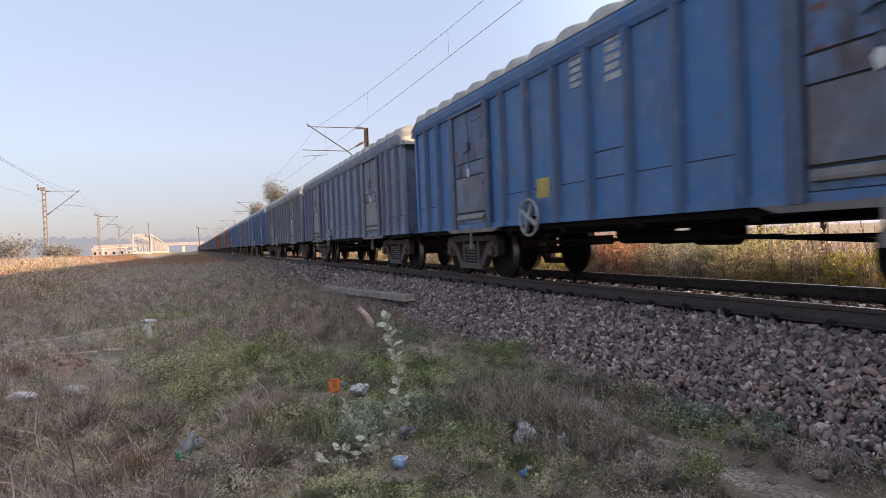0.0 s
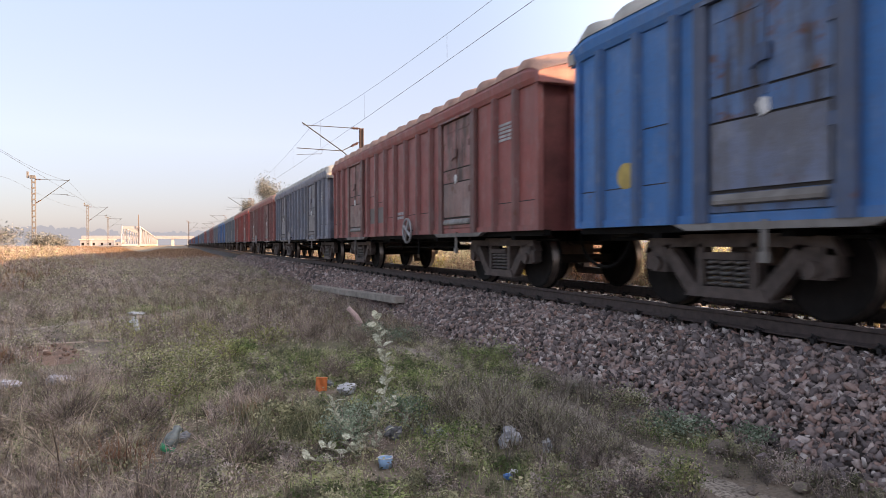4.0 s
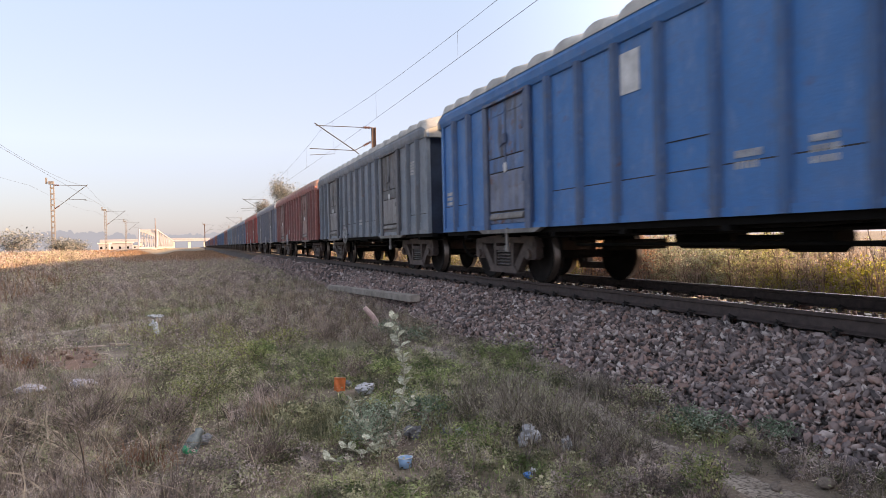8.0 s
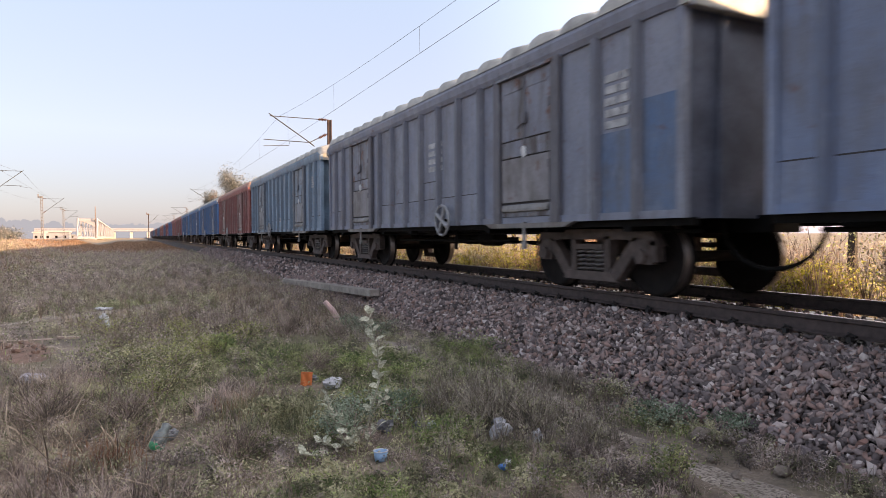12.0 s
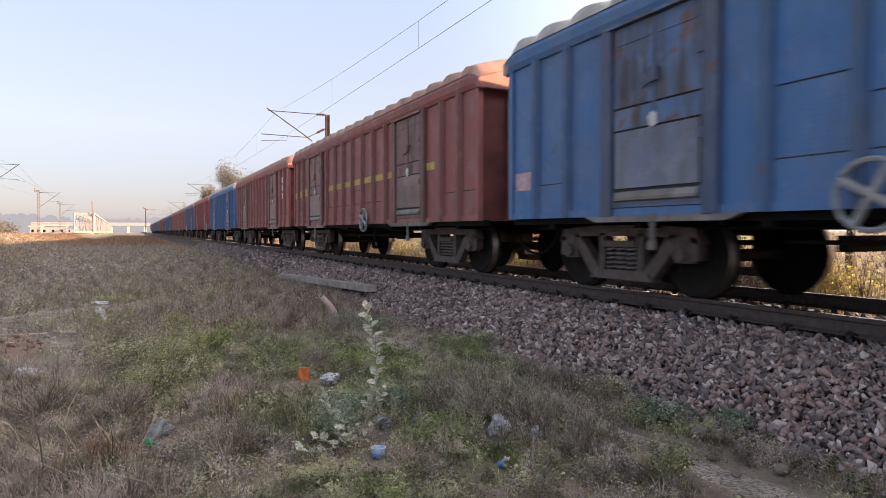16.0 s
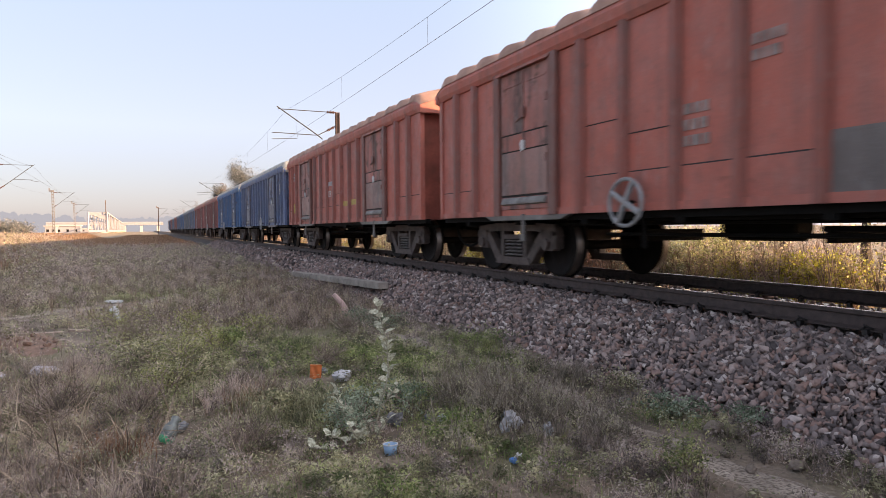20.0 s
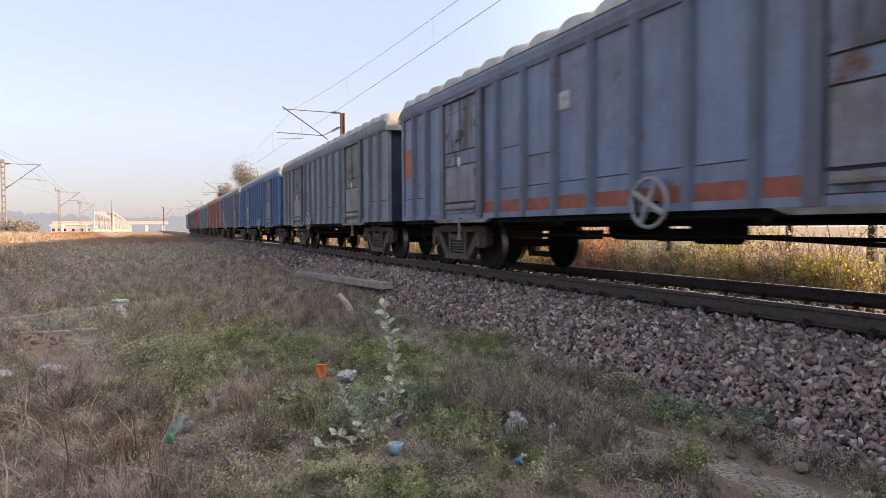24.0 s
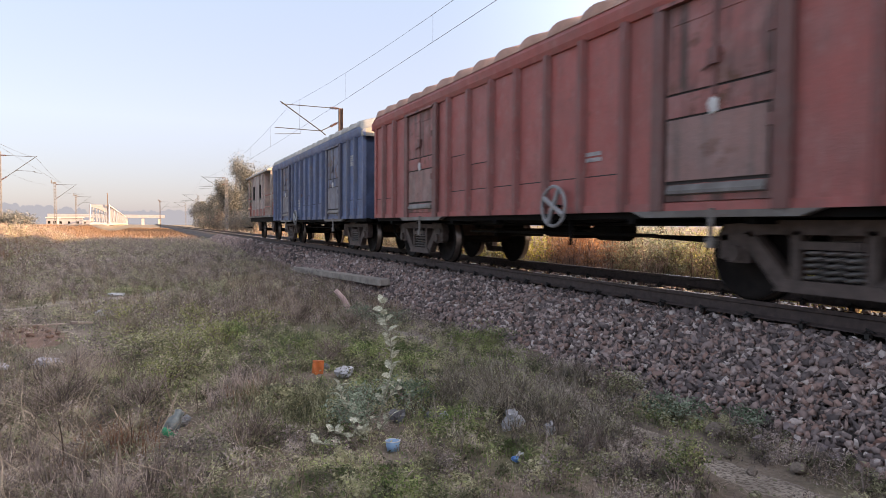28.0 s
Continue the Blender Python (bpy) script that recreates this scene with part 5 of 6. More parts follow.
    for x, y, r in ((-2.2, 9.5, 0.25), (-2.5, 10.1, 0.3), (0.6, 5.6, 0.3), (-0.5, 4.9, 0.3)):
        tuft(x, y, r, 260, 0.22, RUSTY, "blade", "tuft of rust-coloured dead grass")
    # the sunlit verge and bank of the other line
    for zone, n, length, width in (((-16, -4.5, 18, 130), 52000, 0.36, 0.026), ((-6, 4.0, 60, 200), 26000, 0.4, 0.05)):
        (x, y), = sown(rng, [(*zone, n)], lambda x, y: 0.35 + 0.6 * patchy(x, y, 17, 0.5))
        keep = np.abs(x + 8.0 + 0.033 * y) > 1.7
        cloud("dry_grass", *blades(rng, x[keep], y[keep], length, width, 0.8), VERGE, "stuff", "tall dry grass on the bank", "grass")
    (x, y), = sown(rng, [(-9, 3.9, -9, 1.9, 26000)], lambda x, y: 0.15 + 0.8 * patchy(x, y, 3, 1.3))
    cloud("dry_grass", *blades(rng, x, y, 0.10, 0.008, 1.2), STRAW, "stuff", "short withered grass beside the track", "grass")
    x, y = rng.uniform(-9, 3.9, 9000), rng.uniform(-9, 1.9, 9000)
    cloud("green_grass", *blades(rng, x, y, 0.08, 0.008, 1.1), OLIVE, "stuff", "low olive grass beside the track", "grass")
    x, y = rng.uniform(9.3, 13, 9000), rng.uniform(0, 70, 9000)
    cloud("dry_grass", *blades(rng, x, y, 0.3, 0.014, 0.8), STRAW, "stuff", "dry grass beyond the track", "grass")


field()


def shrub(x, y, width, height, count, leaf, mat, label, seed, name="shrub", sparse=1.0, stem=TWIG):
    """Stems fanning from the ground and a loose uneven crown of leaves."""
    rng = np.random.default_rng(seed)
    z = float(soil(x, y))
    if name == "shrub":
        z = min(z, -0.8)
    s = thing(name, label, "shrub" if name != "tree" else "tree", "", "", pose(x, y, z))
    m = M()
    tips = []
    for k in range(9):
        a = rng.uniform(0, 2 * math.pi)
        r = width * 0.5 * rng.uniform(0.2, 1.0)
        h = height * rng.uniform(0.55, 0.95)
        mid = (r * 0.4 * math.cos(a) + rng.normal(0, 0.05 * width), r * 0.4 * math.sin(a), h * 0.5)
        tip = (r * math.cos(a), r * math.sin(a), h)
        m.tube([(0.05 * math.cos(a), 0.05 * math.sin(a), -0.05), mid, tip], 0.012 * height + 0.004, 5, 0, 0.004)
        tips += [mid, tip]
        for q in range(2):
            e = tuple(np.array(mid) + (np.array(tip) - mid) * 0.5 + rng.normal(0, 0.16 * width, 3) * (1, 1, 0.5))
            m.tube([mid, e], 0.006 * height + 0.003, 4, 0, 0.003)
            tips.append(e)
    part("stem_fan", m, stem, s)
    tips = np.array(tips)
    c = tips[rng.integers(0, len(tips), count)] + rng.normal(0, 1, (count, 3)) * (0.13 * width, 0.13 * width, 0.11 * height) * sparse
    c[:, 2] = np.abs(c[:, 2]) * 0.97 + 0.02
    v, f = leaves(rng, c, leaf, 0.8)
    ob = cloud("leaves", v, f, mat, "stuff")
    ob.parent = s
    return s


YELLOW_LEAF = leafy("yellow_leaves", (0.28, 0.28, 0.035), (0.46, 0.45, 0.060), (0.62, 0.61, 0.18), 0.6, 0.7)
AUTUMN = leafy("autumn_leaves", (0.47, 0.235, 0.12), (0.62, 0.37, 0.21), (0.70, 0.48, 0.32), 0.7, 0.8)
GREYGREEN = leafy("grey_green_leaves", (0.30, 0.34, 0.235), (0.49, 0.52, 0.385), (0.66, 0.68, 0.56), 0.7, 0.72)
DRYBUSH = leafy("dry_bush", (0.25, 0.21, 0.165), (0.41, 0.345, 0.28), (0.56, 0.485, 0.41), 0.8, 0.65)
LEAFGREEN = leafy("sunlit_olive_leaves", (0.27, 0.29, 0.13), (0.44, 0.46, 0.22), (0.62, 0.60, 0.34), 0.7, 0.72)


def far_side_bushes():
    rng = np.random.default_rng(31)
    kinds = ((YELLOW_LEAF, "yellow-green leafy bush in the sun"), (AUTUMN, "orange-brown autumn bush in the sun"), (GREYGREEN, "dusty grey-green bush beyond the track"), (DRYBUSH, "half-bare brown bush of fine twigs"), (LEAFGREEN, "olive-green bush with pale leaves"))
    # the hedge starts out of view, added there to block low sun
    y, i = -13.0, 0
    while y < 66:
        k = (3, 4)[i % 2] if y < 8.3 else 0 if y < 9.6 else (3, 4)[i % 2] if y < 13 else 2 if y < 15.4 else 1 if y < 18.6 else 0 if y < 22.5 else (2, 0, 3, 2)[i % 4]
        mat, label = kinds[k]
        shrub(13.1 + rng.uniform(-0.3, 0.3), y, 1.9, (1.15, 2.3, 2.1, 2.1, 1.8)[k] * rng.uniform(0.9, 1.1), 1200, 0.042, mat, label, 100 + i)
        y += 1.35 + 0.012 * i
        i += 1
    # the thicket that fills the bank under and between the bushes
    for i, (mat, a, b, n, top) in enumerate(((DRYBUSH, -14, 90, 7000, 1), (GREYGREEN, 12.2, 15.6, 4500, 1), (AUTUMN, 15.4, 18.8, 6500, 1), (YELLOW_LEAF, 8.3, 9.9, 3000, 0.55), (YELLOW_LEAF, 10.2, 11.4, 1500, 0.4), (LEAFGREEN, 2, 8.4, 2600, 1),
                                                    (YELLOW_LEAF, 18.4, 25, 5000, 1), (GREYGREEN, 22, 40, 10000, 1), (AUTUMN, 40, 90, 11000, 1), (LEAFGREEN, -14, 90, 5000, 0.8), (LEAFGREEN, 9.8, 13.6, 4500, 0.9))):
        n = int(n * 1.3)
        q = np.random.default_rng(600 + i)
        x, y = q.uniform(12.5, 13.3, n), q.uniform(a, b, n)
        z = -1.0 + q.beta(1.1, 1.5, n) * (1.3 + 1.7 * patchy(x, y, 40 + i, 0.9)) * top
        cloud("thicket", *leaves(q, np.stack([x, y, z], 1), 0.036, 0.9), mat, "stuff", "tangled sunlit thicket on the far bank", "bushes")
        k = n // 40
        cloud("thicket_twigs", *twigs(q, q.uniform(12.6, 14, k), q.uniform(a, b, k), 1.5, 6, 1.3, lambda u, v: 0 * u - 1.05), TWIG, "stuff", "bare twigs in the thicket", "bushes")
    # unseen trees added behind: crowns block low sun, bare trunks let it reach bushes
    for i in range(26):
        tree(19.5 + rng.uniform(-0.5, 0.5), -22.0 + 2.8 * i, 7.45 + rng.uniform(-0.25, 0.25), 5.0, TREELEAF, "added unseen tree whose close crown blocks low sun", 200 + i, 7500, 0.27, 0.66)


def tree(x, y, height, width, mat, label, seed, count=6000, leaf=0.20, bare=0.25):
    rng = np.random.default_rng(seed)
    t = thing("tree", label, "tree", "", "", pose(x, y, -0.9))
    m = M()
    top = (rng.normal(0, 0.3), rng.normal(0, 0.3), height * 0.92)
    m.tube([(0, 0, 0), (rng.normal(0, 0.15), rng.normal(0, 0.15), height * 0.4), top], 0.022 * height, 8, 0, 0.02)
    tips = []
    for k in range(16):
        f = rng.uniform(bare, 0.92)
        a = rng.uniform(0, 2 * math.pi)
        r = width * 0.5 * rng.uniform(0.35, 1.0) * (1.1 - 0.55 * f)
        s = (top[0] * f, top[1] * f, height * f * 0.9)
        e = (s[0] + r * math.cos(a), s[1] + r * math.sin(a), s[2] + height * rng.uniform(0.03, 0.14))
        m.tube([s, ((s[0] + e[0]) / 2, (s[1] + e[1]) / 2, (s[2] + e[2]) / 2 - 0.1), e], 0.007 * height, 5, 0, 0.015)
        tips += [e, tuple((np.array(s) * 0.4 + np.array(e) * 0.6))]
    tips.append(top)
    part("trunk", m, DARKBARK, t)
    tips = np.array(tips)
    c = tips[rng.integers(0, len(tips), count)] + rng.normal(0, 1, (count, 3)) * (0.13 * width, 0.13 * width, 0.055 * height)
    ob = cloud("crown", *leaves(rng, c, leaf, 0.8), mat, "stuff")
    ob.parent = t
    return t


TREELEAF = leafy("tree_leaves", (0.15, 0.14, 0.10), (0.23, 0.21, 0.155), (0.32, 0.29, 0.22), 0.75, 0.35)
for i, (x, y, h, w) in enumerate(((12.6, 152, 8.0, 6.0), (13.4, 136, 10.5, 5.5), (15.0, 128, 15.0, 5.0), (16.6, 120, 13.0, 5.5), (18.0, 110, 11.5, 7.0), (20, 98, 10.5, 7.0), (12.0, 172, 7.5, 7.0), (22, 86, 9.0, 7.0), (13.5, 195, 8, 8), (24, 72, 8, 7), (14.2, 146, 9.5, 6), (17.5, 133, 11, 6), (19.5, 118, 11, 7))):
    tree(x, y, h, w, HAZY, "thin-crowned roadside tree, its olive leaves greyed for haze", 300 + i, 11000, 0.13, 0.08)
for i, (x, y, w, h) in enumerate(((11.8, 158, 5, 4.0), (12.2, 146, 5, 4.2), (12.6, 137, 5, 3.8), (13.0, 129, 5, 4.5), (13.6, 121, 5, 4.0), (14.2, 113, 5, 4.2), (15.0, 104, 5, 4.0))):
    shrub(x, y, w, h, 5000, 0.10, (HAZY, DRYBUSH)[i % 2], "dull tangled bush under roadside trees", 340 + i, "roadside_bush")


far_side_bushes()


# ---- overhead line, the other track, the distance ----
CONTACT, STRUT = 5.60, 58.3


def catenary(y, first=34.3, low=6.2):
    k = (y - first) / STRUT
    k = k - math.floor(k) - 0.5
    return low + 1.0 * (2 * k) ** 2


def insulator(name, a, b, parent):
    a, b = Vector(a), Vector(b)
    m = M()
    m.tube([a, b], 0.03, 6)
    for k in range(5):
        p = a + (b - a) * (0.15 + 0.17 * k)
        q = p + (b - a) * 0.07
        m.tube([p, q], 0.075, 10)
    return part(name, m, CERAMIC, parent, "ribbed brown insulator")


def mast(x, y, base, top, reach, mat, label, lattice=False, hung=False):
    """A mast with its bracket; reach is signed, from the mast to the wires."""
    t = thing("overhead_line_mast", label, "mast", "overhead line masts", "", pose(x, y, base))
    h = top - base
    d = reach
    if lattice:
        for q in (-1, 1):
            part("upright", M().box(q * 0.14 - 0.035, q * 0.14 + 0.035, -0.12, 0.12, 0, h), mat, t)
        for k in range(int(h / 0.55)):
            part("batten", M().box(-0.14, 0.14, -0.126, 0.126, 0.3 + 0.55 * k, 0.46 + 0.55 * k), mat, t)
    else:
        part("post", M().box(-0.10, 0.10, -0.012, 0.012, 0, h).box(-0.11, -0.09, -0.10, 0.10, 0, h).box(0.09, 0.11, -0.10, 0.10, 0, h), mat, t)
    part("footing", M().box(-0.35, 0.35, -0.35, 0.35, -0.4, 0.15, 0, 0.04), CONCRETE, t)
    s = 1 if d > 0 else -1
    tip = (d, 0, h - 0.03)
    part("stay_tube", M().tube([(0.62 * s, 0, h - 0.02), tip], 0.022, 6), WIRE, t)
    insulator("insulator", (0.12 * s, 0, h - 0.02), (0.62 * s, 0, h - 0.02), t)
    if hung:
        joint = (1.12 * s, 0, h - 1.33)
        insulator("insulator", (0.15 * s, 0, h - 0.80), (0.62 * s, 0, h - 1.06), t)
        part("strut_tube", M().tube([(0.62 * s, 0, h - 1.06), joint], 0.022, 6), WIRE, t)
        part("bracket_tube", M().tube([(0.86 * s, 0, h - 1.53), joint, (d + 0.06 * s, 0, h + 0.10)], 0.03, 6), WIRE, t)
        part("registration_arm", M().tube([joint, (d + 0.35 * s, 0, h - 1.30)], 0.022, 6), WIRE, t)
        part("steady_arm", M().tube([(2.2 * s, 0, h - 1.31), (2.25 * s, 0, h - 1.55), (d + 0.35 * s, 0, h - 1.65)], 0.016, 5), WIRE, t)
        return t
    foot = (0.15 * s, 0, h - 2.35)
    k1 = (0.62 * s, 0, h - 2.0)
    insulator("insulator", foot, k1, t)
    part("bracket_tube", M().tube([k1, (d + 0.06 * s, 0, h + 0.06)], 0.028, 6), WIRE, t)
    part("head_frame", M().box(-0.30, 0.16, -0.2, 0.2, h + 0.05, h + 0.35).box(-0.55, -0.40, -0.12, 0.12, h + 0.1, h + 0.7), mat, t)
    arm = h - 1.40
    f = (h - 2.0 - arm) / (2.06)
    xa = (0.62 + (abs(d) - 0.56) * -f) * s
    part("registration_arm", M().tube([(xa, 0, arm), (d - 0.1 * s, 0, arm - 0.02)], 0.02, 6), WIRE, t)
    part("steady_arm", M().tube([(d - 0.1 * s, 0, arm), (d - 0.25 * s, 0, arm - 0.1), (d + 0.45 * s, 0, arm - 0.2)], 0.014, 5), WIRE, t)
    return t


for y in (-24.0, 34.3, 92.6, 150.9, 209.2):
    mast(9.4, y, -0.7, 7.25, -3.25, MASTMAT if y < 60 else PALEMAST, "rust-brown steel overhead line mast with a bracket" if y < 60 else "pale lattice overhead line mast beyond the track", y > 60, True)


def wire(name, pts, r, label):
    return tagged(part(name, M().tube(pts, r, 5), WIRE, None, label), "", "wire")


ys = [-40 + 2 * k for k in range(150)]
wire("contact_wire", [(XC + 0.2 * math.sin(math.pi * y / STRUT), y, CONTACT) for y in ys], 0.0065, "thin dark contact wire over the near track")
wire("catenary_wire", [(XC + 0.2 * math.sin(math.pi * y / STRUT), y, catenary(y)) for y in ys], 0.0055, "thin dark carrying wire above the contact wire")
for k in range(-2, 9):
    y = 15.3 + 8.3 * k
    x = XC + 0.2 * math.sin(math.pi * y / STRUT)
    tagged(part("dropper", M().tube([(x, y, CONTACT), (x, y, catenary(y))], 0.004, 4), WIRE, None, "thin dropper wire between the two wires"), "", "wire", "droppers")


def left_x(y):
    return -8.0 - 0.033 * y


def left_line():
    turn = pose(-8.0, 0, 0, 0, 0, 1.89)
    bed = part("ballast_bank", M().along([(-2.5, -0.95), (-1.45, 0.10), (1.45, 0.10), (2.5, -0.95)], -10, 900), CONCRETE, None, "low ballast bank of the other line in the sun", at=turn)
    tagged(bed, "", "ballast", "", "structure")
    bed.data.materials[0] = plain("dusty_ballast", (0.24, 0.17, 0.12), 0.9, 0, 0.4, 6, 0.6)
    for s in (-1, 1):
        r = M().along([(x + s * 0.873, z + 0.32) for x, z in rail_profile(0)], -10, 900)
        ob = part("rail", r, [RAIL, RAILHEAD], None, "brown steel rail of the other line", at=turn)
        tagged(ob, "", "rail", "rails of the other track", "structure")
    for k in range(44):
        if k == 0:
            first = part("sleeper", M().box(-1.3, 1.3, -0.11, 0.11, 0.05, 0.155, 0, 0.02), CONCRETE, bed)
            data = first.data
            first.matrix_basis = pose(0, 24, 0)
        else:
            o = new("sleeper", data)
            o.parent = bed
            o.matrix_basis = pose(0, 24 + 0.61 * k, 0)
    for x, y in ((-13.15, 71.0), (-14.5, 120.0), (-16.4, 172.0)):
        mast(x, y, -0.2, 7.1, 3.0, PALEMAST, "grey lattice steel overhead line mast of the other line", True)
    mast(2.1, 200, -0.8, 7.1, 2.6, MASTMAT, "dark steel overhead line mast far along the track", False)
    ys = [10 + 4 * k for k in range(48)]
    wire("contact_wire", [(left_x(y) + 0.2, y, 5.9) for y in ys], 0.009, "thin contact wire of the other line")
    wire("catenary_wire", [(left_x(y) + 0.2, y, catenary(y, 71.0, 6.2) - 0.2) for y in ys], 0.008, "thin carrying wire of the other line")
    wire("feeder_wire", [(-13.5 - 0.02 * y, y, 7.0 - 0.5 * math.sin(math.pi * ((y - 71) / 50 % 1))) for y in ys], 0.008, "thin feeder wire along the masts")


left_line()

WHITEPAINT = plain("white_paint", (0.26, 0.255, 0.275), 0.6, 0, 0.12, 0.4)


def truss_bridge():
    t = thing("truss_bridge", "long white-painted steel truss railway bridge far off", "bridge", "", "", pose(-15.9, 236, 0, 0, 0, 1.2))
    w, h, panel, n = 2.8, 7.0, 22.0, 20
    for s in (-1, 1):
        part("top_chord", M().box(s * w - 0.25, s * w + 0.25, panel * 0.45, n * panel, h - 0.5, h), WHITEPAINT, t)
        part("bottom_chord", M().box(s * w - 0.25, s * w + 0.25, 0, n * panel, 0.4, 1.0), WHITEPAINT, t)
        for k in range(n + 1):
            y = k * panel
            if k:
                part("post", M().box(s * w - 0.2, s * w + 0.2, y - 0.2, y + 0.2, 1.0, h - 0.5), WHITEPAINT, t)
            if k < n:
                a, b = (0.7, h - 0.25) if k % 2 == 0 else (h - 0.25, 0.7)
                part("diagonal", M().tube([(s * w, y, a), (s * w, y + panel, b)], 0.13, 4), WHITEPAINT, t)
    for k in range(1, n):
        part("cross_strut", M().box(-w, w, k * panel - 0.15, k * panel + 0.15, h - 0.7, h - 0.2), WHITEPAINT, t)
    part("portal", M().box(-w - 0.3, w + 0.3, 4.6, 5.0, h - 0.9, h).box(-w - 0.25, -w + 0.25, -0.2, 0.3, 0.4, 1.2).tube([(-w, 0, 1), (-w, 4.8, h)], 0.3, 6).tube([(w, 0, 1), (w, 4.8, h)], 0.3, 6), WHITEPAINT, t)
    part("deck", M().box(-w, w, 0, n * panel, 0.1, 0.4), CONCRETE, t)
    for k in range(n // 4 + 1):
        part("pier", M().box(-w, w, k * panel * 4 - 0.8, k * panel * 4 + 0.8, -6, 0.1), CONCRETE, t)


truss_bridge()


def viaduct():
    v = thing("viaduct", "pale concrete road viaduct crossing far behind the bridge", "bridge", "", "", pose(0, 690, 0))
    part("deck", M().box(-88, 12, -5, 5, 6.2, 8.0, 0), WHITEPAINT, v)
    part("parapet", M().box(-88, 12, -5.2, -5.0, 8.2, 9.2), WHITEPAINT, v)
    for k in range(7):
        part("pier", M().box(-84 + 15 * k, -81.5 + 15 * k, -3, 3, -2, 5.6), CONCRETE, v)
    for x, y, w, h, lab in ((-49, 400, 5, 4.2, "small white hut by the line"), (-44, 430, 13, 4.6, "low white building with a flat roof"), (-62, 640, 30, 3.4, "long low white shed with a flat roof")):
        b = thing("building", lab, "building", "", "", pose(x, y, -0.9))
        part("wall", M().box(-w / 2, w / 2, -4, 4, 0, h), WHITEPAINT, b)
        part("roof", M().box(-w / 2 - 0.6, w / 2 + 0.6, -4.6, 4.6, h, h + 0.5), CONCRETE, b)
        for k in range(max(2, int(w / 4))):
            x0 = -w / 2 + (k + 0.5) * w / max(2, int(w / 4))
            part("window", M().box(x0 - 0.6, x0 + 0.6, -4.05, -3.9, 1.2, 2.6), UNDER, b)
    part_post = thing("signal_post", "thin dark signal post by the bridge", "post", "", "", pose(-13.6, 240, -0.5))
    part("pole", M().tube([(0, 0, 0), (0, 0, 11.5)], 0.12, 6), MASTMAT, part_post)


viaduct()


def backdrop():
    """Hazy woods along the horizon: ragged outlines at three distances, paler the further off."""
    rng = np.random.default_rng(77)
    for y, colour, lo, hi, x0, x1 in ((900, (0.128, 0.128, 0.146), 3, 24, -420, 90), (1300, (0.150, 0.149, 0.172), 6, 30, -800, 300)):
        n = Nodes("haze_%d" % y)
        # the haze is put into each sheet's flat glowing colour
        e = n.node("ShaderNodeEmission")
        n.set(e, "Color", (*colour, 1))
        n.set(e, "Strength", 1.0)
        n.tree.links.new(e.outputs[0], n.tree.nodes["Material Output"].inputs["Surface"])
        xs = np.arange(x0, x1, 1.0)
        k = np.zeros_like(xs)
        for _ in range(420):
            c = rng.uniform(x0, x1)
            w, h = rng.uniform(3, 9), rng.uniform(0.35, 0.75) + 0.3 * math.sin(c * 0.021 + y) * math.sin(c * 0.009)
            k = np.maximum(k, h * np.clip(1 - np.abs((xs - c) / w) ** 3.0, 0, 1) ** 0.5)
        z = lo + (hi - lo) * k + rng.normal(0, 0.45, len(xs))
        v = [(x, y, -4) for x in xs] + [(x, y + rng.uniform(-2, 2), q) for x, q in zip(xs, z)]
        m = len(xs)
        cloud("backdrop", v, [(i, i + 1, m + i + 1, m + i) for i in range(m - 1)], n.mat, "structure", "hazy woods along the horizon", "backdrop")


backdrop()


# ---- small things on the ground ----
def crumple(name, label, category, x, y, sx, sy, sz, mat, seed, turn=0.0, sink=0.15, rough=1.0, lobes=()):
    """A crumpled sack or wrapper: a folded, uneven shell."""
    rng = np.random.default_rng(seed)
    bm = bmesh.new()
    bmesh.ops.create_icosphere(bm, subdivisions=3, radius=1.0)
    p = rng.uniform(0, 6.28, 9)
    for v in bm.verts:
        c = v.co
        k = 1 + rough * (0.20 * math.sin(3 * c.x + p[0] + 2 * c.z) + 0.14 * math.sin(5 * c.y + p[1] - 3 * c.x) + 0.08 * math.sin(11 * c.z + p[2] + 7 * c.y) + rng.uniform(-0.11, 0.11))
        v.co = (c.x * k * sx, c.y * k * sy, c.z * k * sz)
    for dx, dy, dz, lx, ly, lz in lobes:
        new_ones = bmesh.ops.create_icosphere(bm, subdivisions=3, radius=1.0)["verts"]
        for v in new_ones:
            c = v.co
            k = 1 + rough * (0.22 * math.sin(4 * c.x + p[3] + 2 * c.z) + 0.14 * math.sin(6 * c.y + p[4] - 3 * c.x) + rng.uniform(-0.05, 0.05))
            v.co = (dx + c.x * k * lx, dy + c.y * k * ly, dz + c.z * k * lz)
    me = bpy.data.meshes.new(name)
    bm.to_mesh(me)
    bm.free()
    me.materials.append(mat)
    ob = new(name, me)
    ob.matrix_basis = pose(x, y, float(soil(x, y)) + sz * (1 - sink) + 0.012, 0, 0, turn)
    return tagged(ob, label, category)


PLASTIC = plain("white_plastic", (0.50, 0.50, 0.52), 0.35, 0, 0.15, 20)
DIRTYBAG = plain("dirty_plastic", (0.18, 0.185, 0.20), 0.4, 0, 0.5, 14)
PALEBAG = plain("pale_torn_plastic", (0.42, 0.42, 0.445), 0.5, 0, 0.3, 14)
DARKBAG = plain("dark_plastic", (0.13, 0.13, 0.145), 0.5, 0, 0.5, 14)
WEATHERED = plain("weathered_concrete", (0.30, 0.26, 0.225), 0.9, 0, 0.35, 4, 0.4)
LILAC = plain("lilac_plastic", (0.48, 0.45, 0.50), 0.4, 0, 0.3, 14)
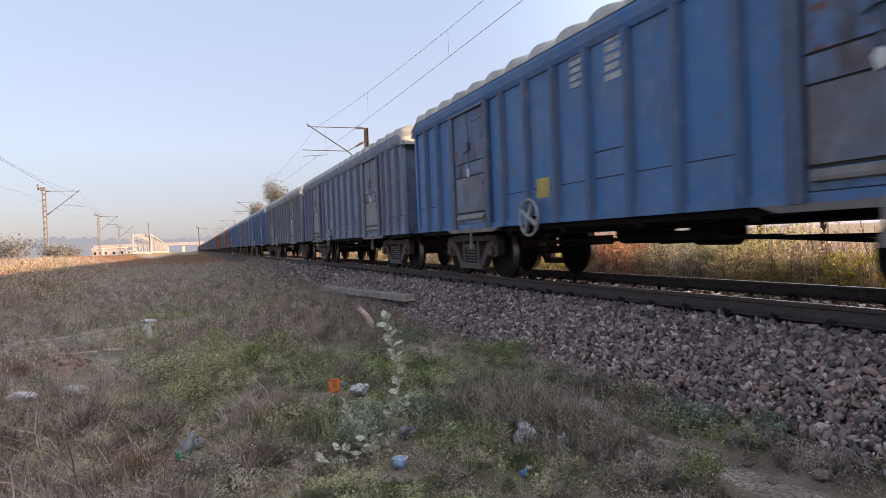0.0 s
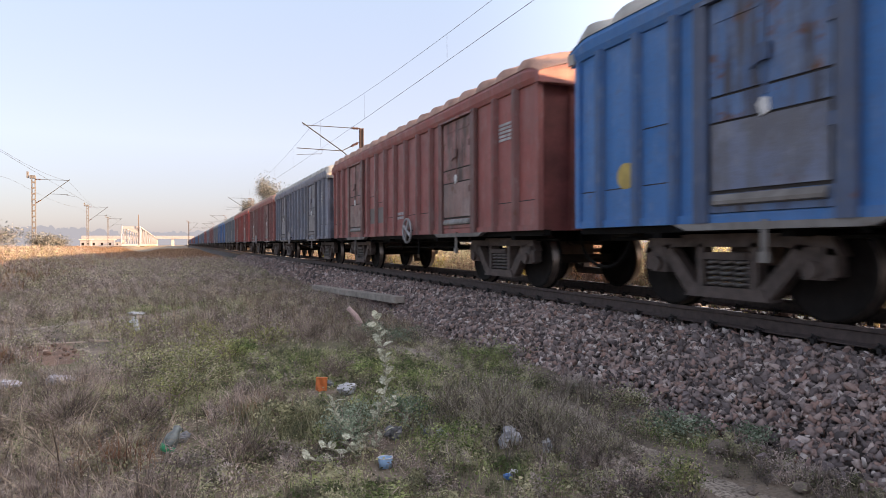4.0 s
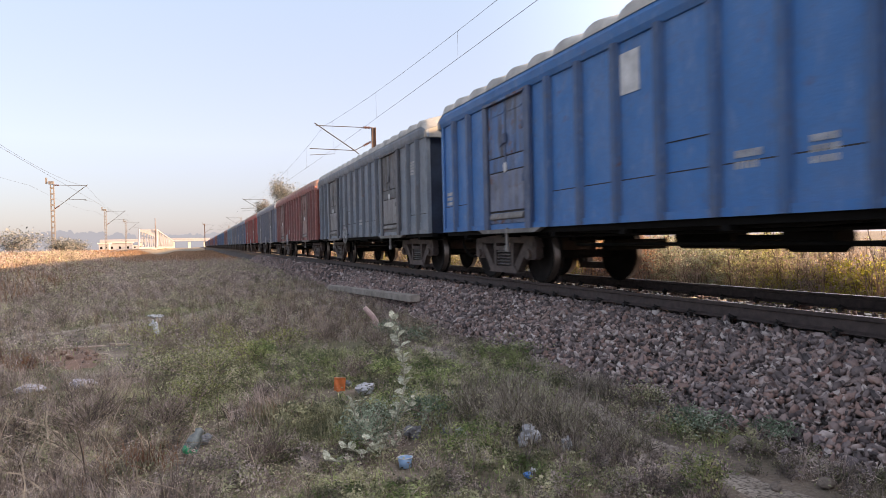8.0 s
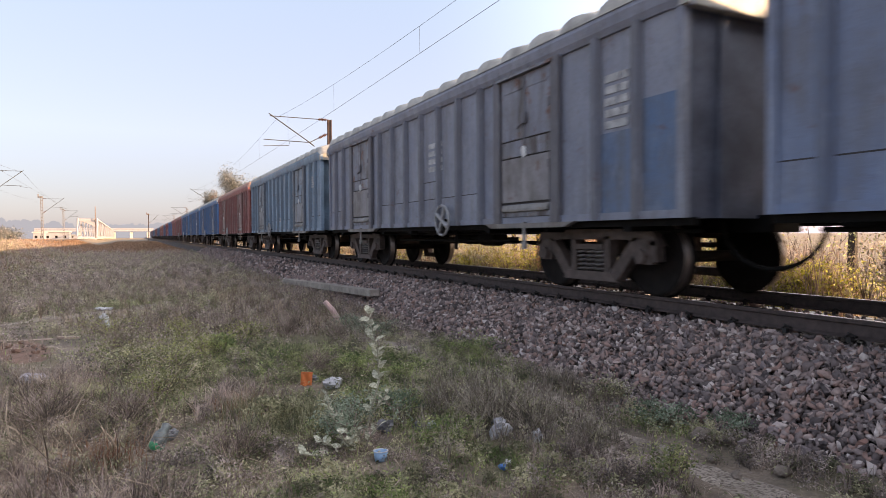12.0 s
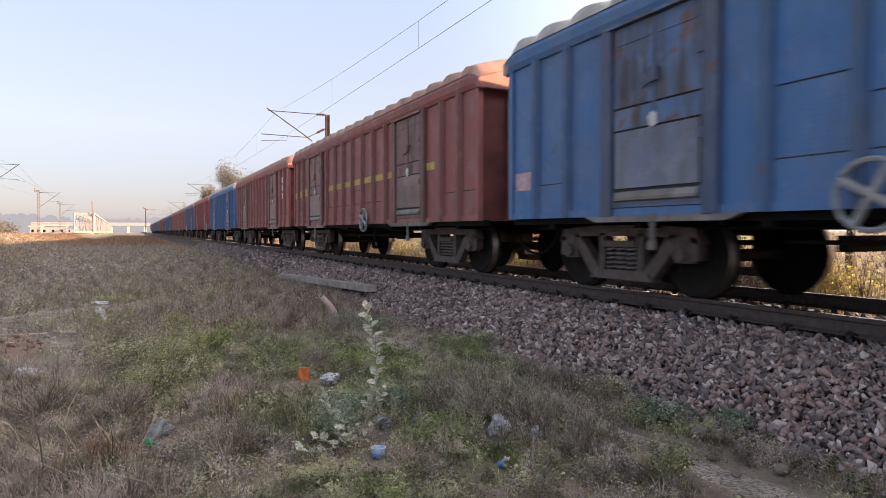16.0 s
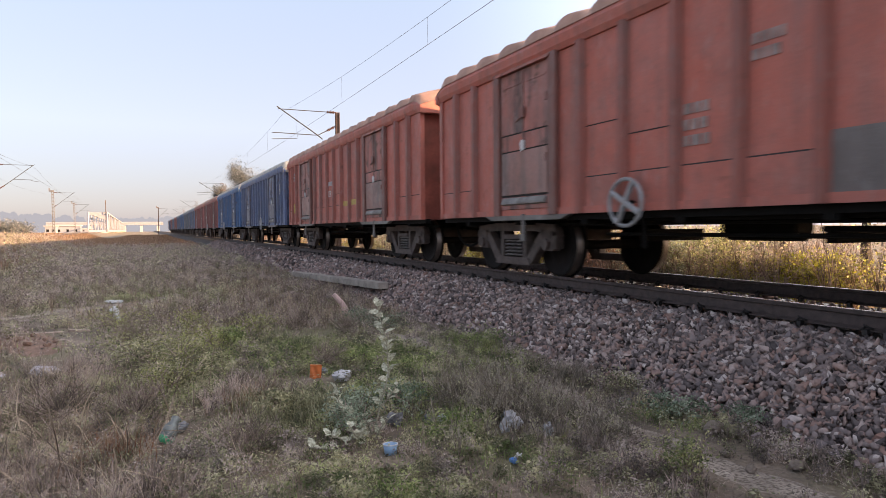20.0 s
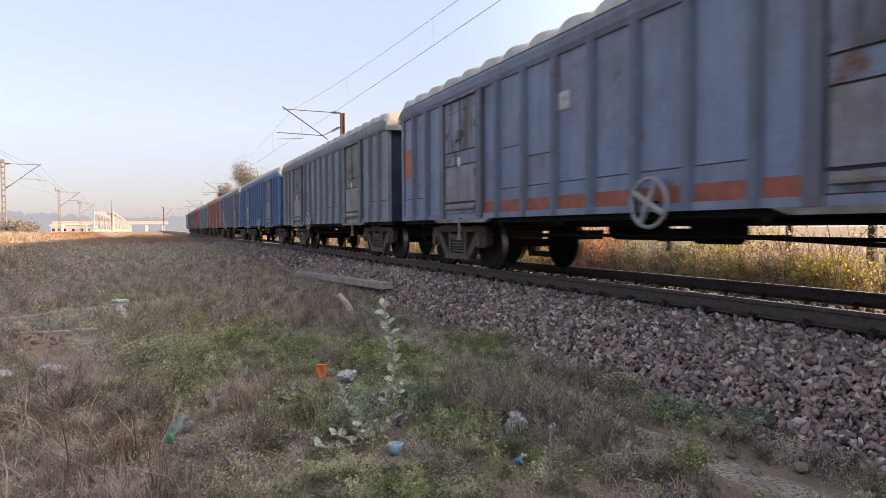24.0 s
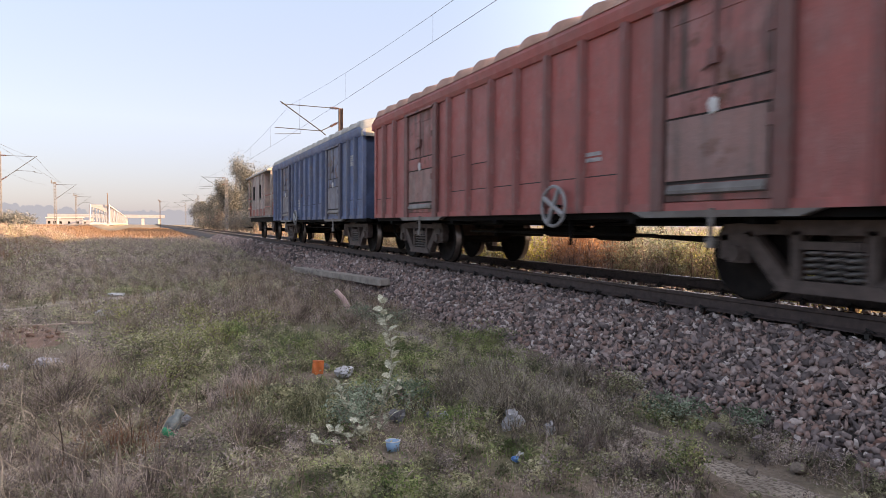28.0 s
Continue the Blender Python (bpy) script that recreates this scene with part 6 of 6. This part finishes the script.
ORANGE = plain("orange_plastic", (0.62, 0.17, 0.05), 0.45, 0, 0.15, 20)
GREEN = plain("green_plastic", (0.03, 0.28, 0.13), 0.3, 0, 0.15, 20)
SKYBLUE = plain("pale_blue_plastic", (0.22, 0.35, 0.52), 0.35, 0, 0.1, 20)
BLUEWRAP = plain("bright_blue_wrapper", (0.07, 0.20, 0.50), 0.35, 0, 0.2, 20)
BARK = plain("pale_bark", (0.36, 0.27, 0.22), 0.85, 0, 0.35, 9)
PINKSTALK = plain("pink_stalk", (0.60, 0.43, 0.40), 0.9, 0, 0.25, 9)
ROCK = plain("field_stone", (0.19, 0.15, 0.122), 0.9, 0, 0.3, 12, 0.5)


def litter():
    # a plastic tub lying open
    x, y = 1.26, 4.08
    z = float(soil(x, y))
    t = thing("plastic_tub", "small pale blue plastic tub lying in the grass", "tub", "", "", pose(x, y, z + 0.042, -4, 2, 20))
    m = M()
    n, prof = 20, ((0.0, -0.04), (0.041, -0.04), (0.051, 0.028), (0.047, 0.028), (0.038, -0.033), (0.0, -0.033))
    vs = [(r * math.cos(2 * math.pi * k / n), r * math.sin(2 * math.pi * k / n), h) for k in range(n) for r, h in prof]
    q = len(prof)
    m.add(vs, [(k * q + i, (k + 1) % n * q + i, (k + 1) % n * q + i + 1, k * q + i + 1) for k in range(n) for i in range(q - 1)])
    part("cup", m, SKYBLUE, t, "", True)
    ring = [(0.051 * math.cos(a), 0.051 * math.sin(a), 0.028) for a in [2 * math.pi * i / 20 for i in range(21)]]
    part("rim", M().tube(ring, 0.004, 6), PLASTIC, t, "white rolled rim")
    # an orange packet standing in the grass
    x, y = 1.29, 6.37
    z = float(soil(x, y))
    p = thing("snack_packet", "bright orange crumpled packet standing in the grass", "packet", "", "", pose(x, y, z, 6, 4, -15))
    m = M()
    vs, fs = [], []
    for i in range(9):
        for j in range(9):
            u, v = i / 8 - 0.5, j / 8
            vs.append((u * 0.115, 0.012 * math.sin(9 * u + 4 * v) + 0.006 * math.sin(25 * v), v * 0.135 + 0.004 * math.sin(14 * u)))
    back = [(a, b - 0.02 * math.cos((i // 9 / 8 - 0.5) * math.pi), c) for i, (a, b, c) in enumerate(vs)]
    f = [(i * 9 + j, i * 9 + j + 1, (i + 1) * 9 + j + 1, (i + 1) * 9 + j) for i in range(8) for j in range(8)]
    m.add(vs, f)
    m.add(back, [g[::-1] for g in f])
    part("packet_body", m, ORANGE, p, "", True)
    part("seal_strip", M().box(-0.058, 0.058, -0.012, 0.004, 0.128, 0.142), ORANGE, p)
    crumple("plastic_bag", "crumpled whitish plastic bag in the grass", "bag", 1.50, 6.12, 0.10, 0.07, 0.055, PALEBAG, 1, 20)
    crumple("paper_scrap", "small white crumpled scrap beside an orange packet", "litter", 1.40, 6.45, 0.05, 0.035, 0.035, DIRTYBAG, 2)
    crumple("plastic_bag", "pale lilac and white bag lying flat in dry grass", "bag", -1.29, 8.0, 0.15, 0.09, 0.05, LILAC, 3, 10)
    crumple("plastic_bag", "faded lilac bag half hidden in dry grass", "bag", -1.8, 8.0, 0.14, 0.08, 0.045, LILAC, 4, -10)
    b = thing("burst_bottle_bag", "grey bag with a bright green band slumped in straw", "bag", "", "", pose(-0.11, 5.2, float(soil(-0.11, 5.2)) + 0.08, 0, -58, 25) @ Matrix.Diagonal((0.75, 0.75, 0.75, 1)))
    m = M()
    m.lathe([(-0.13, 0.0), (-0.12, 0.045), (-0.06, 0.078), (0.05, 0.072), (0.10, 0.04), (0.15, 0.05), (0.17, 0.0)], n=14)
    part("bag_body", m, plain("murky_plastic", (0.155, 0.17, 0.165), 0.4, 0, 0.5, 18), b, "", True)
    part("green_band", M().lathe([(-0.115, 0.052), (-0.10, 0.069), (-0.05, 0.082), (-0.045, 0.077)], n=14), GREEN, b, "bright green band", True)
    crumple("paper_scrap", "small grey crumpled scrap in straw", "litter", -0.02, 5.4, 0.05, 0.035, 0.04, DIRTYBAG, 6)
    for i, (x, y, s) in enumerate(((2.30, 4.22, 0.085), (2.50, 3.98, 0.065), (2.36, 4.36, 0.07), (1.86, 4.5, 0.05), (1.78, 4.62, 0.035), (1.50, 4.62, 0.06), (2.52, 4.05, 0.05))):
        crumple("plastic_bag", "torn dirty plastic bag caught among dead weeds", "bag", x, y, s, s * 0.5, s * 0.85, (PALEBAG, PALEBAG, DIRTYBAG, PALEBAG, DIRTYBAG, DARKBAG, DIRTYBAG)[i], 10 + i, 40 * i, 0.15, 1.4)
    crumple("wrapper", "small bright blue wrapper on the ground", "litter", 1.93, 3.55, 0.035, 0.022, 0.02, BLUEWRAP, 30)
    crumple("paper_scrap", "tiny white scrap beside a blue wrapper", "litter", 2.0, 3.62, 0.04, 0.02, 0.015, PLASTIC, 31, 30)
    for i, (x, y, s) in enumerate(((3.70, 3.50, 0.085), (3.30, 2.85, 0.045), (3.42, 3.15, 0.04), (3.05, 3.9, 0.03), (3.15, 4.4, 0.035), (3.62, 2.75, 0.06), (3.85, 2.95, 0.06), (1.15, 3.85, 0.03), (1.3, 3.8, 0.025), (3.05, 6.9, 0.05), (3.75, 4.2, 0.06))):
        crumple("stone", "rounded grey-brown stone on the bare earth", "stone", x, y, s, s * 0.75, s * 0.6, ROCK, 50 + i, 37 * i, 0.4, 0.45)
    # a long precast beam on the ballast's foot
    way = Vector((3.97 - 4.42, 19.8 - 12.85, -0.54 + 0.38))
    length = way.length
    b = M().box(-0.24, 0.02, 0, length, -0.16, -0.02, 0, 0.03)
    turn = way.to_track_quat("Y", "Z").to_matrix().to_4x4()
    ob = part("concrete_beam", b, WEATHERED, None, "long weathered precast concrete beam lying on the ballast")
    ob.matrix_basis = Matrix.Translation((4.46, 12.85, -0.39)) @ turn
    tagged(ob, "", "beam")
    ob = part("board", M().box(-0.42, 0.42, -0.06, 0.06, 0, 0.03, 0, 0.01), BARK, None, "flat weathered board on bare earth", at=pose(-1.9, 11.5, float(soil(-1.9, 11.5)), 0, 2, 8))
    tagged(ob, "", "board")
    ob = part("board", M().box(-0.16, 0.16, -0.05, 0.05, 0, 0.03, 0, 0.01), BARK, None, "short broken board on bare earth", at=pose(-1.25, 11.4, float(soil(-1.25, 11.4)), 0, 2, -12))
    tagged(ob, "", "board")
    m = M()
    m.tube([(0, 0, 0), (-0.03, 0.02, 0.16), (-0.10, 0.03, 0.30), (-0.24, 0.05, 0.46)], 0.065, 9, 0, 0.045)
    tagged(part("dead_stalk", m, PINKSTALK, None, "pinkish dead fleshy stalk standing in grass", at=pose(2.97, 10.9, float(soil(2.97, 10.9)))), "", "plant")
    shrub(2.80, 2.95, 0.34, 0.30, 900, 0.012, YELLOWISH, "low bush with tiny pale yellow flowers", 401, "herb_bush")
    shrub(3.78, 4.65, 0.42, 0.26, 800, 0.013, OLIVE, "low pale green bush at the ballast's foot", 402, "herb_bush")
    shrub(3.72, 3.95, 0.55, 0.17, 1100, 0.016, SAGE, "spreading dark green herb by the ballast", 403, "herb_bush")
    shrub(4.05, 3.45, 0.35, 0.14, 600, 0.014, SAGE, "spreading dark green herb by the ballast", 404, "herb_bush")
    shrub(1.75, 5.05, 0.5, 0.22, 900, 0.015, SAGE, "soft grey-green herb in the grass", 405, "herb_bush")
    shrub(1.17, 4.52, 0.50, 0.32, 1900, 0.012, GREYSAGE, "soft grey-green herb under a tall weed", 406, "herb_bush")
    shrub(-0.05, 7.6, 1.1, 0.40, 2600, 0.014, OLIVE, "olive-green leafy weeds in a low loose clump", 410, "herb_bush", 1.2)
    shrub(0.05, 6.7, 0.7, 0.30, 1800, 0.013, OLIVE, "olive-green leafy weeds in a low loose clump", 411, "herb_bush")
    shrub(0.75, 8.6, 0.4, 0.22, 900, 0.016, FRESH, "fresh green leafy weed in grass", 412, "herb_bush")
    shrub(0.75, 5.15, 0.4, 0.26, 900, 0.018, OLIVE, "olive-green leafy weed in grass", 413, "herb_bush")
    shrub(-12.2, 69.0, 3.0, 1.6, 1600, 0.09, HAZY, "roundish bush at a mast's foot", 407, "herb_bush")
    shrub(-17.5, 74, 5.0, 2.6, 2000, 0.11, HAZY, "roundish bush beside the other line", 408, "herb_bush")
    shrub(-15, 96, 4.0, 1.8, 1600, 0.11, HAZY, "roundish bush beside the other line", 409, "herb_bush")


def dead_bush(x, y, width, height, stems, mat, label, seed):
    """A dead woody weed: many thin stalks from one root, forked twice, with short side twigs."""
    rng = np.random.default_rng(seed)
    b = thing("dead_bush", label, "shrub", "", "", pose(x, y, float(soil(x, y)) - 0.01))
    for q in range(4):
        m = M()
        for k in range(stems // 4):
            a = rng.uniform(0, 2 * math.pi)
            r, h = width * 0.5 * math.sqrt(rng.uniform(0.02, 1.0)), height * rng.uniform(0.6, 1.0)
            h *= 1.05 - 0.45 * (2 * r / width) ** 2
            foot = Vector((rng.normal(0, 0.06 * width), rng.normal(0, 0.06 * width), 0))
            tip = Vector((r * math.cos(a), r * math.sin(a), h))
            mid = foot + (tip - foot) * 0.5 + Vector((rng.normal(0, 0.02), rng.normal(0, 0.02), 0.05 * h))
            m.tube([foot, mid, tip], 0.0034, 3, 0, 0.0012)
            for j in range(5):
                u = rng.uniform(0.3, 0.95)
                s = (foot + (mid - foot) * u * 2) if u < 0.5 else mid + (tip - mid) * (u - 0.5) * 2
                e = s + Vector((rng.normal(0, 0.05), rng.normal(0, 0.05), rng.uniform(0.04, 0.13))) * (height / 0.45)
                m.tube([s, e], 0.0022, 3, 0, 0.001)
        tagged(part("brushwood", m, mat, b), "", "", "", "stuff")
    n = stems * 9
    c = np.stack([rng.normal(0, width * 0.24, n), rng.normal(0, width * 0.24, n), rng.uniform(0.05, 0.85, n) * height], 1)
    ob = cloud("withered_leaves", *leaves(rng, c, 0.009, 0.9), OLIVE, "stuff")
    ob.parent = b
    return b


for i, (x, y, w, h, n) in enumerate(((2.38, 4.5, 0.85, 0.50, 96), (2.60, 4.15, 0.7, 0.42, 72), (2.80, 3.72, 0.6, 0.34, 56), (2.15, 4.95, 0.6, 0.42, 52), (2.6, 5.1, 0.5, 0.34, 50))):
    dead_bush(x, y, w, h, n, DARKTWIG, "dark woody dead weed with upright forked stalks", 900 + i)
for i, (x, y, w, h, n) in enumerate(((1.75, 9.6, 0.7, 0.5, 70), (0.9, 9.9, 0.6, 0.45, 60), (-0.55, 9.3, 0.6, 0.42, 60), (2.35, 8.9, 0.5, 0.36, 50), (-0.35, 5.9, 0.6, 0.42, 70), (-1.0, 6.3, 0.8, 0.45, 80), (0.35, 4.6, 0.6, 0.36, 70), (1.55, 6.9, 0.5, 0.32, 50), (0.5, 12.3, 0.8, 0.5, 70), (1.6, 12.9, 0.8, 0.5, 60))):
    dead_bush(x, y, w, h, n, TWIG, "grey-brown dead weed with forked stalks", 930 + i)
for i, (x, y, w, h, n, leaf) in enumerate(((-0.40, 8.1, 0.7, 0.42, 1500, 0.011), (0.05, 7.35, 0.7, 0.42, 1500, 0.011), (0.55, 8.4, 0.6, 0.36, 1200, 0.011), (-0.15, 6.55, 0.45, 0.30, 900, 0.010), (0.4, 9.8, 0.7, 0.38, 1100, 0.012), (1.1, 9.1, 0.6, 0.34, 1000, 0.012), (-0.6, 10.6, 0.8, 0.40, 1000, 0.013))):
    shrub(x, y, w, h, n, leaf, LIME, "yellow-green leafy weed in a loose clump", 960 + i, "herb_bush", 1.15)
for i, (x, y, w, h, n) in enumerate(((1.5, 7.65, 0.7, 0.12, 1600), (2.1, 6.9, 0.8, 0.12, 2000), (2.45, 6.3, 0.5, 0.12, 1100), (3.7, 7.2, 0.8, 0.18, 1700), (1.85, 5.1, 0.5, 0.18, 1100), (1.95, 4.3, 0.4, 0.16, 800), (0.95, 3.25, 0.4, 0.10, 600), (2.95, 10.0, 0.7, 0.26, 1500), (3.2, 9.3, 0.7, 0.24, 1300))):
    shrub(x, y, w, h, n, 0.013, FRESH if i < 7 else SAGE, "low fresh green herb patch in the grass" if i < 7 else "dark green leafy herb by the ballast", 980 + i, "herb_bush", 1.1)
GREYSAGE = leafy("grey_sage", (0.16, 0.20, 0.13), (0.27, 0.32, 0.23), (0.42, 0.47, 0.36))
YELLOWISH = leafy("pale_flowers", (0.16, 0.19, 0.075), (0.25, 0.27, 0.12), (0.45, 0.42, 0.2))
litter()


def milkweed():
    """The tall pale weed: a leaning stem and side shoots with paired oval leaves."""
    rng = np.random.default_rng(5)
    t = thing("milkweed_plant", "tall pale grey-green weed with paired oval leaves", "plant", "", "", pose(1.26, 4.45, float(soil(1.26, 4.45))))
    pale = leafy("pale_leaf", (0.42, 0.42, 0.30), (0.56, 0.55, 0.42), (0.72, 0.69, 0.57), 0.7, 0.3)
    stalk = plain("pale_stalk", (0.33, 0.30, 0.23), 0.8)
    n = 5
    vs = []
    for i in range(n + 1):
        u = i / n
        w = 0.5 * math.sin(math.pi * min(1, u * 0.97 + 0.03)) ** 0.7 * 0.62
        for s in (-1, 0, 1):
            vs.append((s * w, u, -0.12 * (u - 0.35) ** 2 * 2 + 0.10 * abs(s) * w * 2))
    fs = [(i * 3 + j, i * 3 + j + 1, i * 3 + j + 4, i * 3 + j + 3) for i in range(n) for j in range(2)]
    leaf_mesh = M().add(vs, fs).mesh("leaf", pale, True)

    def shoot(path, first, step, size):
        pts = [Vector(p) for p in path]
        part("stem", M().tube(pts, 0.008, 6, 0, 0.003), stalk, t)
        lengths = [(b - a).length for a, b in zip(pts, pts[1:])]
        total, d, k = sum(lengths), first, 0
        while d < total + 0.001:
            s, i = d, 0
            while i < len(lengths) - 1 and s > lengths[i]:
                s -= lengths[i]
                i += 1
            p = pts[i] + (pts[i + 1] - pts[i]) * (s / lengths[i])
            for q in (0, 1):
                o = new("leaf", leaf_mesh)
                o.parent = t
                a = 90 * (k % 2) + 180 * q + rng.uniform(-25, 25)
                sz = size * rng.uniform(0.7, 1.2)
                o.matrix_basis = Matrix.Translation(p) @ pose(0, 0, 0, 0, 0, a) @ pose(0, 0, 0, rng.uniform(0, 75), rng.uniform(-50, 50), 0) @ Matrix.Diagonal((sz, sz, sz, 1))
            d += step * rng.uniform(0.75, 1.25)
            k += 1

    shoot([(0, 0, 0), (0.06, 0.0, 0.24), (0.13, 0.01, 0.45), (0.12, 0.01, 0.68), (0.04, 0.0, 0.99)], 0.24, 0.042, 0.082)
    shoot([(0, 0, 0.02), (-0.16, -0.03, 0.12), (-0.27, -0.05, 0.27), (-0.29, -0.05, 0.42)], 0.12, 0.046, 0.085)
    shoot([(0, 0, 0.02), (-0.25, -0.15, 0.05), (-0.42, -0.22, 0.16)], 0.10, 0.046, 0.08)
    shoot([(0.05, 0, 0.2), (0.14, 0.02, 0.28), (0.24, 0.03, 0.40)], 0.1, 0.06, 0.08)
    shoot([(0, 0, 0.0), (-0.06, -0.06, 0.12), (-0.10, -0.10, 0.2)], 0.1, 0.06, 0.06)
    shoot([(-0.3, -0.2, 0.0), (-0.42, -0.28, 0.06), (-0.55, -0.30, 0.10)], 0.05, 0.05, 0.08)
    shoot([(-0.1, -0.1, 0.0), (-0.2, -0.2, 0.1), (-0.26, -0.26, 0.2)], 0.06, 0.05, 0.08)
    shoot([(0.0, -0.05, 0.0), (0.02, -0.12, 0.1), (0.08, -0.14, 0.17)], 0.06, 0.05, 0.07)

milkweed()
RAG = crumple("torn_bag", "white torn plastic bag standing on dead weeds", "bag", -0.78, 12.3, 0.055, 0.04, 0.15, PLASTIC, 60, lobes=((0.01, -0.02, -0.05, 0.06, 0.05, 0.07), (-0.02, 0, 0.08, 0.07, 0.04, 0.05)))
crumple("paper_scrap", "flat white scrap lying beside the bare earth track", "litter", -0.93, 15.2, 0.17, 0.06, 0.035, PLASTIC, 61)
for i, (x, y, s) in enumerate(((-1.5, 9.9, 0.05), (-1.75, 10.1, 0.06), (-1.6, 10.5, 0.045), (-1.95, 10.6, 0.07), (-2.1, 11.0, 0.05), (-1.45, 10.3, 0.04), (-1.85, 11.2, 0.05))):
    crumple("earth_clod", "clod of reddish dry earth", "clod", x, y, s, s * 0.8, s * 0.6, RED_SOIL, 70 + i, 50 * i, 0.4, 0.6)


# ---- what moves ----
def motions():
    times = [0.5 * i for i in range(57)]
    for w, y in TRAIN:
        walk(w, [(t, pose(XC, y - run(t), 0)) for t in times])
    z = float(soil(-0.78, 12.3))
    up, down = pose(-0.78, 12.3, z + 0.15), pose(-1.0, 12.36, z + 0.05, 0, -75, 20)
    walk(RAG, [(0, up), (24.2, up), (24.6, pose(-0.88, 12.33, z + 0.11, 0, -40, 10)), (25.0, down), (28, down)])
    lead = WHEELSETS[0]
    walk(lead, [(i / FPS, pose(0, 0, 0, math.degrees(run(i / FPS) / 0.478))) for i in range(28 * FPS + 1)])
    for o in WHEELSETS[1:]:
        o.rotation_mode = "QUATERNION"
        o.animation_data_create()
        o.animation_data.action = lead.animation_data.action
        o.animation_data.action_slot = lead.animation_data.action_slot


motions()
